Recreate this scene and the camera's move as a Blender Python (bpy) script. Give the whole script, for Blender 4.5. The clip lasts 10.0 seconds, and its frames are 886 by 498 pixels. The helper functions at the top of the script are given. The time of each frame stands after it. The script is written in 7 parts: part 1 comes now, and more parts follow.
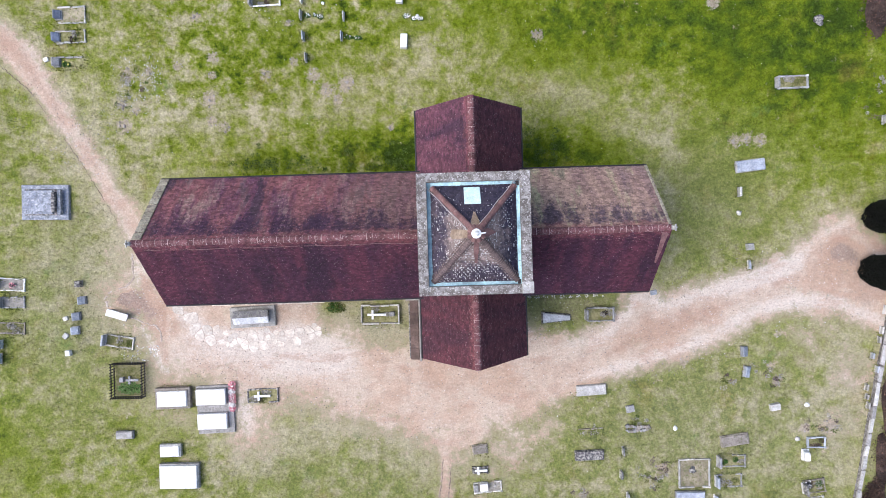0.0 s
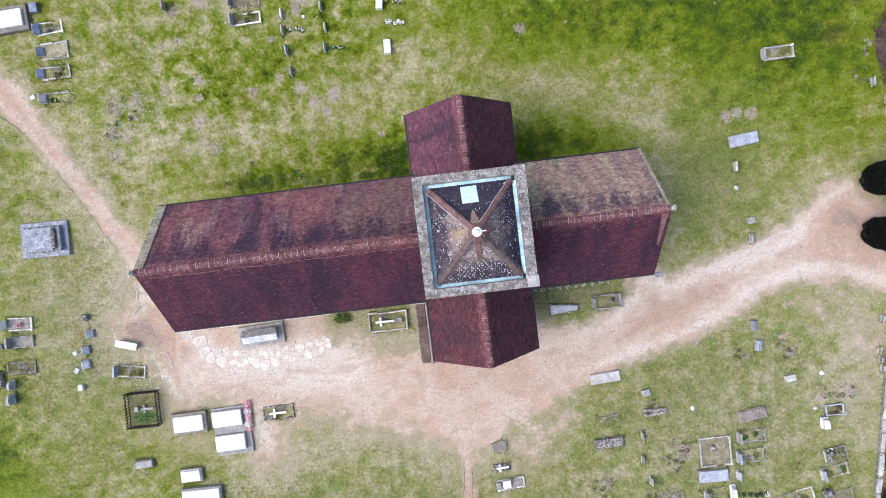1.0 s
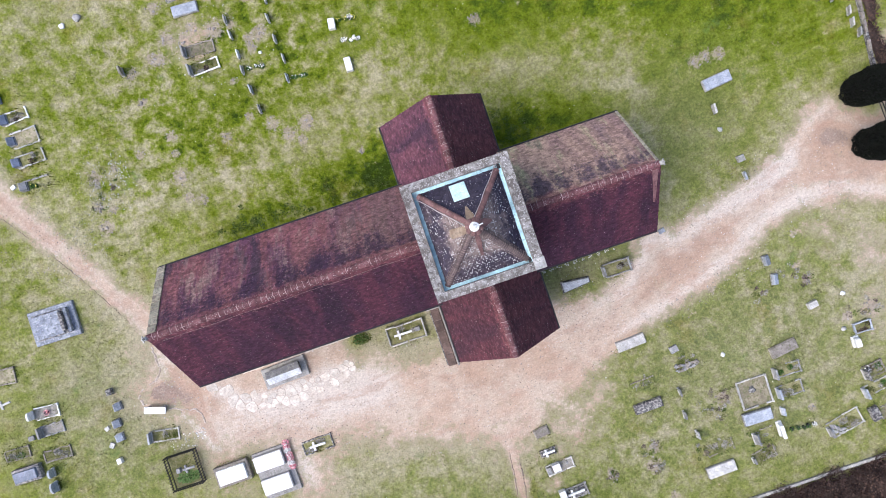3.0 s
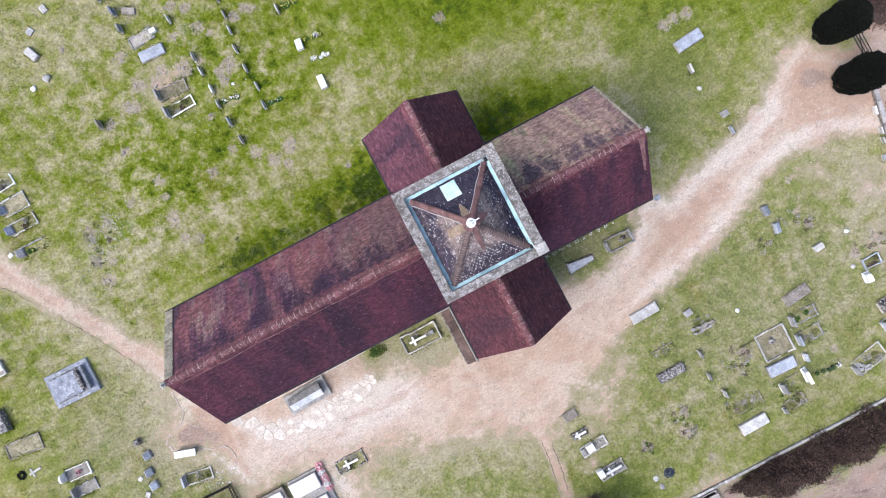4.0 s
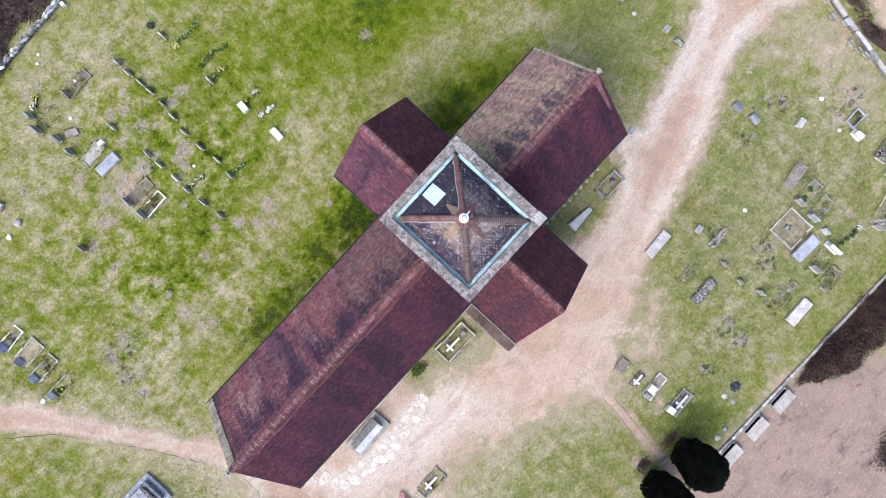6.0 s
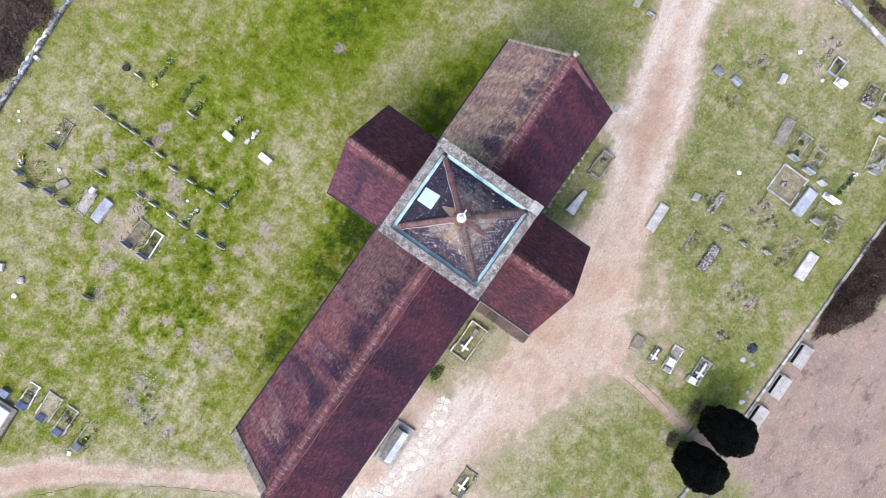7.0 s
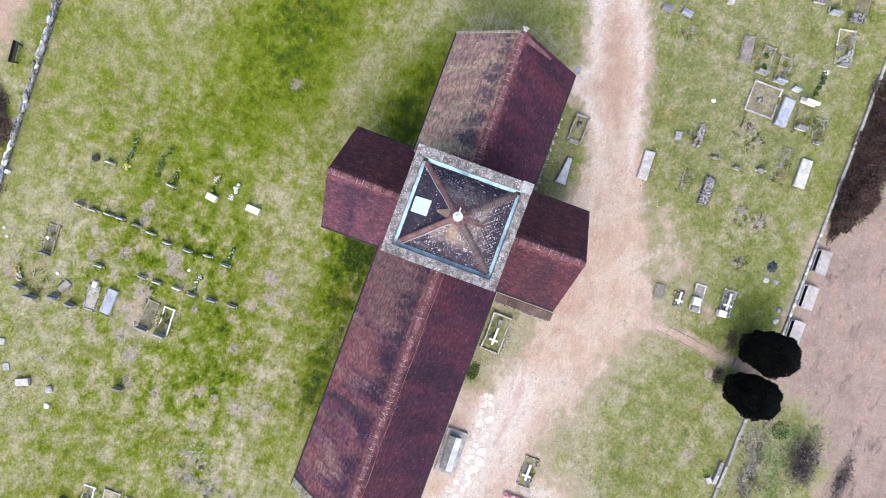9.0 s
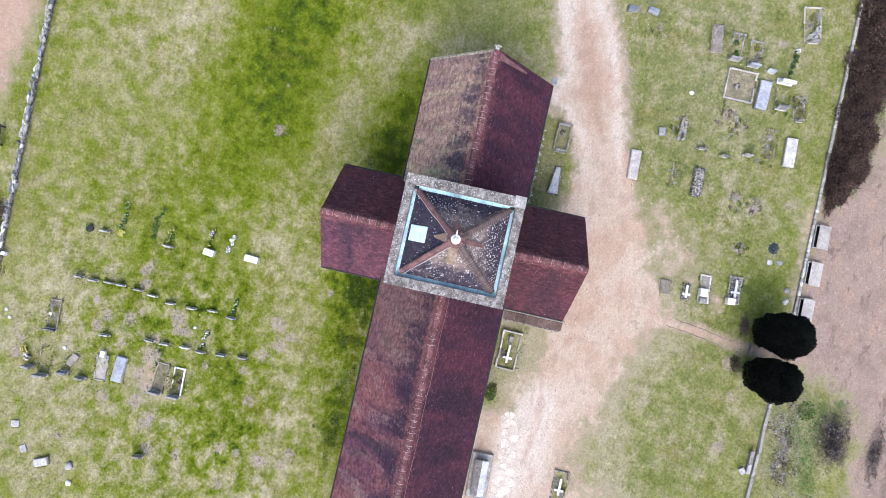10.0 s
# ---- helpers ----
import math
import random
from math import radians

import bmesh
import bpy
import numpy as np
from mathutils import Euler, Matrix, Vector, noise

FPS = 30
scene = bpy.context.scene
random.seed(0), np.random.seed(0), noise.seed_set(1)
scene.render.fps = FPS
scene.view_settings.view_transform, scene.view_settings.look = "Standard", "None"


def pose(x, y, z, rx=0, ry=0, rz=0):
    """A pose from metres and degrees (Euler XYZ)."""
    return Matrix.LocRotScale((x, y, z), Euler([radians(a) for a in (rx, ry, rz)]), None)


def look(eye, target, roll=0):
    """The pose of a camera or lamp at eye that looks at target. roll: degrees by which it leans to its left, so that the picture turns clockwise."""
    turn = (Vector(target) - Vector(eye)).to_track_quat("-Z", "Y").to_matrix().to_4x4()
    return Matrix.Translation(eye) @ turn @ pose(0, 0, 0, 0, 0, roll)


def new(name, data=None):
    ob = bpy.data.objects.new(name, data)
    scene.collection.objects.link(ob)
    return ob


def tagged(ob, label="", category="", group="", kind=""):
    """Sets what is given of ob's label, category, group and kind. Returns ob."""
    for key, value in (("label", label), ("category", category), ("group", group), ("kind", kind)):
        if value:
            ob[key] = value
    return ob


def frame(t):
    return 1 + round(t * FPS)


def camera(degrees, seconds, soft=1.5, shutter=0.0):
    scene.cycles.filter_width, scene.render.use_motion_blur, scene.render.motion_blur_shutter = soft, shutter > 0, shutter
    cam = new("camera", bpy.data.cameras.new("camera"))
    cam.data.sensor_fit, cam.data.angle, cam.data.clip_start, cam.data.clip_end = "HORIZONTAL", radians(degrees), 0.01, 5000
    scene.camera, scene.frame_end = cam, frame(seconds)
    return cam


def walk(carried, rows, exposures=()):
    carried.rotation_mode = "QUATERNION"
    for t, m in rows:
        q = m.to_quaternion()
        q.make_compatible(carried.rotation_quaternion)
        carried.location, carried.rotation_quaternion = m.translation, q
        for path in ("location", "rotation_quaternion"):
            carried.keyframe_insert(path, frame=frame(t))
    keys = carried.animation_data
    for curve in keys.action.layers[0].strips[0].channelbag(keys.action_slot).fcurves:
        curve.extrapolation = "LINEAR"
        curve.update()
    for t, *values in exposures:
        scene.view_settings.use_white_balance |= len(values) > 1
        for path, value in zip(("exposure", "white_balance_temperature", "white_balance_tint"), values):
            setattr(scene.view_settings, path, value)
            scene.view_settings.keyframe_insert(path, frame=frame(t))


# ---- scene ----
cam = camera(68.0, 10.0, soft=0.85)
# seconds, place in metres, turn in degrees
PATH = [
    (0, -1.339, 0.015, 39.505, -1.304, 0.014, -1.722),
    (0.5, -1.360, 0.022, 39.503, -1.259, 0.022, -4.256),
    (1, -1.373, 0.027, 39.501, -1.204, 0.007, -6.867),
    (1.5, -1.377, 0.030, 39.496, -1.175, 0.017, -9.551),
    (2, -1.368, 0.028, 39.489, -1.061, -0.007, -12.496),
    (2.5, -1.351, 0.024, 39.482, -1.070, -0.014, -15.321),
    (4, -1.277, 0.011, 39.470, -1.023, -0.007, -27.794),
    (4.5, -1.247, 0.019, 39.473, -1.037, -0.004, -32.476),
    (5, -1.210, 0.041, 39.480, -1.064, 0.010, -37.029),
    (5.5, -1.172, 0.067, 39.488, -1.041, 0.001, -42.499),
    (7, -1.095, 0.139, 39.537, -0.961, 0.004, -54.893),
    (7.5, -1.079, 0.164, 39.550, -0.943, -0.000, -58.356),
    (8, -1.073, 0.190, 39.565, -0.944, 0.012, -62.394),
    (8.5, -1.071, 0.214, 39.580, -0.890, -0.009, -66.293),
    (9, -1.074, 0.240, 39.595, -0.840, 0.010, -69.849),
    (9.5, -1.076, 0.265, 39.604, -0.744, -0.004, -73.292),
    (9.6, -1.077, 0.270, 39.604, -0.628, -0.004, -74.056),
    (9.7, -1.079, 0.275, 39.605, -0.235, 0.001, -74.844),
    (9.8, -1.081, 0.280, 39.605, 0.219, -0.000, -75.696),
    (9.9, -1.084, 0.284, 39.605, 0.749, 0.003, -76.474),
    (10, -1.087, 0.288, 39.605, 1.301, -0.006, -77.301),
]
walk(cam, [(t, pose(x, y, z, rx, ry, rz)) for t, x, y, z, rx, ry, rz in PATH],
     [(0, 0.28, 5650, 13), (2.7, 0.28, 5650, 13), (4.5, 0.32, 5650, 13), (8, 0.33, 5650, 13), (9, 0.38, 5650, 13), (10, 0.38, 5650, 13)])

# ---- world, sun ----
SUN_AZ, SUN_EL = 262.0, 56.0     # degrees clockwise from north (+y), and above the horizon
world = bpy.data.worlds.new("sky")
scene.world = world
world.use_nodes = True
wn = world.node_tree.nodes
sky = wn.new("ShaderNodeTexSky")
sky.sky_type = "NISHITA"
sky.sun_disc = False
sky.sun_elevation, sky.sun_rotation = radians(SUN_EL), radians(SUN_AZ)
sky.air_density, sky.dust_density, sky.ozone_density = 1.0, 6.0, 1.0
world.node_tree.links.new(sky.outputs[0], wn["Background"].inputs[0])
wn["Background"].inputs[1].default_value = 0.2
sun = new("sun", bpy.data.lights.new("sun", "SUN"))
sun.data.energy, sun.data.angle, sun.data.color = 0.75, radians(40), (1.0, 0.97, 0.93)
sx, sy = math.sin(radians(SUN_AZ)), math.cos(radians(SUN_AZ))
sun.matrix_world = look((sx * 60, sy * 60, 60 * math.tan(radians(SUN_EL))), (0, 0, 0))


# ---- materials ----
def nodes(name, rough=0.85, metal=0.0, spec=0.3):
    m = bpy.data.materials.new(name)
    m.use_nodes = True
    t = m.node_tree
    b = t.nodes["Principled BSDF"]
    b.inputs["Roughness"].default_value = rough
    b.inputs["Metallic"].default_value = metal
    b.inputs["Specular IOR Level"].default_value = spec
    return m, t, b


def put(t, kind, **inputs):
    n = t.nodes.new(kind)
    for k, v in inputs.items():
        n.inputs[k.replace("_", " ")].default_value = v
    return n


def noise_at(t, scale, detail=4, rough=0.6, stretch=None, turn=0.0):
    geo = t.nodes.new("ShaderNodeNewGeometry")
    n = put(t, "ShaderNodeTexNoise", Scale=scale, Detail=detail, Roughness=rough)
    if stretch:
        mp = t.nodes.new("ShaderNodeMapping")
        mp.inputs["Scale"].default_value = stretch
        mp.inputs["Rotation"].default_value = (0, 0, radians(turn))
        t.links.new(geo.outputs["Position"], mp.inputs["Vector"])
        t.links.new(mp.outputs[0], n.inputs["Vector"])
    else:
        t.links.new(geo.outputs["Position"], n.inputs["Vector"])
    return n.outputs["Fac"]


def band(t, fac, lo, hi):
    """A smooth step of fac from lo to hi."""
    n = put(t, "ShaderNodeMapRange", From_Min=lo, From_Max=hi)
    n.interpolation_type = "SMOOTHSTEP"
    t.links.new(fac, n.inputs["Value"])
    return n.outputs["Result"]


def calc(t, op, a, b=0.0):
    n = t.nodes.new("ShaderNodeMath")
    n.operation = op
    for i, v in enumerate((a, b)):
        if isinstance(v, (int, float)):
            n.inputs[i].default_value = v
        else:
            t.links.new(v, n.inputs[i])
    return n.outputs[0]


def mix(t, fac, a, b):
    n = t.nodes.new("ShaderNodeMix")
    n.data_type = "RGBA"
    for i, v in ((0, fac), (6, a), (7, b)):
        if isinstance(v, (int, float)):
            n.inputs[i].default_value = v
        elif isinstance(v, tuple):
            n.inputs[i].default_value = (*v, 1)
        else:
            t.links.new(v, n.inputs[i])
    return n.outputs[2]


def scale_colour(t, col, fac, lo, hi):
    """col made darker or lighter by fac, from lo to hi."""
    r = put(t, "ShaderNodeMapRange", To_Min=lo, To_Max=hi)
    t.links.new(fac, r.inputs["Value"])
    n = t.nodes.new("ShaderNodeVectorMath")
    n.operation = "SCALE"
    t.links.new(col, n.inputs[0])
    t.links.new(r.outputs[0], n.inputs["Scale"])
    return n.outputs[0]


def finish(t, b, col, bump=None, strength=0.4, distance=0.03):
    t.links.new(col, b.inputs["Base Color"])
    if bump is not None:
        n = put(t, "ShaderNodeBump", Strength=strength, Distance=distance)
        t.links.new(bump, n.inputs["Height"])
        t.links.new(n.outputs[0], b.inputs["Normal"])


def swing(t, fac, amount):
    """A noise about its middle, times amount."""
    return calc(t, "MULTIPLY", calc(t, "SUBTRACT", fac, 0.5), amount)


def random_of(t):
    return t.nodes.new("ShaderNodeObjectInfo").outputs["Random"]


def island(t):
    return t.nodes.new("ShaderNodeNewGeometry").outputs["Random Per Island"]


def stone(name, c1, c2, lichen=(0.5, 0.48, 0.4), amount=0.55, scale=3.0, rough=0.85, spread=0.25, bump=0.5, dirt=0.51, soil_on=0.5):
    """Weathered stone: two tones, speckle, lichen, dark moss and grime, a tone of its own for each object."""
    m, t, b = nodes(name, rough)
    col = mix(t, band(t, noise_at(t, scale * 0.6), 0.38, 0.62), c1, c2)
    grain, mottle = noise_at(t, scale * 9, 4, 0.75), noise_at(t, scale * 2.2, 5, 0.7)
    col = scale_colour(t, col, mottle, 0.35, 1.65)
    col = mix(t, calc(t, "MULTIPLY", band(t, noise_at(t, scale * 1.7, 6, 0.76), amount, amount + 0.07), 0.85), col, lichen)
    if dirt < 1:
        grime = tuple(0.4 * v for v in c1)
        col = mix(t, calc(t, "MULTIPLY", band(t, noise_at(t, scale * 1.2, 6, 0.78), dirt, dirt + 0.12), soil_on), col, (grime[0], grime[1] * 1.05, grime[2] * 0.85))
    col = scale_colour(t, col, grain, 0.6, 1.4)
    col = scale_colour(t, col, random_of(t), 1 - spread, 1 + spread)
    finish(t, b, col, grain, bump, 0.02)
    return m


M_GRANITE = stone("granite grey", (0.22, 0.22, 0.225), (0.34, 0.335, 0.33), (0.42, 0.41, 0.35), 0.53, scale=4.5, soil_on=0.68)
M_BLUE = stone("granite blue polished", (0.13, 0.155, 0.21), (0.23, 0.26, 0.33), (0.34, 0.36, 0.38), 0.62, rough=0.35, scale=4.5)
M_PALEBLUE = stone("slate pale blue", (0.31, 0.34, 0.385), (0.44, 0.47, 0.52), (0.55, 0.56, 0.55), 0.56, rough=0.5, scale=4.5)
M_MARBLE = stone("marble white", (0.72, 0.72, 0.70), (0.82, 0.82, 0.80), (0.6, 0.6, 0.56), 0.72, rough=0.5, spread=0.05, bump=0.15, dirt=0.66)
M_PALE = stone("limestone pale", (0.39, 0.38, 0.355), (0.56, 0.545, 0.51), (0.31, 0.305, 0.235), 0.55, scale=4.5, soil_on=0.62)
M_DARK = stone("stone dark", (0.06, 0.06, 0.065), (0.13, 0.12, 0.12), (0.44, 0.42, 0.37), 0.48, scale=4.5)
M_BROWN = stone("sandstone brown", (0.23, 0.20, 0.17), (0.33, 0.295, 0.255), (0.15, 0.15, 0.09), 0.53, scale=4.5, soil_on=0.68)
M_CONCRETE = stone("concrete", (0.32, 0.31, 0.29), (0.42, 0.40, 0.38), (0.22, 0.21, 0.18), 0.54, scale=4.5)
def parapet_material():
    """Old coping: grey stone blackened in patches, with crusts of white and ochre lichen."""
    m, t, b = nodes("parapet stone", 0.9)
    grain = noise_at(t, 26, 4, 0.75)
    col = mix(t, band(t, noise_at(t, 2.4, 5, 0.65), 0.36, 0.64), (0.21, 0.195, 0.18), (0.35, 0.335, 0.31))
    col = mix(t, calc(t, "MULTIPLY", band(t, noise_at(t, 3.8, 6, 0.78), 0.46, 0.54), 0.9), col, (0.12, 0.105, 0.09))
    col = mix(t, calc(t, "MULTIPLY", band(t, noise_at(t, 1.3, 5, 0.7), 0.55, 0.68), 0.45), col, (0.19, 0.16, 0.125))
    col = mix(t, calc(t, "MULTIPLY", band(t, noise_at(t, 13, 3, 0.65), 0.58, 0.64), 0.65), col, (0.66, 0.65, 0.62))
    col = mix(t, calc(t, "MULTIPLY", band(t, noise_at(t, 5.2, 5, 0.7), 0.64, 0.70), 0.6), col, (0.30, 0.30, 0.17))
    col = scale_colour(t, col, grain, 0.6, 1.4)
    col = scale_colour(t, col, random_of(t), 0.85, 1.12)
    finish(t, b, col, grain, 0.6, 0.02)
    return m


M_PARAPET = parapet_material()
M_RUBBLE = stone("rubble wall", (0.22, 0.19, 0.16), (0.34, 0.30, 0.25), (0.4, 0.38, 0.33), 0.62, scale=1.5)
M_FLAG = stone("flagstone", (0.55, 0.495, 0.415), (0.66, 0.61, 0.53), (0.45, 0.37, 0.30), 0.55, spread=0.16, bump=0.2, dirt=0.60, soil_on=0.25)
M_TOMB = stone("mottled tomb stone", (0.20, 0.22, 0.26), (0.34, 0.36, 0.40), (0.60, 0.60, 0.61), 0.54, scale=5.5, spread=0.1, dirt=0.48, soil_on=0.8)
M_GATEIRON = stone("iron black", (0.02, 0.02, 0.02), (0.035, 0.03, 0.028), (0.07, 0.04, 0.03), 0.66, scale=6, rough=0.6)
M_COPPER = stone("copper verdigris", (0.28, 0.43, 0.48), (0.50, 0.72, 0.75), (0.20, 0.28, 0.32), 0.56, scale=1.5, rough=0.6, spread=0.16, bump=0.2, dirt=0.56, soil_on=0.4)
M_HATCH = stone("hatch pale green", (0.62, 0.83, 0.80), (0.68, 0.88, 0.85), (0.45, 0.6, 0.6), 0.75, scale=2.0, rough=0.5, spread=0.03, bump=0.1, dirt=1)
M_LEAD = stone("flashing ochre", (0.24, 0.175, 0.12), (0.36, 0.28, 0.20), (0.22, 0.2, 0.16), 0.6, scale=4, spread=0.1)
M_MOSSBIT = stone("lichen crumbs", (0.62, 0.61, 0.58), (0.82, 0.81, 0.78), (0.3, 0.29, 0.25), 0.6, scale=9)
M_CABLE = stone("cable light", (0.42, 0.38, 0.37), (0.58, 0.54, 0.53), (0.2, 0.15, 0.15), 0.56, scale=5)
M_GUTTER = stone("gutter black", (0.018, 0.016, 0.018), (0.03, 0.028, 0.03), (0.06, 0.055, 0.05), 0.7, scale=4, rough=0.5)
M_BARK = stone("bark", (0.08, 0.055, 0.04), (0.13, 0.095, 0.07), (0.15, 0.15, 0.1), 0.65, scale=5)
M_SOILFILL = stone("grave earth", (0.22, 0.19, 0.125), (0.33, 0.29, 0.195), (0.15, 0.155, 0.06), 0.5, scale=3)
# slab brown darkened to stand in for the shade of a sunken area
M_EARTHSLAB = stone("brown roofing slab", (0.085, 0.058, 0.048), (0.145, 0.10, 0.082), (0.10, 0.075, 0.06), 0.55, scale=3)
M_EARTHRIB = stone("brown slab joint", (0.16, 0.12, 0.10), (0.23, 0.175, 0.15), (0.10, 0.075, 0.06), 0.55, scale=3)
M_GRAVEL = stone("gravel light", (0.27, 0.25, 0.21), (0.40, 0.37, 0.32), (0.2, 0.19, 0.17), 0.55, scale=7)
M_GRASSFILL = stone("grave grass", (0.15, 0.15, 0.05), (0.27, 0.25, 0.125), (0.33, 0.30, 0.19), 0.56, scale=4, rough=1.0, dirt=0.56)


def plain(name, c1, c2, scale=20.0, rough=0.8):
    m, t, b = nodes(name, rough)
    n = noise_at(t, scale, 3)
    col = mix(t, band(t, n, 0.3, 0.7), c1, c2)
    col = scale_colour(t, col, island(t), 0.7, 1.3)
    finish(t, b, col, n, 0.3, 0.01)
    return m


M_LEAF = plain("leaf green", (0.03, 0.075, 0.012), (0.07, 0.14, 0.02))
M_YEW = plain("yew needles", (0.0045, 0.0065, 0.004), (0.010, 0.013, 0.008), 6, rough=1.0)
M_TWIG = plain("bramble twigs", (0.030, 0.021, 0.018), (0.105, 0.072, 0.058), 1.1, rough=1.0)
M_TWIGGREY = plain("grey brown brushwood", (0.075, 0.055, 0.048), (0.17, 0.13, 0.115), 3, rough=1.0)
M_TWIGRED = plain("dead bracken", (0.06, 0.034, 0.025), (0.20, 0.125, 0.092), 1.3, rough=1.0)
M_NETTLE = plain("nettle leaves", (0.085, 0.17, 0.03), (0.18, 0.27, 0.09))
M_STEM = plain("dead grey stems", (0.20, 0.19, 0.165), (0.36, 0.34, 0.30), 3, rough=1.0)
M_TUFT = plain("grass blades", (0.085, 0.105, 0.02), (0.20, 0.19, 0.07), 1.2, rough=1.0)
M_DARKPLANT = plain("blue dark foliage", (0.03, 0.04, 0.055), (0.09, 0.11, 0.13), 6, rough=0.9)
M_WEED = plain("coarse dark weeds", (0.045, 0.075, 0.010), (0.10, 0.14, 0.025), 4, rough=1.0)
M_PETALW = plain("petals white", (0.75, 0.74, 0.70), (0.85, 0.84, 0.8), 9)
M_PETALP = plain("petals pink", (0.62, 0.16, 0.20), (0.78, 0.45, 0.47), 9)
M_PETALY = plain("petals yellow", (0.7, 0.6, 0.06), (0.8, 0.72, 0.2), 9)
M_POTBLUE = plain("glaze blue", (0.05, 0.14, 0.45), (0.08, 0.2, 0.55), 5, 0.3)
M_POTBLACK = plain("pot dark", (0.015, 0.016, 0.017), (0.03, 0.03, 0.03), 5, 0.6)


def tile_material(name, base, warm, lichen, amount, dark=(0.022, 0.012, 0.020), dark_amount=0.60, run=(1, 1, 1), specks=0.655, soot=0.0, dust=None, blush=None, tan=None):
    """Old plain clay tiles: stains that run down the slope, pale lichen, each tile a little different."""
    m, t, b = nodes(name, 0.8)
    col = mix(t, band(t, noise_at(t, 0.8, 5, 0.65, run), 0.38, 0.62), base, warm)
    col = mix(t, calc(t, "MULTIPLY", band(t, noise_at(t, 1.1, 6, 0.7, run), amount, amount + 0.16), 0.8), col, lichen)
    col = mix(t, calc(t, "MULTIPLY", band(t, noise_at(t, 0.55, 6, 0.7, run), dark_amount, dark_amount + 0.12), 0.85), col, dark)
    if tan:
        # a stretch where grey lichen has taken over
        sep = t.nodes.new("ShaderNodeSeparateXYZ")
        t.links.new(t.nodes.new("ShaderNodeNewGeometry").outputs["Position"], sep.inputs[0])
        far_ = calc(t, "ADD", sep.outputs["X"], swing(t, noise_at(t, 0.5, 6, 0.7, run), 14.0))
        col = mix(t, calc(t, "MULTIPLY", band(t, far_, tan[0], tan[1]), 0.65), col, tan[2])
    if soot:
        # black algae that grows in a ragged belt below the ridge
        sep = t.nodes.new("ShaderNodeSeparateXYZ")
        t.links.new(t.nodes.new("ShaderNodeNewGeometry").outputs["Position"], sep.inputs[0])
        belt = calc(t, "MULTIPLY", band(t, sep.outputs["Y"], 2.3, 0.35), band(t, sep.outputs["Y"], 0.15, 0.4))
        belt = calc(t, "ADD", belt, calc(t, "MULTIPLY", calc(t, "SUBTRACT", noise_at(t, 0.9, 6, 0.72, run), 0.5), 3.0))
        belt = calc(t, "ADD", belt, swing(t, noise_at(t, 5.0, 6, 0.78), 2.2))
        col = mix(t, calc(t, "MULTIPLY", band(t, belt, 0.42, 1.15), soot), col, dark)
    if blush:
        # red clay and mortar washed from the ridge over the first courses
        sep = t.nodes.new("ShaderNodeSeparateXYZ")
        t.links.new(t.nodes.new("ShaderNodeNewGeometry").outputs["Position"], sep.inputs[0])
        off = calc(t, "ABSOLUTE", calc(t, "SUBTRACT", sep.outputs[blush[0]], blush[1]))
        off = calc(t, "ADD", off, swing(t, noise_at(t, 2.2, 6, 0.75), 1.3))
        col = mix(t, calc(t, "MULTIPLY", band(t, off, 0.46, 0.12), 0.65), col, (0.155, 0.055, 0.058))
        flake = calc(t, "MULTIPLY", band(t, noise_at(t, 7, 5, 0.75, (0.5, 1.6, 1) if blush[0] == "Y" else (1.6, 0.5, 1)), 0.60, 0.66), band(t, off, 0.9, 0.3))
        col = mix(t, calc(t, "MULTIPLY", flake, 0.7), col, (0.33, 0.20, 0.185))
    if dust:
        # brown dust and moss that thickens towards the top
        sep = t.nodes.new("ShaderNodeSeparateXYZ")
        t.links.new(t.nodes.new("ShaderNodeNewGeometry").outputs["Position"], sep.inputs[0])
        high = calc(t, "ADD", band(t, sep.outputs["Z"], dust[0], dust[1]), calc(t, "MULTIPLY", calc(t, "SUBTRACT", noise_at(t, 1.6, 6, 0.75), 0.5), 2.0))
        col = mix(t, calc(t, "MULTIPLY", band(t, high, 0.15, 0.85), 0.85), col, (0.225, 0.175, 0.155))
        col = mix(t, calc(t, "MULTIPLY", band(t, calc(t, "ADD", sep.outputs["Z"], swing(t, noise_at(t, 2.4, 6, 0.75), 1.4)), dust[1] + 0.1, dust[1] + 0.6), 0.9), col, (0.38, 0.295, 0.235))
    speck = noise_at(t, 16, 3, 0.7)
    col = mix(t, calc(t, "MULTIPLY", band(t, speck, specks, specks + 0.04), 0.75), col, (0.40, 0.34, 0.32))
    col = scale_colour(t, col, noise_at(t, 4.2, 5, 0.72), 0.2, 1.9)
    col = scale_colour(t, col, noise_at(t, 13, 3, 0.6), 0.25, 1.75)
    col = scale_colour(t, col, island(t), 0.7, 1.3)
    finish(t, b, col, noise_at(t, 30, 3), 0.35, 0.01)
    return m


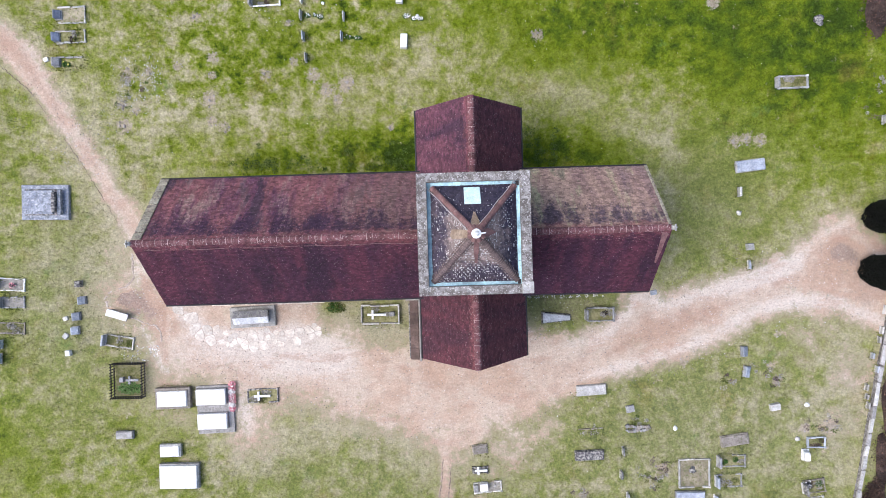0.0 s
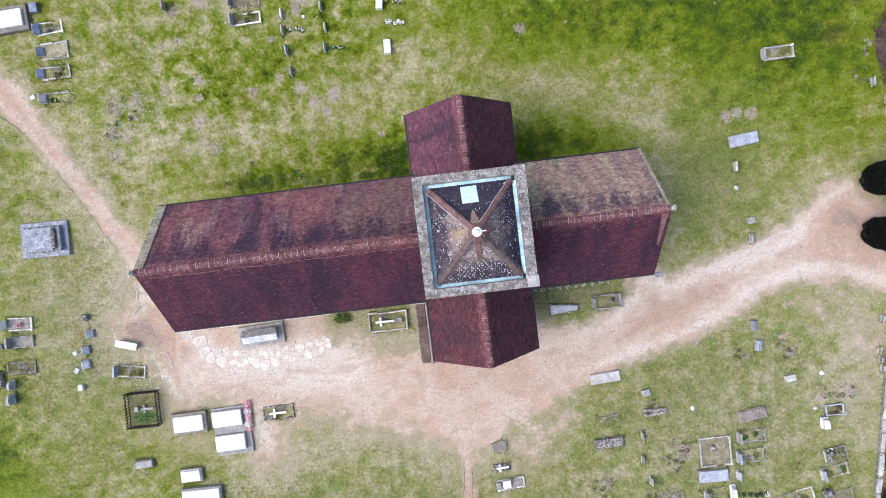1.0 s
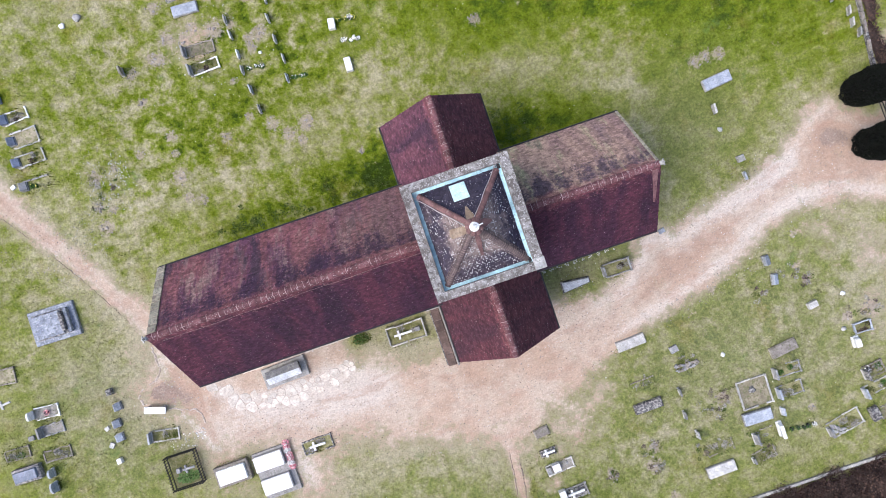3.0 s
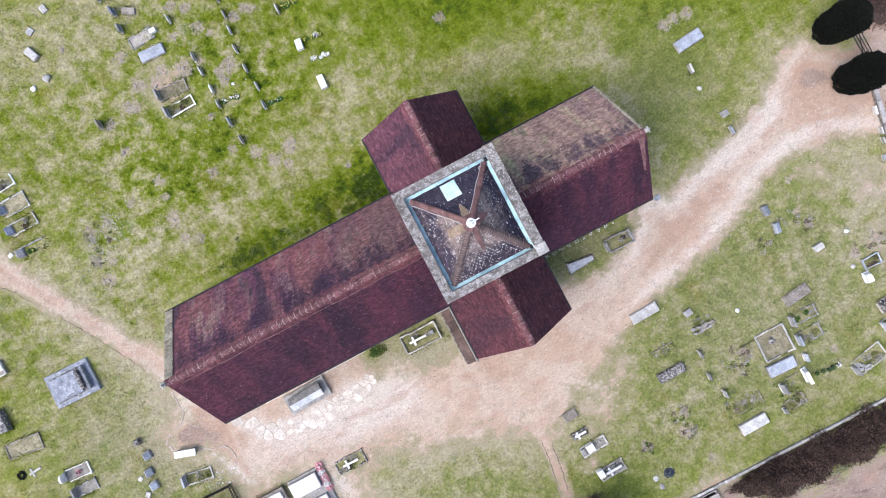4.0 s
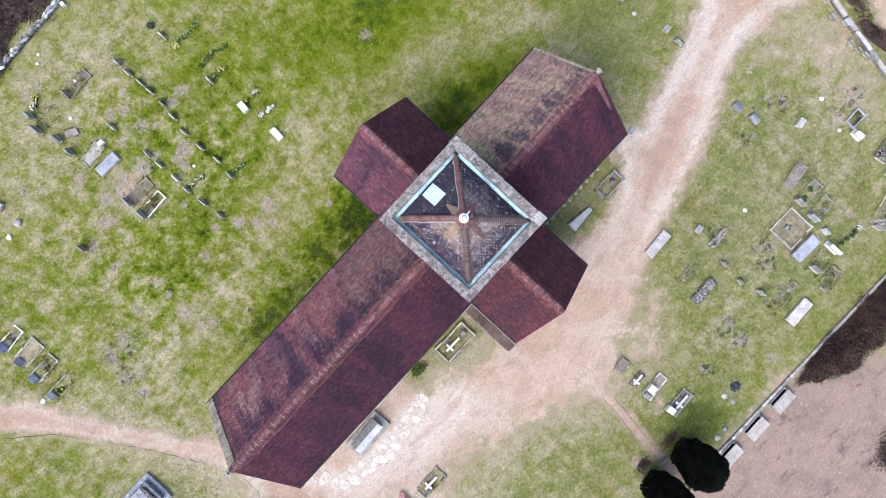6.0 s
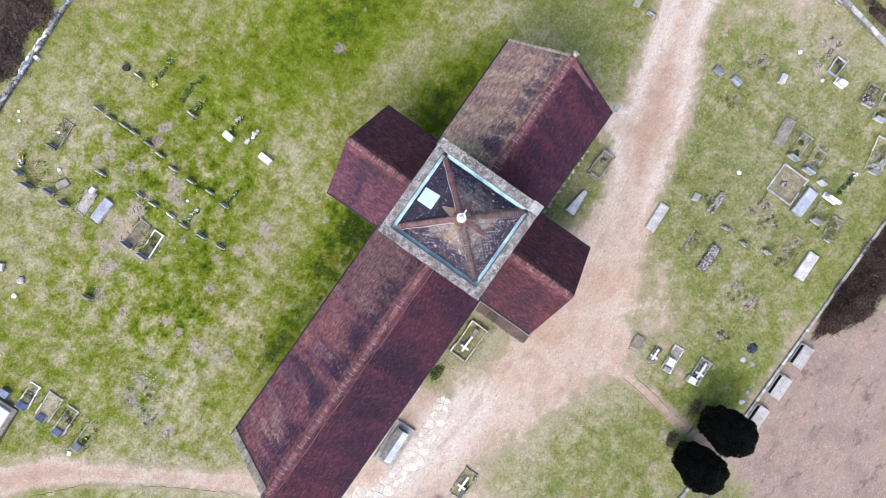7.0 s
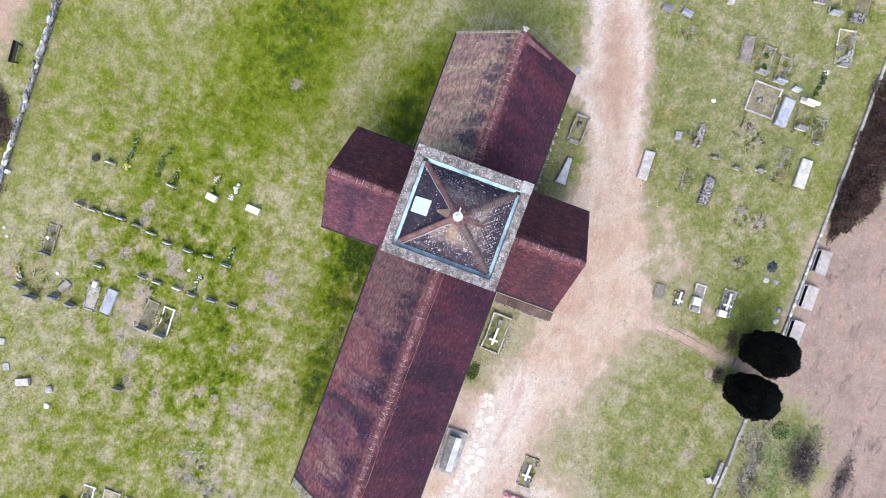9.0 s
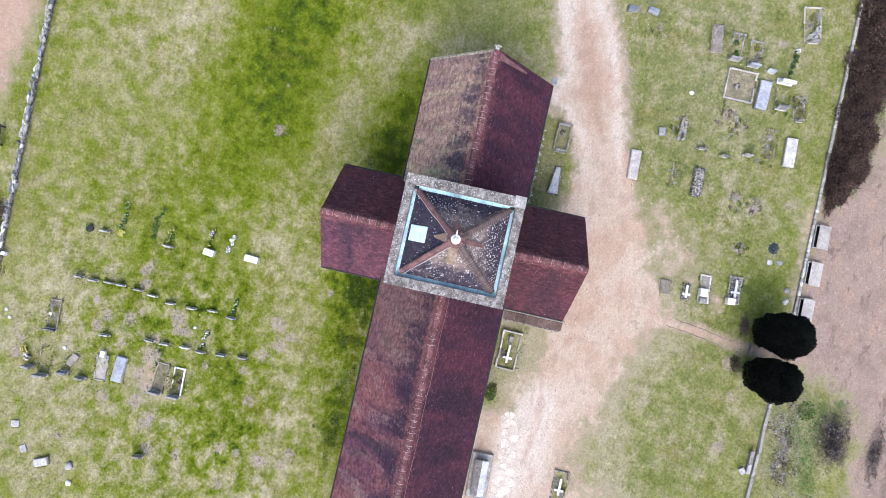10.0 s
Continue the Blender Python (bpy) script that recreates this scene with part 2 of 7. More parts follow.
NS, EW = (1.3, 0.3, 0.3), (0.3, 1.3, 0.3)
M_TILE_S = tile_material("roof tile plum", (0.040, 0.014, 0.028), (0.069, 0.020, 0.033), (0.108, 0.040, 0.040), 0.60, (0.024, 0.010, 0.021), 0.51, NS, specks=0.66, blush=("Y", 0.0))
M_TILE_N = tile_material("roof tile lichened", (0.084, 0.034, 0.058), (0.172, 0.069, 0.071), (0.26, 0.18, 0.15), 0.50, (0.028, 0.015, 0.034), 0.55, run=NS, soot=0.85, blush=("Y", 0.0), tan=(-9.0, -1.5, (0.155, 0.098, 0.082)))
M_TILE_CN = tile_material("roof tile mossy", (0.24, 0.155, 0.13), (0.34, 0.23, 0.17), (0.35, 0.35, 0.18), 0.50, (0.062, 0.045, 0.062), 0.60, NS, soot=0.92, blush=("Y", 0.0), tan=(6.5, 10.5, (0.115, 0.085, 0.10)))
M_TILE_W = tile_material("roof tile rosy", (0.074, 0.029, 0.045), (0.108, 0.041, 0.056), (0.15, 0.075, 0.08), 0.60, (0.038, 0.018, 0.034), 0.52, EW, blush=("X", 0.15))
M_TILE_E = tile_material("roof tile dark plum", (0.060, 0.022, 0.029), (0.085, 0.029, 0.034), (0.125, 0.060, 0.058), 0.64, (0.028, 0.012, 0.018), run=EW, blush=("X", 0.15))
M_TILE_SW = tile_material("roof tile red plum", (0.048, 0.017, 0.025), (0.072, 0.022, 0.029), (0.10, 0.042, 0.045), 0.60, (0.030, 0.012, 0.020), 0.52, EW, blush=("X", 0.15))
M_RIDGE = stone("ridge tile clay", (0.112, 0.046, 0.052), (0.185, 0.084, 0.086), (0.40, 0.31, 0.30), 0.56, scale=5, spread=0.25)
M_SLATE = tile_material("tower slate", (0.032, 0.027, 0.044), (0.060, 0.046, 0.058), (0.18, 0.135, 0.12), 0.59, (0.022, 0.020, 0.034), specks=0.67, dust=(11.35, 12.5))
M_SLATE_CLEAN = tile_material("tower slate blue black", (0.026, 0.023, 0.040), (0.045, 0.037, 0.052), (0.16, 0.125, 0.12), 0.62, (0.018, 0.017, 0.030), specks=0.67)
M_MORTAR = stone("mortar", (0.31, 0.215, 0.20), (0.43, 0.32, 0.30), (0.18, 0.10, 0.095), 0.58, scale=6)
M_CLOD = stone("field stone", (0.25, 0.225, 0.205), (0.34, 0.31, 0.285), (0.2, 0.18, 0.15), 0.58, scale=5)
M_HIPRED = stone("hip tile red brown", (0.125, 0.066, 0.062), (0.195, 0.110, 0.100), (0.26, 0.175, 0.155), 0.58, scale=4)
M_HIPDARK = stone("hip tile dark", (0.105, 0.078, 0.076), (0.165, 0.122, 0.112), (0.17, 0.125, 0.11), 0.54, scale=5)
M_HIPLIP = stone("hip tile worn lip", (0.16, 0.118, 0.108), (0.24, 0.18, 0.16), (0.08, 0.06, 0.06), 0.55, scale=6)
M_VERGE = stone("verge stone lichened", (0.30, 0.27, 0.20), (0.40, 0.37, 0.28), (0.17, 0.14, 0.12), 0.52, scale=3, spread=0.1, soil_on=0.8)


def ramp(t, fac, stops):
    n = t.nodes.new("ShaderNodeValToRGB")
    n.color_ramp.interpolation = "LINEAR"
    el = n.color_ramp.elements
    while len(el) < len(stops):
        el.new(0.5)
    for e, (at, c) in zip(el, stops):
        e.position, e.color = at, (*c, 1)
    t.links.new(fac, n.inputs["Fac"])
    return n.outputs["Color"]


def turf_colour(t):
    """Patchy churchyard turf: straw-dry, ordinary, rich green and rank grass in drifts, clumps and tufts."""
    mid, fine, grain = noise_at(t, 1.0, 6, 0.66), noise_at(t, 4.2, 5, 0.7), noise_at(t, 15, 4, 0.75)
    lush_shade = t.nodes.new("ShaderNodeAttribute")
    lush_shade.attribute_name = "lush_shade"
    g = calc(t, "ADD", calc(t, "MULTIPLY", lush_shade.outputs["Fac"], 0.20), 0.44)
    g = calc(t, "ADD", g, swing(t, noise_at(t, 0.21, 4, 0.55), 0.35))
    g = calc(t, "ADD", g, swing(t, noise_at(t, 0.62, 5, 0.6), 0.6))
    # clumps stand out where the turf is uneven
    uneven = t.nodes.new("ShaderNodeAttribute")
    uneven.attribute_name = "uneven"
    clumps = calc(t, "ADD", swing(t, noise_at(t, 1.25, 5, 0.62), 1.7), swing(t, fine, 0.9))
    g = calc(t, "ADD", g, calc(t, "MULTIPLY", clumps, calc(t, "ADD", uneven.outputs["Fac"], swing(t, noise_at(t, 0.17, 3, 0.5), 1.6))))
    # the darkest greens also serve as painted shade beside the church
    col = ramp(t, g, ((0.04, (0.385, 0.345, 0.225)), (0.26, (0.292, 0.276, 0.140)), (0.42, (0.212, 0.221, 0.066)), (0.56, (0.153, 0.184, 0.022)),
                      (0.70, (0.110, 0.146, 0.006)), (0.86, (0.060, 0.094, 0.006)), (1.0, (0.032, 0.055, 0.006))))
    dull = t.nodes.new("ShaderNodeAttribute")
    dull.attribute_name = "dull"
    col = mix(t, dull.outputs["Fac"], col, (0.235, 0.225, 0.135))
    # moss, rusty thatch and cool rank clumps
    col = mix(t, calc(t, "MULTIPLY", band(t, noise_at(t, 0.36, 6, 0.7), 0.55, 0.70), 0.3), col, (0.205, 0.150, 0.035))
    col = mix(t, calc(t, "MULTIPLY", band(t, noise_at(t, 0.47, 6, 0.7), 0.60, 0.72), 0.45), col, (0.085, 0.160, 0.042))
    col = mix(t, calc(t, "MULTIPLY", band(t, noise_at(t, 2.1, 6, 0.72), 0.62, 0.72), 0.35), col, (0.40, 0.365, 0.25))
    col = scale_colour(t, col, noise_at(t, 2.3, 5, 0.6), 0.66, 1.36)
    col = scale_colour(t, col, noise_at(t, 6.0, 5, 0.7), 0.10, 1.90)
    col = scale_colour(t, col, grain, 0.4, 1.6)
    return col, fine, mid, grain


def ground_material():
    m, t, b = nodes("turf and trodden earth", 1.0, spec=0.1)
    col, fine, mid, grain = turf_colour(t)
    wear = t.nodes.new("ShaderNodeAttribute")
    wear.attribute_name = "wear"
    # thin straw towards the paths
    dry_rim = calc(t, "SUBTRACT", wear.outputs["Fac"], calc(t, "MULTIPLY", calc(t, "SUBTRACT", mid, 0.5), 0.9))
    thin = mix(t, band(t, fine, 0.35, 0.65), (0.235, 0.20, 0.115), (0.36, 0.32, 0.215))
    col = mix(t, calc(t, "MULTIPLY", band(t, dry_rim, 0.08, 0.45), 0.7), col, thin)
    # worn patches of grey earth and stones
    scab = t.nodes.new("ShaderNodeAttribute")
    scab.attribute_name = "scab"
    s_fac = band(t, calc(t, "SUBTRACT", scab.outputs["Fac"], calc(t, "MULTIPLY", calc(t, "SUBTRACT", fine, 0.5), 2.2)), 0.3, 0.85)
    grey = mix(t, band(t, noise_at(t, 3.0, 5, 0.75), 0.35, 0.65), (0.27, 0.22, 0.175), (0.42, 0.35, 0.28))
    grey = scale_colour(t, grey, grain, 0.6, 1.4)
    col = mix(t, calc(t, "MULTIPLY", s_fac, 0.8), col, grey)
    # trodden earth: pale where dry, redder in the ruts, with grit
    soil = mix(t, band(t, noise_at(t, 0.35, 5, 0.6), 0.38, 0.62), (0.45, 0.335, 0.245), (0.495, 0.41, 0.32))
    pale = t.nodes.new("ShaderNodeAttribute")
    pale.attribute_name = "pale"
    chalk = calc(t, "ADD", pale.outputs["Fac"], swing(t, mid, 1.2))
    chalk = calc(t, "ADD", chalk, swing(t, fine, 0.9))
    soil = mix(t, calc(t, "MULTIPLY", band(t, chalk, 0.2, 0.95), 0.7), soil, (0.60, 0.55, 0.475))
    soil = mix(t, calc(t, "MULTIPLY", band(t, chalk, 0.0, -0.8), 0.75), soil, (0.385, 0.262, 0.185))
    soil = mix(t, calc(t, "MULTIPLY", band(t, chalk, -1.0, -1.5), 0.85), soil, (0.30, 0.232, 0.187))
    # scuffs and shallow ruts drawn out along the way, damp crumbs, pale dust
    soil = mix(t, calc(t, "MULTIPLY", band(t, noise_at(t, 2.0, 6, 0.72, (0.5, 1.6, 1), 30), 0.52, 0.64), 0.24), soil, (0.32, 0.232, 0.178))
    soil = mix(t, calc(t, "MULTIPLY", band(t, noise_at(t, 0.7, 6, 0.68, (0.5, 1.5, 1), -14), 0.50, 0.66), 0.5), soil, (0.385, 0.25, 0.18))
    soil = mix(t, calc(t, "MULTIPLY", band(t, noise_at(t, 0.9, 7, 0.75), 0.56, 0.66), 0.4), soil, (0.30, 0.24, 0.185))
    soil = mix(t, calc(t, "MULTIPLY", band(t, noise_at(t, 3.6, 6, 0.8), 0.59, 0.66), 0.6), soil, (0.27, 0.205, 0.16))
    soil = mix(t, calc(t, "MULTIPLY", band(t, noise_at(t, 4.4, 6, 0.8), 0.57, 0.65), 0.5), soil, (0.63, 0.565, 0.485))
    marks = calc(t, "MULTIPLY", band(t, noise_at(t, 0.7, 7, 0.72, (0.6, 1.4, 1), 40), 0.55, 0.62), band(t, pale.outputs["Fac"], -1.0, -1.5))
    soil = mix(t, calc(t, "MULTIPLY", marks, 0.8), soil, (0.15, 0.11, 0.092))
    blotch = calc(t, "MULTIPLY", band(t, noise_at(t, 0.45, 7, 0.75), 0.47, 0.62), band(t, pale.outputs["Fac"], -1.0, -1.5))
    soil = mix(t, calc(t, "MULTIPLY", blotch, 0.6), soil, (0.215, 0.165, 0.13))
    thatch = calc(t, "MULTIPLY", band(t, noise_at(t, 0.55, 6, 0.72), 0.54, 0.68), band(t, fine, 0.42, 0.60))
    soil = mix(t, calc(t, "MULTIPLY", thatch, 0.35), soil, (0.28, 0.262, 0.15))
    soil = scale_colour(t, soil, noise_at(t, 1.7, 6, 0.75), 0.75, 1.25)
    soil = scale_colour(t, soil, noise_at(t, 7, 5, 0.75), 0.48, 1.52)
    soil = scale_colour(t, soil, grain, 0.5, 1.5)
    soil = mix(t, calc(t, "MULTIPLY", band(t, noise_at(t, 22, 2), 0.66, 0.73), 0.6), soil, (0.66, 0.61, 0.55))
    soil = mix(t, calc(t, "MULTIPLY", band(t, noise_at(t, 19, 2), 0.34, 0.28), 0.6), soil, (0.20, 0.15, 0.12))
    rim = calc(t, "SUBTRACT", wear.outputs["Fac"], calc(t, "MULTIPLY", calc(t, "SUBTRACT", fine, 0.5), 1.3))
    rim = calc(t, "SUBTRACT", rim, calc(t, "MULTIPLY", calc(t, "SUBTRACT", mid, 0.5), 2.0))
    fac = band(t, rim, 0.28, 0.74)
    col = mix(t, fac, col, soil)
    finish(t, b, col, calc(t, "ADD", calc(t, "MULTIPLY", fine, 0.6), calc(t, "MULTIPLY", grain, 0.4)), 0.8, 0.08)
    return m


def blade_material():
    m, t, b = nodes("grass tufts", 1.0, spec=0.1)
    col = turf_colour(t)[0]
    finish(t, b, scale_colour(t, col, island(t), 0.85, 1.35))
    return m


M_GROUND = ground_material()
M_BLADES = blade_material()


# ---- shapes ----
def thing(name, x, y, z=0.0, turn=0.0, label="", category="", group="", kind=""):
    ob = new(name)
    ob.matrix_basis = pose(x, y, z, 0, 0, turn)
    return tagged(ob, label, category, group, kind)


def mesh_of(bm, name):
    me = bpy.data.meshes.new(name)
    bm.to_mesh(me)
    bm.free()
    return me


def part(name, bm, material, parent=None, label="", smooth=False):
    me = bm if isinstance(bm, bpy.types.Mesh) else mesh_of(bm, name)
    if not me.materials:
        me.materials.append(material)
    if smooth:
        me.polygons.foreach_set("use_smooth", [True] * len(me.polygons))
    ob = new(name, me)
    if parent is not None:
        ob.parent = parent
    return tagged(ob, label)


def box(bm, c, s, bevel=0.0, turn=(0, 0, 0), taper=1.0):
    """A block of size s about c; taper narrows its top."""
    m = pose(*c, *turn) @ Matrix.Diagonal((*s, 1))
    made = bmesh.ops.create_cube(bm, size=1.0)["verts"]
    if taper != 1.0:
        for v in made:
            if v.co.z > 0:
                v.co.x *= taper
                v.co.y *= taper
    bmesh.ops.transform(bm, matrix=m, verts=made)
    if bevel:
        edges = {e for v in made for e in v.link_edges}
        bmesh.ops.bevel(bm, geom=list(edges), offset=bevel, segments=1, affect="EDGES")
    return bm


def block(c, s, bevel=0.012, turn=(0, 0, 0), taper=1.0):
    return box(bmesh.new(), c, s, bevel, turn, taper)


def rod(bm, a, b, r, sides=8, r2=None):
    a, b = Vector(a), Vector(b)
    m = Matrix.Translation((a + b) / 2) @ (b - a).to_track_quat("Z", "Y").to_matrix().to_4x4()
    bmesh.ops.create_cone(bm, cap_ends=True, segments=sides, radius1=r, radius2=r if r2 is None else r2, depth=(b - a).length, matrix=m)
    return bm


def slab_profile(pts, thick):
    """Outline pts in the y-z plane, thick along x, with its edges rounded off."""
    bm = bmesh.new()
    front = [bm.verts.new((thick / 2, y, z)) for y, z in pts]
    back = [bm.verts.new((-thick / 2, y, z)) for y, z in pts]
    bm.faces.new(front)
    bm.faces.new(back[::-1])
    for i in range(len(pts)):
        j = (i + 1) % len(pts)
        bm.faces.new((front[j], front[i], back[i], back[j]))
    bmesh.ops.recalc_face_normals(bm, faces=bm.faces)
    rim = [e for e in bm.edges if abs(e.verts[0].co.x - e.verts[1].co.x) < 1e-6]
    bmesh.ops.bevel(bm, geom=rim, offset=0.012, segments=1, affect="EDGES")
    return bm


def lump(r, seed, squash=0.5, rough=0.3, detail=2):
    """An uneven boulder or clod."""
    bm = bmesh.new()
    bmesh.ops.create_icosphere(bm, subdivisions=detail, radius=r)
    for v in bm.verts:
        d = 1 + rough * noise.noise(v.co * (1.7 / r) + Vector((seed * 3.1, seed * 1.7, 0)))
        v.co = Vector((v.co.x * d, v.co.y * d, v.co.z * d * squash))
    return bm


def headstone_outline(w, h, style):
    if style == "round":
        return [(-w / 2, 0), (w / 2, 0), (w / 2, h - w * 0.3)] + [(w / 2 * math.cos(a), h - w * 0.3 + w * 0.3 * math.sin(a)) for a in (0.5, 1.05, 1.57, 2.09, 2.64)] + [(-w / 2, h - w * 0.3)]
    if style == "peak":
        return [(-w / 2, 0), (w / 2, 0), (w / 2, h * 0.82), (w * 0.22, h * 0.93), (0, h), (-w * 0.22, h * 0.93), (-w / 2, h * 0.82)]
    if style == "shoulder":
        return [(-w / 2, 0), (w / 2, 0), (w / 2, h * 0.8), (w * 0.36, h * 0.84), (w * 0.3, h * 0.95), (0, h), (-w * 0.3, h * 0.95), (-w * 0.36, h * 0.84), (-w / 2, h * 0.8)]
    return [(-w / 2, 0), (w / 2, 0), (w / 2, h * 0.98), (w * 0.4, h), (-w * 0.4, h), (-w / 2, h * 0.98)]


def desk_parts(parent, x, y, w, d, material, label=""):
    """A low wedge-shaped memorial whose tilted face looks up."""
    part("plinth", block((x, y, 0.05), (d + 0.07, w + 0.07, 0.14), 0.015), M_GRANITE, parent)
    bm = bmesh.new()
    pts = [(-d / 2, 0.1), (d / 2, 0.1), (d / 2, 0.2), (-d / 2 + 0.06, 0.42), (-d / 2, 0.42)]
    ra, rb = [bm.verts.new((x + px, y - w / 2, pz)) for px, pz in pts], [bm.verts.new((x + px, y + w / 2, pz)) for px, pz in pts]
    bm.faces.new(ra)
    bm.faces.new(rb[::-1])
    for i in range(5):
        bm.faces.new((ra[i], rb[i], rb[(i + 1) % 5], ra[(i + 1) % 5]))
    bmesh.ops.recalc_face_normals(bm, faces=bm.faces)
    bmesh.ops.bevel(bm, geom=bm.edges[:], offset=0.012, segments=1, affect="EDGES")
    part("stone", bm, material, parent, label)


def stone_parts(parent, x, y, w, h, thick, style, material, lean=0.0, label=""):
    """An upright memorial stone on its plinth."""
    if style == "desk":
        desk_parts(parent, x + 0.1, y, w, 0.36, material, label)
        return
    grow = 0.14 if thick > 0.14 else 0.05
    part("plinth", block((x, y, 0.06 if thick > 0.1 else -0.02), (thick + grow, w + grow, 0.16), 0.015), M_PALE if thick < 0.14 else M_GRANITE if material is not M_MARBLE else M_MARBLE, parent)
    bm = slab_profile(headstone_outline(w, h, style), thick)
    bmesh.ops.transform(bm, matrix=pose(x, y, 0.12, 0, lean, 0), verts=bm.verts)
    part("stone", bm, material, parent, label)


def leaves(parent, name, cx, cy, rx, ry, z, count, material, size=0.06, seed=0, label="", rise=0.25):
    """Many small leaf or petal blades in a low clump."""
    rnd = random.Random(seed)
    vs, fs = [], []
    for _ in range(count):
        a, r = rnd.uniform(0, 6.283), math.sqrt(rnd.random())
        p = Vector((cx + rx * r * math.cos(a), cy + ry * r * math.sin(a), z + rise * rnd.random() * (1.1 - r)))
        q = Euler((rnd.uniform(-0.9, 0.9), rnd.uniform(-0.9, 0.9), rnd.uniform(0, 6.28))).to_matrix()
        s = size * rnd.uniform(0.6, 1.3)
        k = len(vs)
        for u, v in ((-1, 0), (0, -0.5), (1, 0), (0, 0.5)):
            vs.append(tuple(p + q @ Vector((u * s, v * s, 0.15 * s * abs(u)))))
        fs.append((k, k + 1, k + 2, k + 3))
    me = bpy.data.meshes.new(name)
    me.from_pydata(vs, [], fs)
    return tagged(part(name, me, material, parent, label), kind="stuff")


# ---- graves ----
EDGES_OF_GRAVES = []
BEDS = []

WORDS = {}
for m, w in ((M_GRANITE, "grey granite"), (M_BLUE, "dark blue polished granite"), (M_PALEBLUE, "pale blue slate"), (M_MARBLE, "white marble"),
             (M_PALE, "pale lichened limestone"), (M_DARK, "blackened old stone"), (M_BROWN, "brown sandstone"), (M_CONCRETE, "weathered concrete")):
    WORDS[m.name] = w


def headstone(x, y, turn=0, w=0.7, h=0.75, style="flat", material=M_GRANITE, lean=0.0, thick=0.12):
    EDGES_OF_GRAVES.append((x, y, 0.25, w + 0.15, turn))
    e = thing("headstone", x, y, 0, turn, f"{WORDS[material.name]} {style}-topped headstone standing in the grass", "headstone", "churchyard headstones")
    stone_parts(e, 0, 0, w, h, thick, style, material, lean)
    return e


def kerb_grave(x, y, length, width, turn=0, kerb=M_GRANITE, fill=M_GRASSFILL, head=None, w=0.65, h=0.7, style="flat", high=0.1, sides="full", lean=0.0):
    """A grave edged with kerbstones. x, y: its middle; its head lies at -x."""
    text = f"{WORDS[kerb.name]} kerbed grave" + (f" with a {WORDS[head.name]} headstone" if head else " without a headstone")
    EDGES_OF_GRAVES.append((x, y, length, width, turn))
    e = thing("kerbed_grave", x, y, 0, turn, text, "grave", "kerbed graves")
    k = 0.085
    rnd = random.Random(int(x * 57 + y * 29))
    for s in (-1, 1):
        if sides == "full" or s == 1:
            pieces = 1 if kerb is M_MARBLE else rnd.randint(2, 4)
            for i in range(pieces):
                l = length / pieces
                if kerb is not M_MARBLE and high < 0.2 and rnd.random() < 0.1:
                    continue
                part("kerb", block((-length / 2 + (i + 0.5) * l, s * (width - k) / 2 + rnd.uniform(-0.015, 0.015), high / 2 - 0.02 + rnd.uniform(-0.05, 0.015)), (l * rnd.uniform(0.88, 0.99), k * rnd.uniform(0.75, 1.3), high + 0.04), 0.018, (rnd.uniform(-6, 6), rnd.uniform(-4, 4), rnd.uniform(-3.5, 3.5))), kerb, e)
    if sides == "full":
        part("kerb", block((length / 2 - k / 2, 0, high / 2 - 0.017), (k, width - 2 * k, high + 0.046), 0.012), kerb, e)
        if head is None:
            part("kerb", block((-length / 2 + k / 2, 0, high / 2 - 0.017), (k, width - 2 * k, high + 0.046), 0.012), kerb, e)
        for s in (-1, 1):
            part("corner_post", block((length / 2 - k / 2, s * (width - k) / 2, high / 2 + 0.01), (k + 0.03, k + 0.03, high + 0.06), 0.015), kerb, e)
        bed = bmesh.new()
        bmesh.ops.create_grid(bed, x_segments=10, y_segments=6, size=0.5)
        for v in bed.verts:
            v.co = Vector((v.co.x * (length - k), v.co.y * (width - k), high * 0.45 + 0.05 * noise.noise(Vector((v.co.x * 6 + x, v.co.y * 6 + y, 0)))))
        part("bed", bed, fill, e, smooth=True)
        if fill is M_GRASSFILL:
            BEDS.append((x, y, length - 0.25, width - 0.25, turn, high * 0.45))
            for i in range(rnd.randint(3, 6)):
                leaves(e, "weed_clump", rnd.uniform(-0.35, 0.35) * length, rnd.uniform(-0.3, 0.3) * width, rnd.uniform(0.15, 0.35), rnd.uniform(0.12, 0.25), high * 0.45, 110, (M_TUFT, M_TWIG, M_STEM, M_TUFT, M_STEM, M_TUFT, M_STEM, M_LEAF)[rnd.randrange(8)], 0.05, int(x * 9 + y * 5) + i, rise=0.14)
    if head:
        stone_parts(e, -length / 2 - 0.02, 0, min(w, width + 0.1), h, 0.12, style, head, lean)
    return e


def ledger(x, y, length, width, turn=0, material=M_PALE, high=0.25, base=None, base_grow=0.14, label=""):
    """A flat slab over a grave, on a low plinth."""
    EDGES_OF_GRAVES.append((x, y, length + base_grow, width + base_grow, turn))
    e = thing("ledger_slab", x, y, 0, turn, label or f"{WORDS[material.name]} ledger slab lying over a grave", "grave", "ledger slabs")
    part("base", block((0, 0, high * 0.3), (length + base_grow, width + base_grow, high * 0.6 + 0.04), 0.02), base or M_CONCRETE, e)
    part("slab", block((0, 0, high * 0.62 + 0.05), (length, width, high * 0.5), 0.025), material, e)
    return e


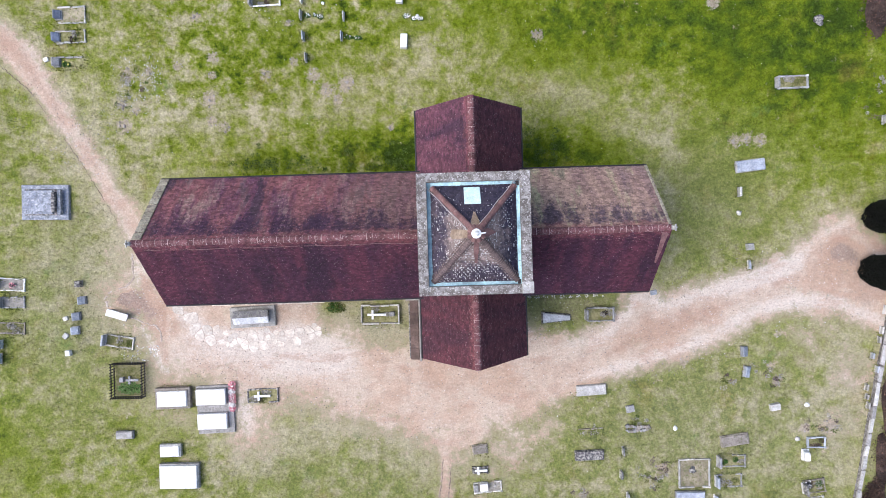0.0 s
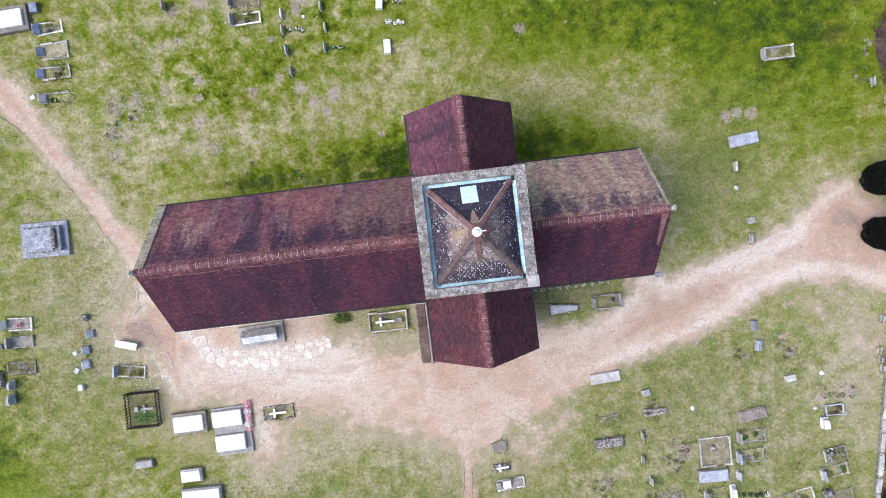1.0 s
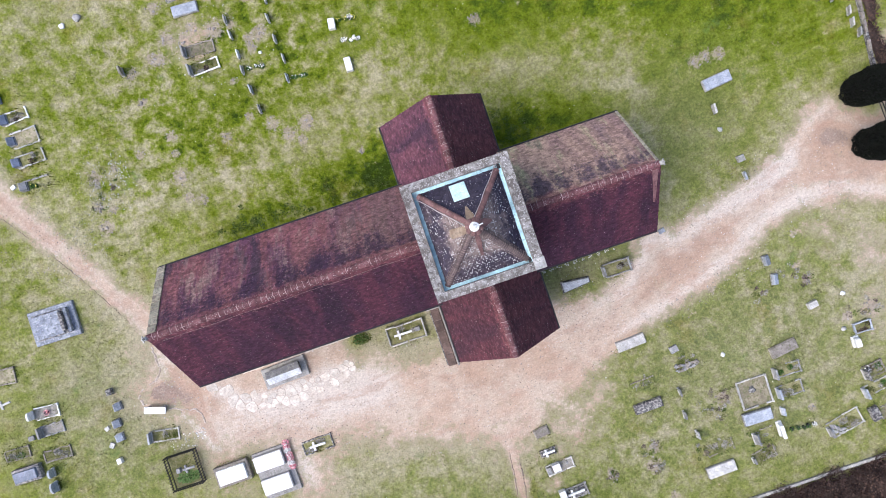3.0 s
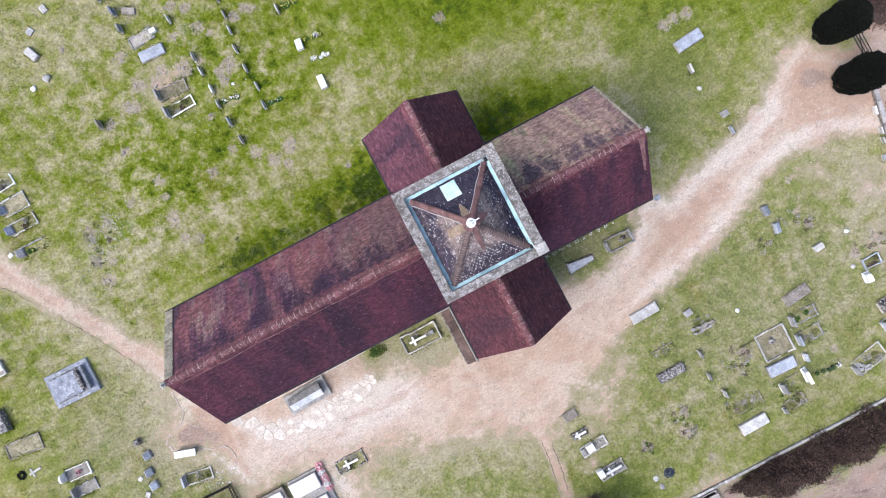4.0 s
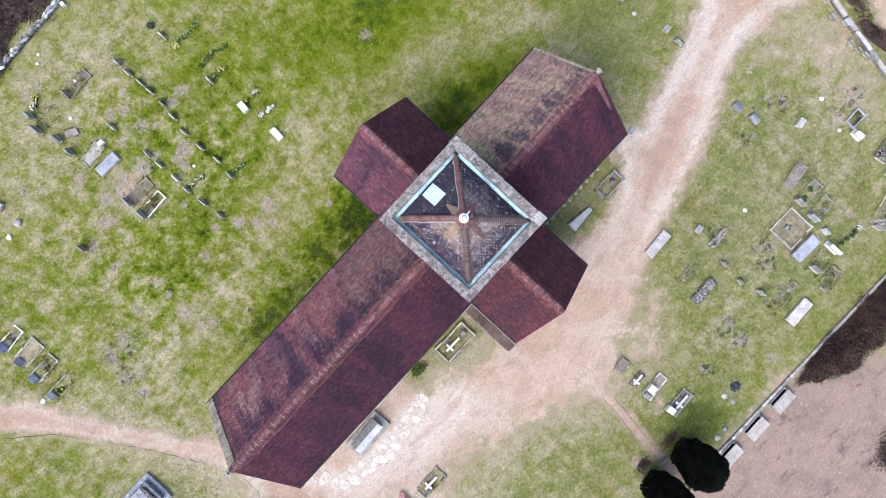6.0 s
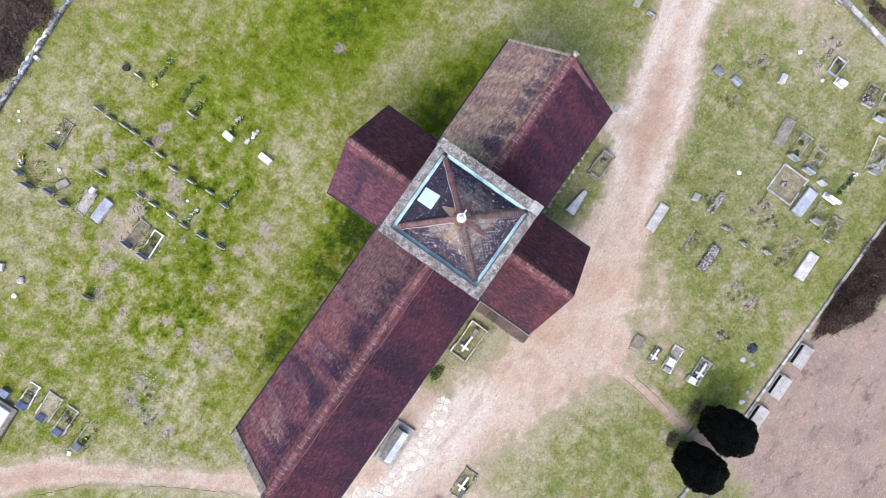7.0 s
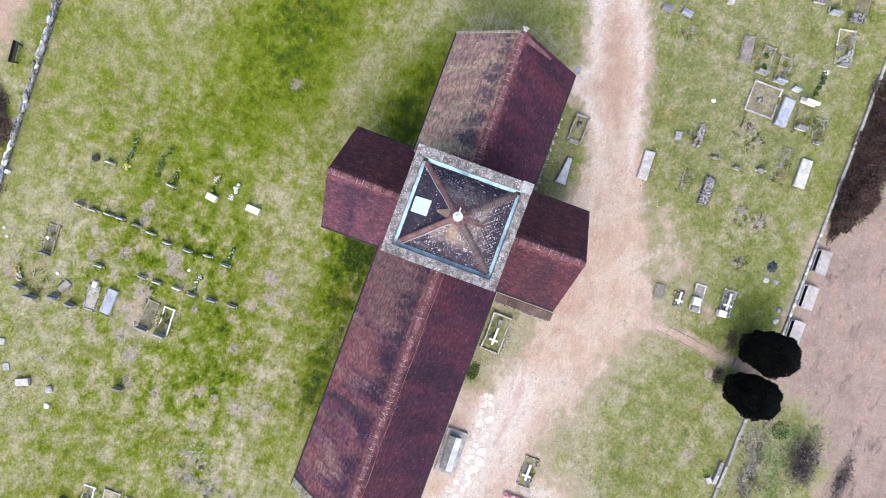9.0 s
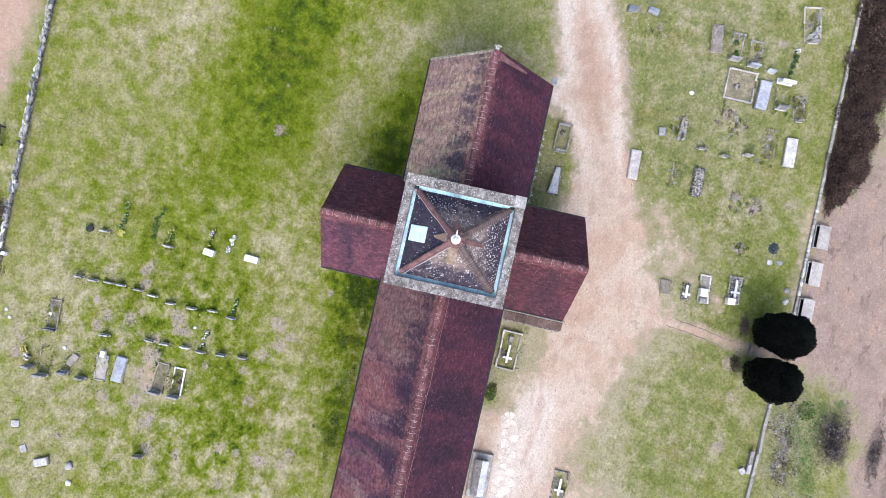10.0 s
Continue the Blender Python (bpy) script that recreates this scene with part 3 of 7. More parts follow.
def cross_on(e, x, y, z, length, material=M_MARBLE, arm=0.42):
    bm = bmesh.new()
    box(bm, (x, y, z), (length, 0.13, 0.1), 0.012)
    box(bm, (x - length * 0.22, y + 0.065 + arm / 4 - 0.0, z + 0.001), (0.13, arm / 2 + 0.0, 0.098), 0.012)
    box(bm, (x - length * 0.22, y - 0.065 - arm / 4 + 0.0, z + 0.001), (0.13, arm / 2 + 0.0, 0.098), 0.012)
    part("cross", bm, material, e, "pale stone cross lying on the grave")


def flower_bed(x, y, length, width, turn, petals, leaf=260, bloom=28, z=0.0):
    e = thing("flower_bed", x, y, z, turn, f"green plants with {petals.name.split()[1]} flowers laid on a grave", "flowers", "grave flowers")
    rnd = random.Random(int(x * 31 + y * 7))
    clumps = max(2, int(length / 0.35))
    for i in range(clumps):
        cx = (-0.5 + (i + 0.5) / clumps) * length + rnd.uniform(-0.06, 0.06)
        cy = rnd.uniform(-0.2, 0.2) * width
        k = rnd.uniform(0.5, 1.1)
        leaves(e, "foliage", cx, cy, length / clumps * 0.55 * k, width * 0.36 * k, 0.01, int(leaf / clumps), M_LEAF, 0.065, int(x * 31 + y * 7) + i, rise=0.2)
        leaves(e, "bloom", cx + rnd.uniform(-0.05, 0.05), cy, length / clumps * 0.5 * k, width * 0.34 * k, 0.12, max(2, int(bloom / clumps * rnd.uniform(0.4, 1.6))), petals, 0.05, int(x * 13 + y) + i, rise=0.16)
    return e


def flower_pot(x, y, glaze, petals, r=0.1):
    e = thing("flower_pot", x, y, 0, 0, f"{glaze.name.split()[-1]} flower pot with {petals.name.split()[1]} blooms beside a grave", "flower pot", "grave pots")
    bm = bmesh.new()
    rod(bm, (0, 0, 0), (0, 0, 0.2), r * 0.75, 12, r)
    part("pot", bm, glaze, e)
    leaves(e, "blooms", 0, 0, r * 1.5, r * 1.5, 0.2, 30, petals, 0.05, int(x * 17 + y * 3), rise=0.1)
    return e


SCABS = []


def clod(x, y, r, material, squash=0.25):
    """A worn patch of grey earth; a heap of small stones lies on it."""
    SCABS.append((x, y, r))
    rnd = random.Random(int(x * 91 + y * 37))
    bm = bmesh.new()
    for _ in range(int(3 + r * 6)):
        a, k = rnd.uniform(0, 6.283), r * math.sqrt(rnd.random()) * 0.95
        s = rnd.uniform(0.025, 0.075) * (1.3 - 0.6 * k / r)
        m4 = pose(k * math.cos(a), k * math.sin(a), s * 0.15, rnd.uniform(-20, 20), rnd.uniform(-20, 20), rnd.uniform(0, 360)) @ Matrix.Diagonal((s * 1.5, s, s * (0.5 + squash), 1))
        bmesh.ops.create_icosphere(bm, subdivisions=1, radius=1, matrix=m4)
    ob = part("stone_heap", bm, M_CLOD if material is not M_DARK else M_DARK, None)
    ob.matrix_basis = pose(x, y, 0.01)
    return tagged(ob, "low scatter of small grey stones on a worn earth patch", "stones", "worn patches", "stuff")


def broken_slab(x, y, length, width, turn=0, material=M_BROWN, pieces=7):
    """An old slab that has cracked into uneven stones, sunk in the turf."""
    rnd = random.Random(int(x * 77 + y * 13))
    e = thing("broken_slab", x, y, 0, turn, f"cracked {WORDS[material.name]} grave slab sunk in the turf", "grave", "broken slabs")
    EDGES_OF_GRAVES.append((x, y, length * 0.8, width * 0.8, turn))
    at_x = -length / 2
    for i in range(pieces):
        l = length / pieces * rnd.uniform(0.75, 1.2)
        for s in ((0,) if rnd.random() < 0.4 else (-1, 1)):
            bm = block((0, 0, 0), (1, 1, 1), 0.08, taper=0.85)
            for v in bm.verts:
                v.co += Vector((noise.noise(v.co * 2.3 + Vector((x + i, s, 0))), noise.noise(v.co * 2.3 + Vector((s, y + i, 3))), 0.4 * noise.noise(v.co * 3 + Vector((i, x, 1))))) * 0.4
            w = width * (0.95 if s == 0 else 0.5)
            bmesh.ops.transform(bm, matrix=pose(at_x + l / 2, s * width * 0.24 + rnd.uniform(-0.04, 0.04), 0.05, rnd.uniform(-14, 14), rnd.uniform(-14, 14), rnd.uniform(-40, 40)) @ Matrix.Diagonal((l * 1.25, w * rnd.uniform(0.5, 1.0), 0.2, 1)), verts=bm.verts)
            part("stone", bm, (material, material, M_GRANITE, M_CONCRETE)[rnd.randrange(4)], e)
        at_x += length / pieces
    return e


def boulder(x, y, r, material=M_PALE, squash=0.6):
    ob = part("marker_stone", lump(r * 0.75, x + y * 1.3, squash, 0.6, 2), material, None, smooth=True)
    ob.matrix_basis = pose(x, y, r * squash * 0.5, 0, 0, x * 41)
    return tagged(ob, f"small {'dark' if material in (M_DARK, M_BLUE) else 'pale'} rounded marker stone in the grass", "stone", "marker stones")


def flat_marker(x, y, sx_, sy_, turn=0, material=M_PALE, high=0.12):
    ob = part("grave_marker", block((0, 0, high / 2), (sx_, sy_, high), 0.015, taper=0.94), material)
    ob.matrix_basis = pose(x, y, 0, 0, 0, turn)
    return tagged(ob, f"low {WORDS[material.name]} grave marker set in the turf", "grave marker", "grave markers")


# ---- the graves, space by space ----
# west and north-west
kerb_grave(-23.09, 13.73, 1.68, 1, 0.55, kerb=M_PALE, style="desk", w=0.5, fill=M_SOILFILL, head=M_BLUE)
kerb_grave(-23.19, 12.44, 1.79, 0.75, 1.51, kerb=M_PALE, style="desk", w=0.5, head=M_BLUE)
kerb_grave(-23.33, 10.93, 1.62, 0.7, -0.57, kerb=M_CONCRETE, style="desk", w=0.5, sides="half", head=M_GRANITE)
flower_bed(-23.46, 10.84, 0.55, 0.5, 0, petals=M_PETALY, leaf=160, bloom=4)
flat_marker(-24.73, 11.13, 0.3, 0.25, 20, material=M_MARBLE)
kerb_grave(-23.2, 15.1, 1.56, 0.72, 2.2, kerb=M_MARBLE, style="desk", w=0.6, head=M_BLUE)
flat_marker(-23.92, 16.36, 0.5, 0.6, 0, material=M_BLUE, high=0.3)
ledger(-25.67, 15.79, 2.26, 1, 2.39, material=M_MARBLE, high=0.5, base=M_BROWN, base_grow=0.5, label="white marble ledger slab on a broad pink concrete plinth")
# north rows
kerb_grave(-11.44, 15.33, 1.78, 0.75, -3.21, kerb=M_BROWN, h=0.5, fill=M_SOILFILL, head=M_GRANITE)
kerb_grave(-11.48, 14.24, 1.73, 0.68, 0.4, kerb=M_MARBLE, h=0.5, head=M_GRANITE)
ledger(-11.5, 17.82, 1.51, 0.62, -3.27, material=M_PALEBLUE, high=0.2, base_grow=0.06)
kerb_grave(-11.66, 18.91, 1.55, 0.75, 3.34, kerb=M_GRANITE, fill=M_GRAVEL)
flat_marker(-10.82, 18.94, 0.4, 0.28, 0, material=M_MARBLE, high=0.3)
kerb_grave(-9.16, 22.4, 1.81, 0.68, 2.05, kerb=M_BROWN, h=0.42, fill=M_GRASSFILL, head=M_DARK)
kerb_grave(-11.99, 22.31, 1.65, 0.7, 4.52, kerb=M_PALE, h=0.6, sides="half", head=M_GRANITE)
headstone(-6.62, 21.4, -2.11, w=0.5, h=0.34, style="flat", material=M_CONCRETE, lean=1.77, thick=0.085)
headstone(-6.64, 20.52, -0.17, w=0.5, h=0.34, style="flat", material=M_CONCRETE, lean=-3.47, thick=0.085)
headstone(-6.59, 19.59, -0.79, w=0.5, h=0.34, style="shoulder", material=M_PALE, lean=2.4, thick=0.085)
headstone(-6.57, 18.87, 2.12, w=0.5, h=0.34, style="round", material=M_PALEBLUE, lean=0.16, thick=0.085)
headstone(-6.63, 17.8, -1.12, w=0.5, h=0.34, style="round", material=M_CONCRETE, lean=2.61, thick=0.085)
headstone(-6.78, 16.83, -1.91, w=0.5, h=0.34, style="flat", material=M_PALE, lean=2.63, thick=0.085)
headstone(-6.99, 15.7, 2.45, w=0.5, h=0.34, style="shoulder", material=M_PALE, lean=-2.45, thick=0.085)
headstone(-6.99, 14.4, -1.52, w=0.5, h=0.34, style="shoulder", material=M_PALE, lean=-3.31, thick=0.085)
headstone(-6.88, 13.14, 0.85, w=0.5, h=0.34, style="peak", material=M_PALE, lean=0.05, thick=0.085)
headstone(-7.04, 11.97, -2.58, w=0.5, h=0.34, style="peak", material=M_PALEBLUE, lean=-1.76, thick=0.085)
headstone(-9.7, 19.09, 3.56, w=0.52, h=0.34, style="flat", material=M_PALE, lean=2.72, thick=0.085)
headstone(-9.43, 16.42, -3.94, w=0.52, h=0.34, style="shoulder", material=M_PALE, lean=0.58, thick=0.085)
headstone(-9.41, 15.46, 3.06, w=0.52, h=0.34, style="flat", material=M_PALE, lean=-2.44, thick=0.085)
headstone(-9.36, 14.24, -0.61, w=0.52, h=0.34, style="shoulder", material=M_MARBLE, lean=-0.55, thick=0.085)
headstone(-9.42, 13.29, -2.71, w=0.52, h=0.34, style="shoulder", material=M_PALE, lean=-1.92, thick=0.085)
headstone(-9.31, 12.03, 2.38, w=0.52, h=0.34, style="flat", material=M_PALEBLUE, lean=-3.63, thick=0.085)
headstone(-9.21, 10.77, 1.01, w=0.52, h=0.34, style="shoulder", material=M_CONCRETE, lean=0.15, thick=0.085)
headstone(-3.62, 20.54, 1.18, w=0.5, h=0.34, style="shoulder", material=M_PALE, lean=-2.84, thick=0.085)
flat_marker(-3.5, 14.13, 0.42, 0.66, -8, M_MARBLE, 0.34)
flat_marker(-3.33, 11.55, 0.42, 0.86, -3, M_MARBLE, 0.34)
flower_pot(-3.67, 21.46, glaze=M_POTBLACK, petals=M_LEAF, r=0.22)
flower_bed(-2.74, 19.61, 2.09, 0.5, 0.14, petals=M_PETALW)
flower_bed(-3.48, 19.58, 0.5, 0.5, 0, petals=M_PETALY, leaf=60, bloom=60)
flower_bed(-2.46, 17.59, 2.24, 0.55, -6.93, petals=M_PETALP, leaf=260, bloom=8)
flower_bed(-2.83, 16.59, 0.96, 0.45, -7.89, petals=M_PETALY, bloom=26)
flower_bed(-2.61, 14.23, 1.16, 0.4, -4.19, petals=M_PETALY, bloom=40)
flower_pot(-2.36, 14.2, glaze=M_POTBLACK, petals=M_PETALW, r=0.12)
flower_bed(-2.76, 12.99, 1.26, 0.42, -4.83, petals=M_PETALW, leaf=120, bloom=120)
boulder(-2.49, 13.06, 0.13, material=M_MARBLE)
flower_bed(-8.66, 13.29, 1.09, 0.45, -10.77, petals=M_PETALW, bloom=40)
flower_bed(-3.07, 16.68, 0.75, 0.4, -6.1, petals=M_PETALY, bloom=30)
flower_bed(-6.33, 11.84, 1.03, 0.35, -5.2, petals=M_PETALW, bloom=12)
headstone(-3.68, 16.63, -2.38, w=0.5, h=0.34, style="peak", material=M_PALE, lean=-1.79, thick=0.085)
headstone(-12.47, 23.08, -1.15, w=0.5, h=0.6, style="flat", material=M_GRANITE, lean=-1.43, thick=0.13)
flower_pot(-11.93, 23.36, glaze=M_POTBLACK, petals=M_PETALW, r=0.16)
flower_pot(-11.56, 23.63, glaze=M_POTBLACK, petals=M_PETALY, r=0.16)
headstone(-12.37, 21.02, 0.47, w=0.5, h=0.5, style="shoulder", material=M_BLUE, lean=-3.19, thick=0.13)
flower_pot(-12.42, 21.07, glaze=M_POTBLUE, petals=M_PETALW, r=0.12)
ledger(-11.58, 20.69, 0.78, 0.4, -27.55, material=M_BROWN, high=0.1, base_grow=0.02)
boulder(-10.98, 21.34, 0.15, material=M_MARBLE)
headstone(-12.49, 19.92, -3.51, w=0.5, h=0.5, style="round", material=M_GRANITE, lean=-1.78, thick=0.13)
flat_marker(-16.02, 23.16, 0.4, 0.5, 10)
flat_marker(-17.36, 22.34, 0.45, 0.4, 30, material=M_GRANITE)
ledger(-17.87, 21.07, 0.81, 0.45, -67.56, material=M_PALE, high=0.25, base_grow=0.05)
boulder(-17.78, 19.42, 0.32, material=M_PALE)
boulder(-18.77, 19.26, 0.24, material=M_MARBLE)
flower_pot(-15.18, 24.52, glaze=M_POTBLACK, petals=M_LEAF, r=0.14)
headstone(-16.27, 15.49, 0.66, w=0.5, h=0.7, style="round", material=M_BROWN, lean=8, thick=0.13)
clod(-14.33, 15.74, 0.4, material=M_PALE)
clod(-15.68, 15.31, 0.35, material=M_BROWN)
clod(-15.76, 13.42, 0.35, material=M_PALE)
clod(-16.95, 10.51, 0.35, material=M_BROWN)
clod(-14.81, 10.98, 0.4, material=M_BROWN)
clod(-14.88, 9.87, 0.3, material=M_BROWN)
clod(-11.67, 9.88, 0.38, material=M_BROWN)
clod(-15.1, 8.5, 0.5, material=M_GRANITE)
clod(-14.95, 7.25, 0.38, material=M_GRANITE)
clod(-14.29, 6.79, 0.4, material=M_GRANITE)
clod(-20.22, 8.32, 0.32, material=M_GRANITE)
clod(-19.52, 7.99, 0.32, material=M_GRANITE)
clod(-20.24, 7.07, 0.55, material=M_GRANITE)
clod(-19.95, 10.09, 0.5, material=M_PALE)
clod(-8.8, 9.69, 0.5, material=M_BROWN)
clod(-8.05, 8.83, 0.5, material=M_BROWN)
clod(-6.89, 9.13, 0.55, material=M_BROWN)
clod(-7.43, 8.23, 0.4, material=M_BROWN)
clod(4.61, 11.74, 0.4, material=M_PALE)
clod(-18.69, 10.32, 0.3, material=M_PALE)
clod(-19.52, 7.99, 0.3, material=M_BROWN)
clod(-9.95, 10.56, 0.3, material=M_BROWN)
clod(-4.27, 6.52, 0.22, material=M_PALE)
clod(-8.47, 17.91, 0.45, material=M_BROWN, squash=0.14)
clod(-9.86, 18.19, 0.25, material=M_BROWN, squash=0.14)
clod(-12.19, 14.29, 0.25, material=M_BROWN, squash=0.14)
clod(-12.17, 16.19, 0.45, material=M_BROWN, squash=0.14)
clod(-14.19, 15.56, 0.5, material=M_PALE, squash=0.14)
clod(-7.92, 15.09, 0.5, material=M_BROWN, squash=0.14)
clod(-8.5, 14.57, 0.35, material=M_BROWN, squash=0.14)
clod(-9.2, 16.1, 0.3, material=M_BROWN, squash=0.14)
clod(-5.16, 17.51, 0.4, material=M_BROWN, squash=0.14)
clod(-6.26, 17.54, 0.4, material=M_BROWN, squash=0.14)
clod(-6.72, 9.33, 0.4, material=M_BROWN, squash=0.14)
clod(-15.87, 15.15, 0.35, material=M_PALE, squash=0.14)
clod(-9.41, 19.82, 0.3, material=M_BROWN, squash=0.14)
clod(-8.56, 19.27, 0.3, material=M_BROWN, squash=0.14)
clod(-16.19, 20.55, 0.3, material=M_BROWN, squash=0.14)
for x, y, r in ((-5.47, 17.75, 0.3), (-6.1, 17.44, 0.35), (-8.35, 17.93, 0.4), (-8.53, 19.32, 0.4), (-11.58, 20.73, 0.45), (-7.63, 15.27, 0.45), (-8.47, 15.0, 0.4),
                (-8.46, 14.43, 0.35), (-10.34, 16.13, 0.7), (-7.91, 17.36, 0.3), (-11.5, 16.67, 0.45), (-13.1, 16.54, 0.5), (-13.99, 15.51, 0.5), (-13.35, 18.57, 0.45),
                (-9.25, 19.8, 0.35), (-9.99, 18.02, 0.25), (-7.77, 20.11, 0.3), (-11.91, 24.12, 0.4), (-10.97, 24.1, 0.3), (-10.18, 12.88, 0.25)):
    clod(x, y, r, M_BROWN, 0.12)
for x, y in ((-9.93, 24.98), (-9.5, 25.3), (-9.18, 22.63), (-8.09, 13.98)):
    boulder(x, y, 0.14, M_MARBLE)
# west of the nave
kerb_grave(-27.36, -2.24, 1.59, 0.78, -5.42, kerb=M_MARBLE, h=0.6, w=0.5, fill=M_GRAVEL, style="round", head=M_MARBLE)
flower_pot(-27.3, -2.28, glaze=M_POTBLACK, petals=M_PETALP, r=0.13)
kerb_grave(-27.3, -3.32, 1.37, 0.7, -0.88, kerb=M_GRANITE, h=0.45, fill=M_GRAVEL, head=M_GRANITE)
flat_marker(-28.74, -3.47, 0.4, 0.3, 0, material=M_GRANITE)
kerb_grave(-27.55, -4.87, 1.75, 0.7, -2.89, kerb=M_BROWN, high=0.08)
kerb_grave(-29.85, -4.08, 1.57, 0.7, -2.77, kerb=M_BROWN, high=0.08)
ledger(-29.55, -5.42, 1.39, 0.62, -1.23, material=M_BLUE, high=0.6, base=M_DARK, base_grow=0.3, label="dark polished granite tomb with a pale top slab")
headstone(-28.15, -5.82, -3.02, w=0.5, h=0.6, style="shoulder", material=M_PALEBLUE, lean=3.48, thick=0.13)
headstone(-28.22, -6.67, -1.67, w=0.6, h=0.6, style="shoulder", material=M_PALEBLUE, lean=-3.79, thick=0.13)
flat_marker(-23.29, -2.32, 0.35, 0.4, 0, material=M_DARK, high=0.35)
headstone(-23.21, -3.32, 3, w=0.44, h=0.5, style="desk", material=M_PALEBLUE)
headstone(-23.59, -4.27, 3, w=0.44, h=0.5, style="desk", material=M_PALEBLUE)
headstone(-23.69, -5.12, 3, w=0.44, h=0.5, style="desk", material=M_PALEBLUE)
flat_marker(-24.22, -4.39, 0.3, 0.25, 20, material=M_PALE)
flat_marker(-24.27, -5.44, 0.35, 0.3, 50, material=M_PALE)
flat_marker(-24.08, -6.46, 0.3, 0.34, 4, material=M_MARBLE, high=0.3)
kerb_grave(-21.01, -5.88, 1.71, 0.72, -9.56, kerb=M_PALE, h=0.42, fill=M_GRASSFILL, head=M_PALEBLUE)
ledger(-17.85, -9.35, 1.75, 0.92, 0.49, material=M_MARBLE, high=0.55, base=M_BROWN, base_grow=0.34)
ledger(-15.52, -9.31, 1.76, 0.92, 0.49, material=M_MARBLE, high=0.55, base=M_CONCRETE, base_grow=0.06)
ledger(-15.47, -10.77, 1.76, 0.92, 0.49, material=M_MARBLE, high=0.55, base=M_CONCRETE, base_grow=0.06)
ledger(-18.15, -12.53, 1.12, 0.62, 0, material=M_MARBLE, high=0.4, base=M_PALE, base_grow=0.16)
ledger(-17.65, -14.08, 2.23, 1.38, -0.85, material=M_MARBLE, high=0.5, base=M_PALE, base_grow=0.14)
wreath = thing("wreath", -14.32, -9.36, 0.18, 90, "pink and white flower wreath laid along two marble slabs", "flowers")
for i in range(7):
    leaves(wreath, "petals", -0.75 + i * 0.25, 0.03 * math.sin(i * 2.0), 0.18, 0.22, 0.02, 130, (M_PETALP, M_PETALW)[i % 3 == 1], 0.05, 60 + i, rise=0.14)
leaves(wreath, "petals", 0, 0, 0.85, 0.13, 0.08, 160, M_PETALW, 0.045, 71, rise=0.12)
TWIN_X, TWIN_Y = -15.36, -10.12
tomb = kerb_grave(-12.51, -9.4, 1.87, 0.85, 0.37, kerb=M_DARK, fill=M_GRASSFILL)
cross_on(tomb, 0, 0, 0.2, 1.0)
tomb = kerb_grave(-5.26, -4.69, 2.31, 1.15, -0.87, kerb=M_PALE, fill=M_GRASSFILL, high=0.3)
cross_on(tomb, -0.2, 0, 0.3, 1.1)
part("vase_block", block((0.72, 0.03, 0.28), (0.3, 0.26, 0.3), 0.02), M_GRANITE, tomb)
ledger(-20.88, -11.52, 0.99, 0.42, 0.29, material=M_PALE, high=0.3, base_grow=0.06)
kerb_grave(-29.49, 0.64, 2.24, 1, -7.06, kerb=M_BROWN, high=0.1, fill=M_SOILFILL)
ledger(-29.85, 2.56, 1.27, 0.5, -91.13, material=M_DARK, high=0.5, base=M_DARK, base_grow=0.06)
kerb_grave(-29.02, 5.43, 1.56, 0.9, 0.81, kerb=M_PALE, h=0.42, fill=M_GRAVEL, high=0.2, head=M_PALEBLUE)
flat_marker(-28.44, 5.45, 0.35, 0.35, 0, material=M_MARBLE, high=0.3)
fallen = thing("fallen_cross", -29.67, -1.00, 0.0, 6, "pale stone cross lying in the grass beside a dark wreath", "cross")
cross_on(fallen, 0.05, 0, 0.06, 0.8, M_PALE, 0.4)
wreath = thing("wreath", -30.48, -0.86, 0.0, 0, "round dark green wreath lying on the grass", "wreath")
for i in range(10):
    leaves(wreath, "sprig", 0.19 * math.cos(0.628 * i), 0.19 * math.sin(0.628 * i), 0.1, 0.1, 0.02, 30, M_YEW, 0.06, 90 + i, rise=0.12)
# east
kerb_grave(19.76, 8.46, 1.82, 0.78, 0.38, kerb=M_PALE, h=0.3, w=0.6, fill=M_GRASSFILL, high=0.2, head=M_GRANITE)
clod(16.29, 5.06, 0.45, material=M_PALE, squash=0.1)
clod(17.03, 5.17, 0.45, material=M_PALE, squash=0.1)
clod(17.81, 5.08, 0.45, material=M_PALE, squash=0.1)
clod(15.17, 13.33, 0.45, material=M_PALE, squash=0.1)
ledger(17.12, 3.56, 1.68, 0.66, 5.66, material=M_PALEBLUE, high=0.3, base=M_PALE, base_grow=0.06, label="pale blue-white slate ledger slab on a low stone base")
headstone(16.46, 2, -1.14, w=0.55, h=0.6, style="flat", material=M_PALE, lean=-15, thick=0.13)
boulder(16.43, 0.75, 0.2, material=M_PALE)
flat_marker(17.02, -1.3, 0.42, 0.4, 5, material=M_PALE, high=0.3)
flower_pot(16.97, -1.29, glaze=M_POTBLACK, petals=M_LEAF, r=0.08)
headstone(16.97, -2.36, 3.17, w=0.5, h=0.6, style="round", material=M_PALEBLUE, lean=-20, thick=0.13)
flat_marker(11.21, -3.88, 0.4, 0.3, 10, material=M_PALEBLUE)
# stands for a dark clump in the grass, shaped as a stone
boulder(21.43, 12.07, 0.42, material=M_DARK, squash=0.4)
kerb_grave(7.94, -5.08, 1.63, 0.85, -0.53, kerb=M_GRANITE, h=0.45, w=0.6, fill=M_GRASSFILL, high=0.35, head=M_GRANITE)
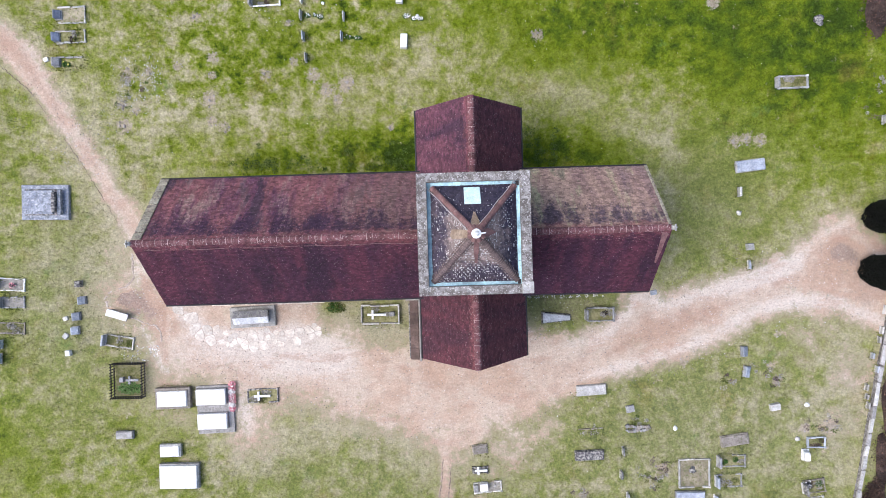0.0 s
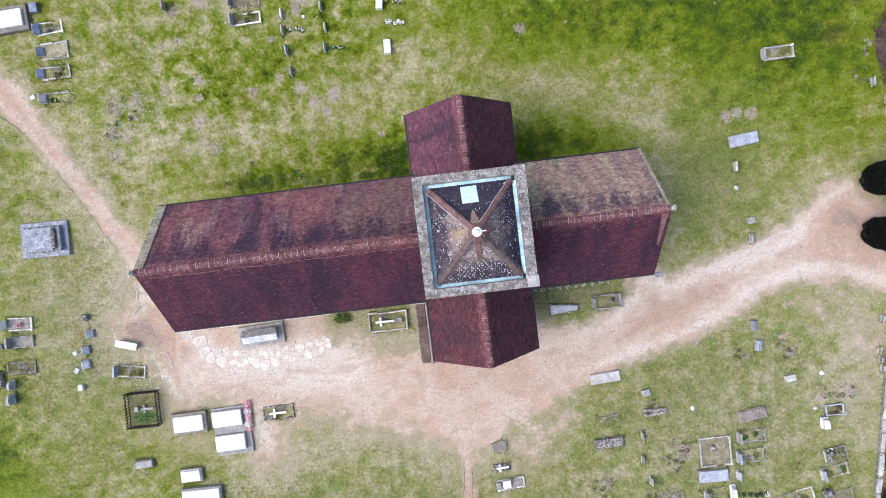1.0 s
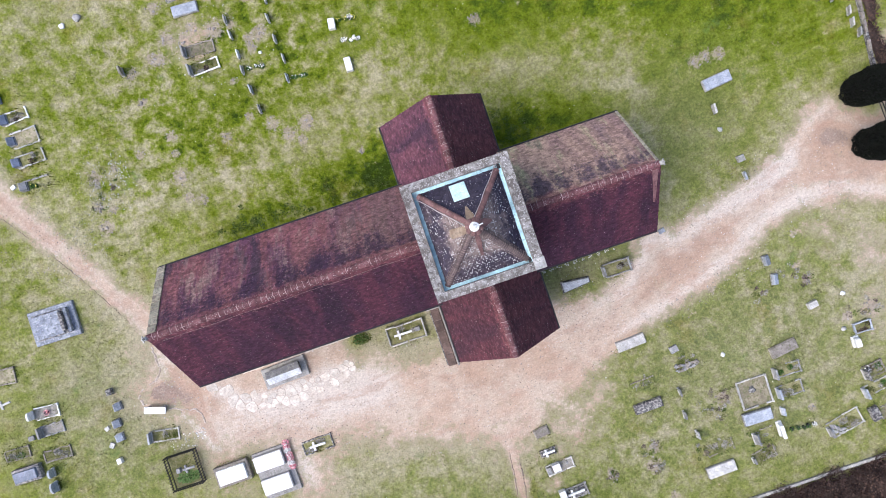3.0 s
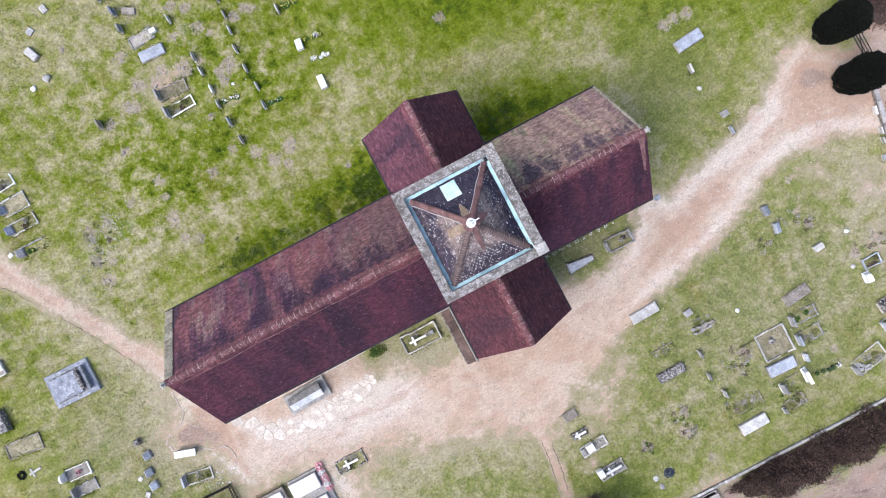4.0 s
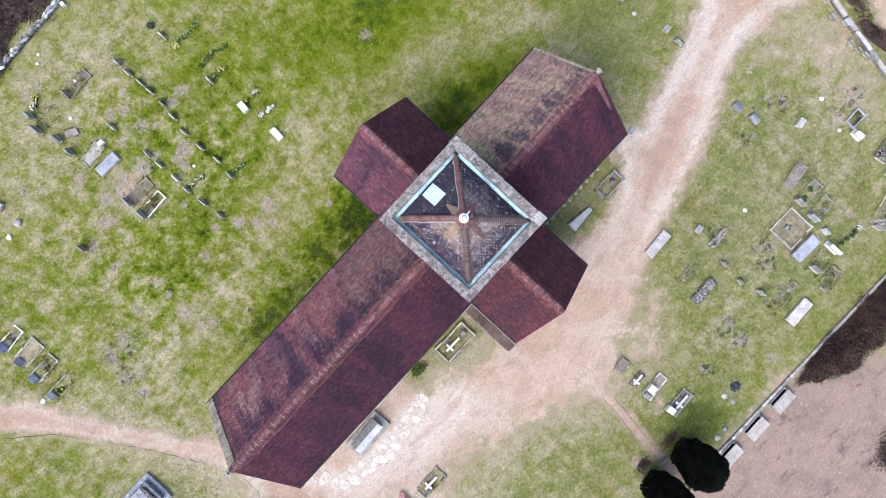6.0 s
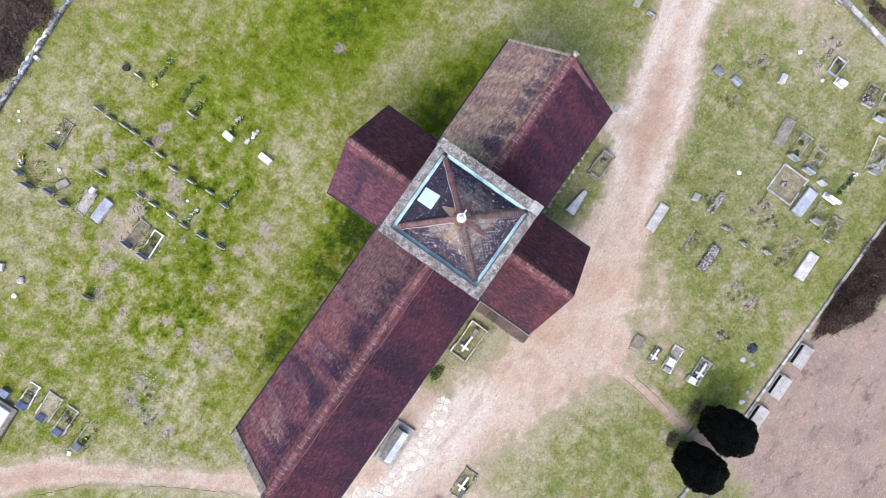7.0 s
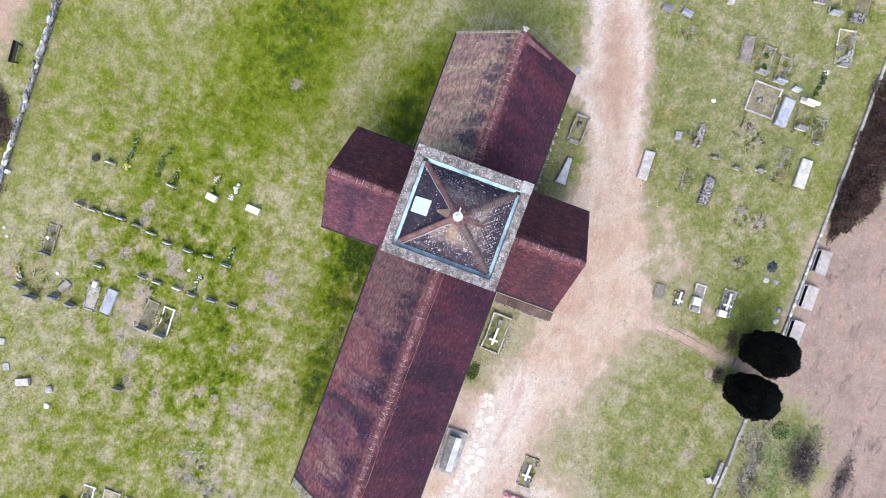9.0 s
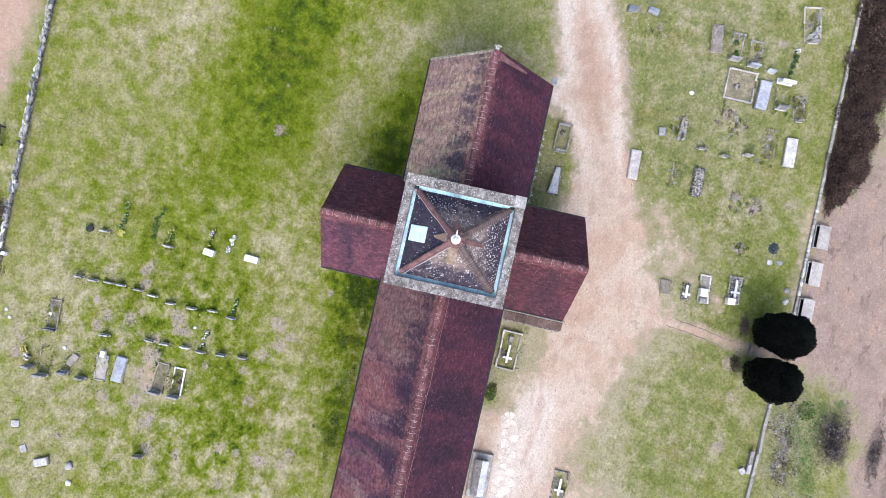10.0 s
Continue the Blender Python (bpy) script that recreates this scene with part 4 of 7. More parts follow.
# south-east
ledger(7.3, -9.64, 1.74, 0.6, 2.86, material=M_PALE, high=0.25, base_grow=0.05)
flat_marker(9.62, -10.86, 0.5, 0.42, 10, material=M_GRANITE, high=0.2)
broken_slab(10.07, -12.08, 1.42, 0.5, 1.46)
ledger(7.09, -13.59, 1.69, 0.55, 1.02, material=M_DARK, high=0.28, base=M_DARK, base_grow=0.06)
kerb_grave(7.22, -12.28, 1.58, 0.6, -0.33, kerb=M_BROWN, high=0.08, sides="half")
headstone(9.14, -13.4, 3.64, w=0.48, h=0.38, style="shoulder", material=M_GRANITE, lean=-3.85, thick=0.085)
headstone(8.97, -14.83, -1.69, w=0.48, h=0.38, style="round", material=M_GRANITE, lean=2.2, thick=0.085)
headstone(9.33, -16.19, -0.72, w=0.48, h=0.38, style="flat", material=M_GRANITE, lean=1.44, thick=0.085)
boulder(12.34, -12.15, 0.2, material=M_MARBLE, squash=0.35)
ledger(15.9, -12.95, 1.6, 0.6, 7, material=M_BROWN, high=0.12, base=M_BROWN, base_grow=0.12, label="worn brown sandstone ledger slab with a mossy end")
clod(16.3, -12.85, 0.2, material=M_DARK, squash=0.3)
kerb_grave(15.71, -14.22, 1.65, 0.75, -0.91, kerb=M_GRANITE, h=0.45, fill=M_GRASSFILL, head=M_GRANITE)
kerb_grave(15.52, -15.41, 1.55, 0.8, 0.04, kerb=M_GRANITE, h=0.45, fill=M_GRASSFILL, head=M_PALEBLUE)
kerb_grave(13.4, -14.9, 1.89, 1.75, -0.7, kerb=M_PALE, fill=M_SOILFILL, high=0.18)
# stands for a dark clump of weeds in the plot, shaped as a stone
boulder(13.3, -14.73, 0.3, material=M_DARK, squash=0.5)
ledger(13.12, -16.35, 1.71, 0.68, -1.47, material=M_PALEBLUE, high=0.25, base=M_GRANITE, base_grow=0.08)
headstone(14.59, -16.51, -3.38, w=0.5, h=0.34, style="flat", material=M_PALEBLUE, lean=12, thick=0.085)
headstone(14.19, -17.48, 0, w=0.8, h=0.7, style="flat", material=M_MARBLE, thick=0.2, lean=-12)
flower_pot(14.81, -17.72, glaze=M_POTBLACK, petals=M_LEAF, r=0.11)
flower_pot(15.19, -17.75, glaze=M_POTBLACK, petals=M_LEAF, r=0.11)
flower_pot(15.55, -17.85, glaze=M_POTBLACK, petals=M_LEAF, r=0.11)
flower_pot(15.84, -17.82, glaze=M_POTBLACK, petals=M_LEAF, r=0.11)
flower_pot(16.18, -17.84, glaze=M_POTBLACK, petals=M_PETALW, r=0.11)
kerb_grave(13.19, -17.56, 1.28, 0.8, 1.79, kerb=M_BROWN, h=0.42, fill=M_GRASSFILL, sides="half", lean=14, head=M_GRANITE)
kerb_grave(12.81, -18.71, 1.46, 0.7, 6.66, kerb=M_BROWN, h=0.3, w=0.35, fill=M_GRASSFILL, high=0.04, head=M_GRANITE)
boulder(12.83, -18.06, 0.14, material=M_PALE)
kerb_grave(10.4, -17.43, 1.71, 0.72, 2.18, kerb=M_BROWN, high=0.03)
ledger(10.05, -18.65, 1.74, 0.66, 1.85, material=M_PALE, high=0.25, base_grow=0.04)
kerb_grave(18.01, -18.43, 2.16, 1.05, 11.08, kerb=M_PALE, h=0.4, w=0.6, fill=M_GRASSFILL, lean=4, head=M_GRANITE)
broken_slab(17.44, -18.68, 0.9, 0.5, -30, material=M_PALE, pieces=3)
ledger(19.87, -18.44, 0.83, 0.5, -80.47, material=M_DARK, high=0.28, base=M_DARK, base_grow=0.06)
kerb_grave(20.8, -18.55, 1.25, 0.8, 8, kerb=M_BROWN, fill=M_SOILFILL, high=0.06)
kerb_grave(20.47, -16.96, 1.59, 0.72, 8.71, kerb=M_PALE, h=0.42, fill=M_GRASSFILL, head=M_PALEBLUE)
kerb_grave(20.67, -15.92, 1.29, 0.85, 8.07, kerb=M_BROWN, h=0.5, fill=M_GRASSFILL, high=0.1, head=M_DARK)
flower_pot(20.25, -15.75, glaze=M_POTBLACK, petals=M_PETALW, r=0.16)
headstone(20.14, -13.96, 0, w=0.55, h=0.55, style="round", material=M_MARBLE, thick=0.3, lean=-14)
kerb_grave(20.79, -13.23, 1.1, 0.66, -1.17, kerb=M_PALEBLUE, fill=M_GRASSFILL, high=0.2)
boulder(19.7, -12.99, 0.2, material=M_PALE)
headstone(16.46, -7.58, 0, w=0.58, h=0.4, style="desk", material=M_PALEBLUE, lean=-2.47, thick=0.13)
headstone(16.59, -8.8, -10, w=0.62, h=0.4, style="desk", material=M_PALEBLUE, lean=-0.45, thick=0.13)
flat_marker(18.34, -10.99, 0.6, 0.4, 10, material=M_PALE, high=0.3)
boulder(20.32, -10.96, 0.2, material=M_MARBLE)
clod(18.66, -6.59, 0.25, material=M_PALE, squash=0.18)
clod(18.2, -8.55, 0.3, material=M_PALE, squash=0.18)
clod(18.53, -9.47, 0.35, material=M_PALE, squash=0.18)
clod(20.16, -12.36, 0.35, material=M_PALE, squash=0.18)
clod(21.69, -12.28, 0.5, material=M_PALE, squash=0.18)
clod(12.91, -8.19, 0.3, material=M_PALE, squash=0.18)
clod(3.73, -16.84, 0.4, material=M_GRANITE, squash=0.16)
clod(6.73, -16.19, 0.4, material=M_PALE, squash=0.16)
clod(6.32, -17.15, 0.55, material=M_PALE, squash=0.16)
clod(11.49, -14.64, 0.5, material=M_BROWN, squash=0.16)
clod(16.42, -16.92, 0.3, material=M_BROWN, squash=0.16)
clod(6.91, -19.3, 0.3, material=M_PALE, squash=0.16)
boulder(3.32, -18.89, 0.24, material=M_PALE, squash=0.22)
boulder(3.42, -19.49, 0.24, material=M_GRANITE, squash=0.22)
boulder(1.89, -20.27, 0.24, material=M_GRANITE, squash=0.22)
boulder(1.2, -20.31, 0.24, material=M_PALE, squash=0.22)
ledger(0.5, -13.05, 0.85, 0.5, 6, material=M_BROWN, high=0.1, base=M_BROWN, base_grow=0.1)
tomb = kerb_grave(0.47, -14.32, 0.96, 0.42, 2.39, kerb=M_DARK, high=0.15, fill=M_DARK)
cross_on(tomb, 0.05, 0, 0.2, 0.75, arm=0.34)
kerb_grave(0.89, -15.39, 1.72, 0.68, 4.05, kerb=M_PALE, fill=M_GRAVEL)
flat_marker(0.67, -15.32, 0.5, 0.48, 4, material=M_MARBLE, high=0.36)
flat_marker(0.2, -15.41, 0.26, 0.46, 4, material=M_GRANITE, high=0.26)
boulder(1.36, -15.29, 0.12, material=M_PALE)
tomb = kerb_grave(1.21, -17.16, 1.68, 0.78, 2.7, kerb=M_CONCRETE, fill=M_DARK)
cross_on(tomb, 0.1, 0, 0.22, 1.05, arm=0.4)
flat_marker(0.51, -16.99, 0.42, 0.5, 4, material=M_MARBLE, high=0.42)
clod(3.8, -17.16, 0.28, material=M_GRANITE, squash=0.2)
clod(4.26, -18.89, 0.28, material=M_GRANITE, squash=0.2)
clod(-3.16, -17.73, 0.5, material=M_GRANITE, squash=0.25)
clod(-5.08, -18.21, 0.3, material=M_GRANITE, squash=0.3)
clod(-8.21, -18.18, 0.45, material=M_GRANITE, squash=0.12)
flat_marker(-9.2, -19.81, 0.4, 0.35, 40, material=M_PALE, high=0.25)
rosette = thing("dark_plant", 4.2, -18.92, 0, 0, "low dark blue-green spiky plant on a grave plot", "plant")
leaves(rosette, "foliage", 0, 0, 0.34, 0.3, 0.0, 240, M_DARKPLANT, 0.09, 77, rise=0.25)
# old stones stacked along the east wall
headstone(25.07, -5.32, -12.36, w=0.54, h=0.35, style="flat", material=M_MARBLE, thick=0.09, lean=-16)
headstone(24.83, -6.54, -9.42, w=0.45, h=0.35, style="flat", material=M_PALE, thick=0.09, lean=-16)
headstone(24.68, -7.11, -2.46, w=0.38, h=0.35, style="flat", material=M_PALE, thick=0.09, lean=-16)
headstone(24.26, -8.07, -10.02, w=0.34, h=0.35, style="flat", material=M_PALEBLUE, thick=0.09, lean=-16)
headstone(24.51, -8.89, -13.89, w=0.38, h=0.35, style="flat", material=M_PALEBLUE, thick=0.09, lean=-16)
headstone(23.87, -9.96, -13.46, w=0.38, h=0.35, style="flat", material=M_PALE, thick=0.09, lean=-16)
headstone(23.89, -10.53, -11.97, w=0.3, h=0.35, style="flat", material=M_GRANITE, thick=0.09, lean=-16)
headstone(23.95, -11.07, -4.6, w=0.38, h=0.35, style="flat", material=M_PALE, thick=0.09, lean=-16)
headstone(25.86, 4.94, -9.65, w=0.5, h=0.45, style="flat", material=M_PALE, thick=0.09, lean=-16)
headstone(25.84, 4.22, -10.52, w=0.5, h=0.45, style="flat", material=M_PALE, thick=0.09, lean=-16)
headstone(26.08, 3.54, -12.83, w=0.5, h=0.45, style="flat", material=M_GRANITE, thick=0.09, lean=-16)
headstone(25.16, 6.05, -2.22, w=0.5, h=0.45, style="flat", material=M_PALE, thick=0.09, lean=-16)
# stones along the north wall
flat_marker(1.07, 26.75, 0.63, 0.26, -1.52, material=M_PALE, high=0.3)
flat_marker(-2.15, 26.5, 0.42, 0.26, -5.84, material=M_PALEBLUE, high=0.3)
flat_marker(-4.65, 26.5, 0.42, 0.26, -8.81, material=M_PALE, high=0.3)
flat_marker(3.98, 26.78, 0.35, 0.26, -8.89, material=M_PALEBLUE, high=0.3)
flat_marker(3.2, 26.84, 0.32, 0.26, -6.63, material=M_PALE, high=0.3)
flat_marker(-5.8, 26.48, 0.32, 0.26, 3.54, material=M_MARBLE, high=0.3)
flat_marker(-6.25, 26.14, 0.24, 0.26, -7.01, material=M_MARBLE, high=0.3)


# ---- ground and paths ----
WEST_PATH = [(-29.3, 15.8), (-27.4, 14.0), (-25.4, 11.9), (-23.9, 9.1), (-22.3, 6.4), (-21.4, 4.8), (-19.8, 2.4), (-19.1, 1.0), (-17.8, -0.4), (-19.9, -1.3), (-20.5, 0.1), (-21.1, 1.6), (-22.7, 4.4), (-24.3, 6.9), (-25.9, 9.2), (-27.5, 11.3), (-29.5, 12.8)]
SOUTH_PATH = [(-20.3, -0.8), (-20.0, -2.3), (-21.3, -2.7), (-21.8, -3.5), (-20.9, -4.2), (-19.9, -4.9), (-19.3, -6.1), (-18.6, -7.8), (-17.1, -8.3), (-14.3, -8.5), (-14.3, -10.0), (-13.8, -12.5), (-12.5, -12.0), (-12.9, -10.1), (-11.3, -9.4), (-9.3, -9.9), (-6.6, -11.1), (-3.9, -11.9), (-2.4, -12.3), (-1.75, -13.4), (-1.0, -13.4), (-0.2, -12.9), (1.9, -11.7), (4.7, -10.7), (6.4, -9.7), (9.2, -8.9), (12.6, -8.1), (15.5, -6.9), (17.4, -5.8), (19.8, -5.3), (22.2, -5.5), (24.2, -6.4), (25.6, -7.1), (27.6, -6.8), (27.7, -0.7), (25.3, -1.6), (23.7, -0.2), (23.0, 0.6), (21.4, -0.0), (19.6, -1.6), (16.8, -2.8), (14.1, -3.4), (12.0, -4.0), (11.0, -3.5), (9.3, -3.6), (9.1, -4.7), (7.9, -5.9), (4.5, -6.5), (3.6, -5.4), (-2.8, -4.2), (-3.0, -4.9), (-3.7, -6.2), (-6.1, -5.8), (-6.8, -5.1), (-8.6, -5.0), (-9.1, -2.7), (-17.9, -2.4)]
SOUTH_GATE_PATH = [(-0.9, -11.8), (-1.2, -13.4), (-1.35, -15.8), (-1.75, -17.7), (-1.85, -18.8), (-1.7, -20.2), (-1.0, -23.5), (-2.2, -23.8), (-2.5, -20.4), (-2.35, -18.6), (-2.1, -16.6), (-1.85, -14.6), (-2.2, -12.4)]
OUTER_SOUTH = [(24.5, -24.2), (12.0, -24.0), (10.2, -23.7), (6.6, -21.0), (0.4, -21.0), (-2.0, -20.9), (-2.4, -22.1), (-3.2, -24.7), (-4.7, -25.7), (-6.6, -26.5), (-10.0, -26.5), (-16.6, -27.9), (-10.6, -54.2), (29.5, -46.4)]
OUTER_EAST = [(26.4, -1.0), (26.3, -2.1), (27.4, -3.8), (27.4, -5.8), (26.3, -10.7), (26.6, -14.1), (38.0, -21.4), (49.0, -3.3), (31.5, 7.9), (26.6, 0.7)]
OUTER_NORTH = [(11.0, 29.1), (9.1, 28.1), (5.9, 28.4), (3.6, 28.9), (-2.8, 29.4), (-6.1, 44.1), (15.0, 49.4), (19.3, 30.5)]
FLAGS = [(-18.0, -3.9), (-16.6, -4.0), (-15.6, -5.2), (-13.6, -5.6), (-10.9, -5.3), (-9.1, -5.2), (-8.8, -6.1), (-10.5, -6.3), (-12.9, -6.6), (-15.0, -6.3), (-16.7, -5.6)]


def outline_distance(px, py, poly):
    """Distance in metres from points to an outline, positive inside it."""
    d2 = np.full(px.shape, 1e9)
    inside = np.zeros(px.shape, bool)
    for (ax, ay), (bx, by) in zip(poly, poly[1:] + poly[:1]):
        ux, uy = bx - ax, by - ay
        k = np.clip(((px - ax) * ux + (py - ay) * uy) / (ux * ux + uy * uy), 0, 1)
        d2 = np.minimum(d2, (px - ax - k * ux) ** 2 + (py - ay - k * uy) ** 2)
        cross = (ay > py) != (by > py)
        inside ^= cross & (px < ux * (py - ay) / (uy if abs(uy) > 1e-9 else 1e-9) + ax)
    return np.where(inside, 1, -1) * np.sqrt(d2)


def blob(px, py, x, y, rx, ry):
    return np.exp(-((px - x) / rx) ** 2 - ((py - y) / ry) ** 2)


def wear_at(px, py):
    """How bare the ground is: 1 trodden earth, 0 turf."""
    w = np.zeros(px.shape)
    lawn = 0.7 + 1.1 * np.clip((3.5 - px) / 4, 0, 1)
    for poly, soft in ((WEST_PATH, 0.55), (SOUTH_PATH, lawn), (SOUTH_GATE_PATH, 0.45), (OUTER_SOUTH, 1.2), (OUTER_EAST, 1.2), (OUTER_NORTH, 1.2)):
        w = np.maximum(w, np.clip(0.5 + (outline_distance(px, py, poly) - (0.18 if poly is WEST_PATH else 0)) / (2 * soft), 0, 1) * (0.85 if poly is SOUTH_GATE_PATH else 1))
    # turf that has kept hold beside the south wall
    for x, y, rx, ry, k in ((-8.2, -4.2, 0.9, 0.5, 0.95), (-5.3, -4.9, 2.3, 1.5, 0.9), (3.6, -4.4, 1.0, 0.9, 0.85), (6.6, -4.3, 3.2, 0.9, 0.75)):
        w *= 1 - k * blob(px, py, x, y, rx, ry)
    # thin turf where people stand among the graves
    for x, y, r, k in ((-12.0, 15.8, 1.5, 0.52), (-18.5, -8.8, 2.5, 0.35), (2.6, -12.9, 2.0, 0.5), (4.6, -11.7, 1.4, 0.42), (1.4, -14.6, 1.2, 0.36), (0.2, -16.2, 0.9, 0.36), (20.5, -7.0, 2.2, 0.3), (23.2, -9.0, 1.8, 0.42), (22.2, -12.5, 1.8, 0.32), (-17.0, -11.0, 2.0, 0.3)):
        w = np.maximum(w, k * blob(px, py, x, y, r, r))
    return w


# drifts of greener, darker (+) and drier (-) turf: x, y, radius x, radius y, strength
# drifts along the north walls and in the transept corners also paint in shade
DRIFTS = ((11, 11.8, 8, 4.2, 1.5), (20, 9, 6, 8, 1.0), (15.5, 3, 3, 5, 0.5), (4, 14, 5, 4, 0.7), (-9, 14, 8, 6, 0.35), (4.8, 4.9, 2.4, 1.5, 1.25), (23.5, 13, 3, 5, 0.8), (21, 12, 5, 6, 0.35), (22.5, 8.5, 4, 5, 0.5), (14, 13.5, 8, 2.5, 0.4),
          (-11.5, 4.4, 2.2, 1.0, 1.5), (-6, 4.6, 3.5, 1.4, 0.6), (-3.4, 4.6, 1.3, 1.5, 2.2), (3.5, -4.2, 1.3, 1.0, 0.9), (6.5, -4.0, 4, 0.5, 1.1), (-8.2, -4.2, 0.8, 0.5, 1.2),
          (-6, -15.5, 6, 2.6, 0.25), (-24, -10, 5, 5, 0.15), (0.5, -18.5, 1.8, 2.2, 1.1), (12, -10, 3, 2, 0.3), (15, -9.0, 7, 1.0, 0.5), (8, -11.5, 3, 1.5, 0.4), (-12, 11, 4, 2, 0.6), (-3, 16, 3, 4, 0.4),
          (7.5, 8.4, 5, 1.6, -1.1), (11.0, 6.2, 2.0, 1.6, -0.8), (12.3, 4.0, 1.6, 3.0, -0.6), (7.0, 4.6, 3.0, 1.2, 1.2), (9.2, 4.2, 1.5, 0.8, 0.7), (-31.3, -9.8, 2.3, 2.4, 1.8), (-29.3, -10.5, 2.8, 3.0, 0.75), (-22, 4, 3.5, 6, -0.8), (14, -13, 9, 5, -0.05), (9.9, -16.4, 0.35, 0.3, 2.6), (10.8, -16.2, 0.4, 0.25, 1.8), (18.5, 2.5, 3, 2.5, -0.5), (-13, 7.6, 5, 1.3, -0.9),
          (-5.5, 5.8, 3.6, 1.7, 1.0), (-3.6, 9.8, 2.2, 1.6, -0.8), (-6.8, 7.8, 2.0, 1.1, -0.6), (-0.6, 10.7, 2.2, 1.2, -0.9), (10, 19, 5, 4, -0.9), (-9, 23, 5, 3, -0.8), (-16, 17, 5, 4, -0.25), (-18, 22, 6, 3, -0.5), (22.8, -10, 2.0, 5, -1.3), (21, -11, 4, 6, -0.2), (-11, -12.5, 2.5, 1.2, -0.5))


def lush_shade_at(px, py):
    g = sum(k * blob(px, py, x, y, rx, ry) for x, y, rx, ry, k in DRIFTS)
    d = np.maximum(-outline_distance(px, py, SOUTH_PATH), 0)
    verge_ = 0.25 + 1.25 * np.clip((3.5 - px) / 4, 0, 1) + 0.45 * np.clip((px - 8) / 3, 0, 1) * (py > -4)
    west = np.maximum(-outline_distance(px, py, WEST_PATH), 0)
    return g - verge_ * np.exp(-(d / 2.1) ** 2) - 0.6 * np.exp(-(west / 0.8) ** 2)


def uneven_at(px, py):
    """How clumpy the turf is."""
    return 0.42 + 0.6 * blob(px, py, -12, 14, 10, 8) + 0.55 * blob(px, py, 14, -13, 10, 7) + 0.4 * blob(px, py, -6, -16, 8, 4) + 0.2 * blob(px, py, -24, -8, 6, 6) + 0.35 * blob(px, py, -5, 5, 8, 2) + 0.2 * blob(px, py, -22, 12, 6, 8)


def dull_at(px, py):
    """Grey thatch showing through thin turf."""
    return 0.48 * blob(px, py, 14, -13, 11, 8) + 0.40 * blob(px, py, -24, -4, 5, 7) + 0.34 * blob(px, py, -7, -15.5, 9, 5) + 0.5 * blob(px, py, 5.5, -4.4, 4, 1.2) + 0.5 * blob(px, py, -5.3, -5.2, 2.6, 1.6) + 0.3 * blob(px, py, 15, 1.5, 4, 4) + 0.65 * blob(px, py, -6.5, -22.6, 4.5, 2.2)


def path_edges(px, py):
    """Pale trodden rims and a redder middle; the hollow's rim is painted sunlight."""
    d = outline_distance(px, py, WEST_PATH)
    west = 0.7 * np.exp(-((d - 0.38) / 0.2) ** 2) - 0.15 * (d > 0) - 0.4 * np.clip((d - 0.5) / 0.4, 0, 1)
    d = outline_distance(px, py, SOUTH_PATH)
    south = 0.8 * np.exp(-((d - 0.65) / 0.45) ** 2) - 0.72 * np.clip((d - 1.2) / 0.7, 0, 1)
    # pale lip paints the hollow's sunlit edge; its floor is redder earth
    hollow = (0.8 * np.exp(-((d - 0.15) / 0.22) ** 2) - 0.7 * (d > 0.4)) * (px < -18) * (py < -0.5)
    return west + south * np.clip((px - 3) / 5, 0, 1) + hollow


def pale_at(px, py):
    return 0.7 * np.clip(0.5 + outline_distance(px, py, FLAGS), 0, 1) + 0.75 * blob(px, py, -13, -6.6, 5.5, 1.5) + 0.8 * blob(px, py, -9, -7.5, 3, 1.6) + 0.8 * blob(px, py, -13.6, -10.5, 0.8, 2) + 0.6 * blob(px, py, 19, -3, 3.5, 1.6) + 0.5 * blob(px, py, -18, -2, 1.5, 3) - 1.7 * (py < -20.9) - 0.8 * (py > 26.5) + path_edges(px, py) - 1.1 * blob(px, py, -20.3, -3.4, 1.2, 0.9) - 0.8 * blob(px, py, -18.9, -4.3, 0.9, 0.6) - 0.7 * blob(px, py, -16.8, -3.3, 1.3, 0.6) - 0.8 * blob(px, py, -1.7, -17, 0.7, 2.6) - 1.3 * blob(px, py, 23.8, -1.6, 3.0, 1.1) - 0.45 * blob(px, py, -1.2, -8.3, 3.2, 1.8)


def scab_at(px, py):
    s = np.zeros(px.shape)
    for x, y, r in SCABS:
        near = (abs(px - x) < 3 * r) & (abs(py - y) < 3 * r)
        s[near] = np.maximum(s[near], 1.15 * blob(px[near], py[near], x, y, r * 0.95, r * 0.95))
    return s


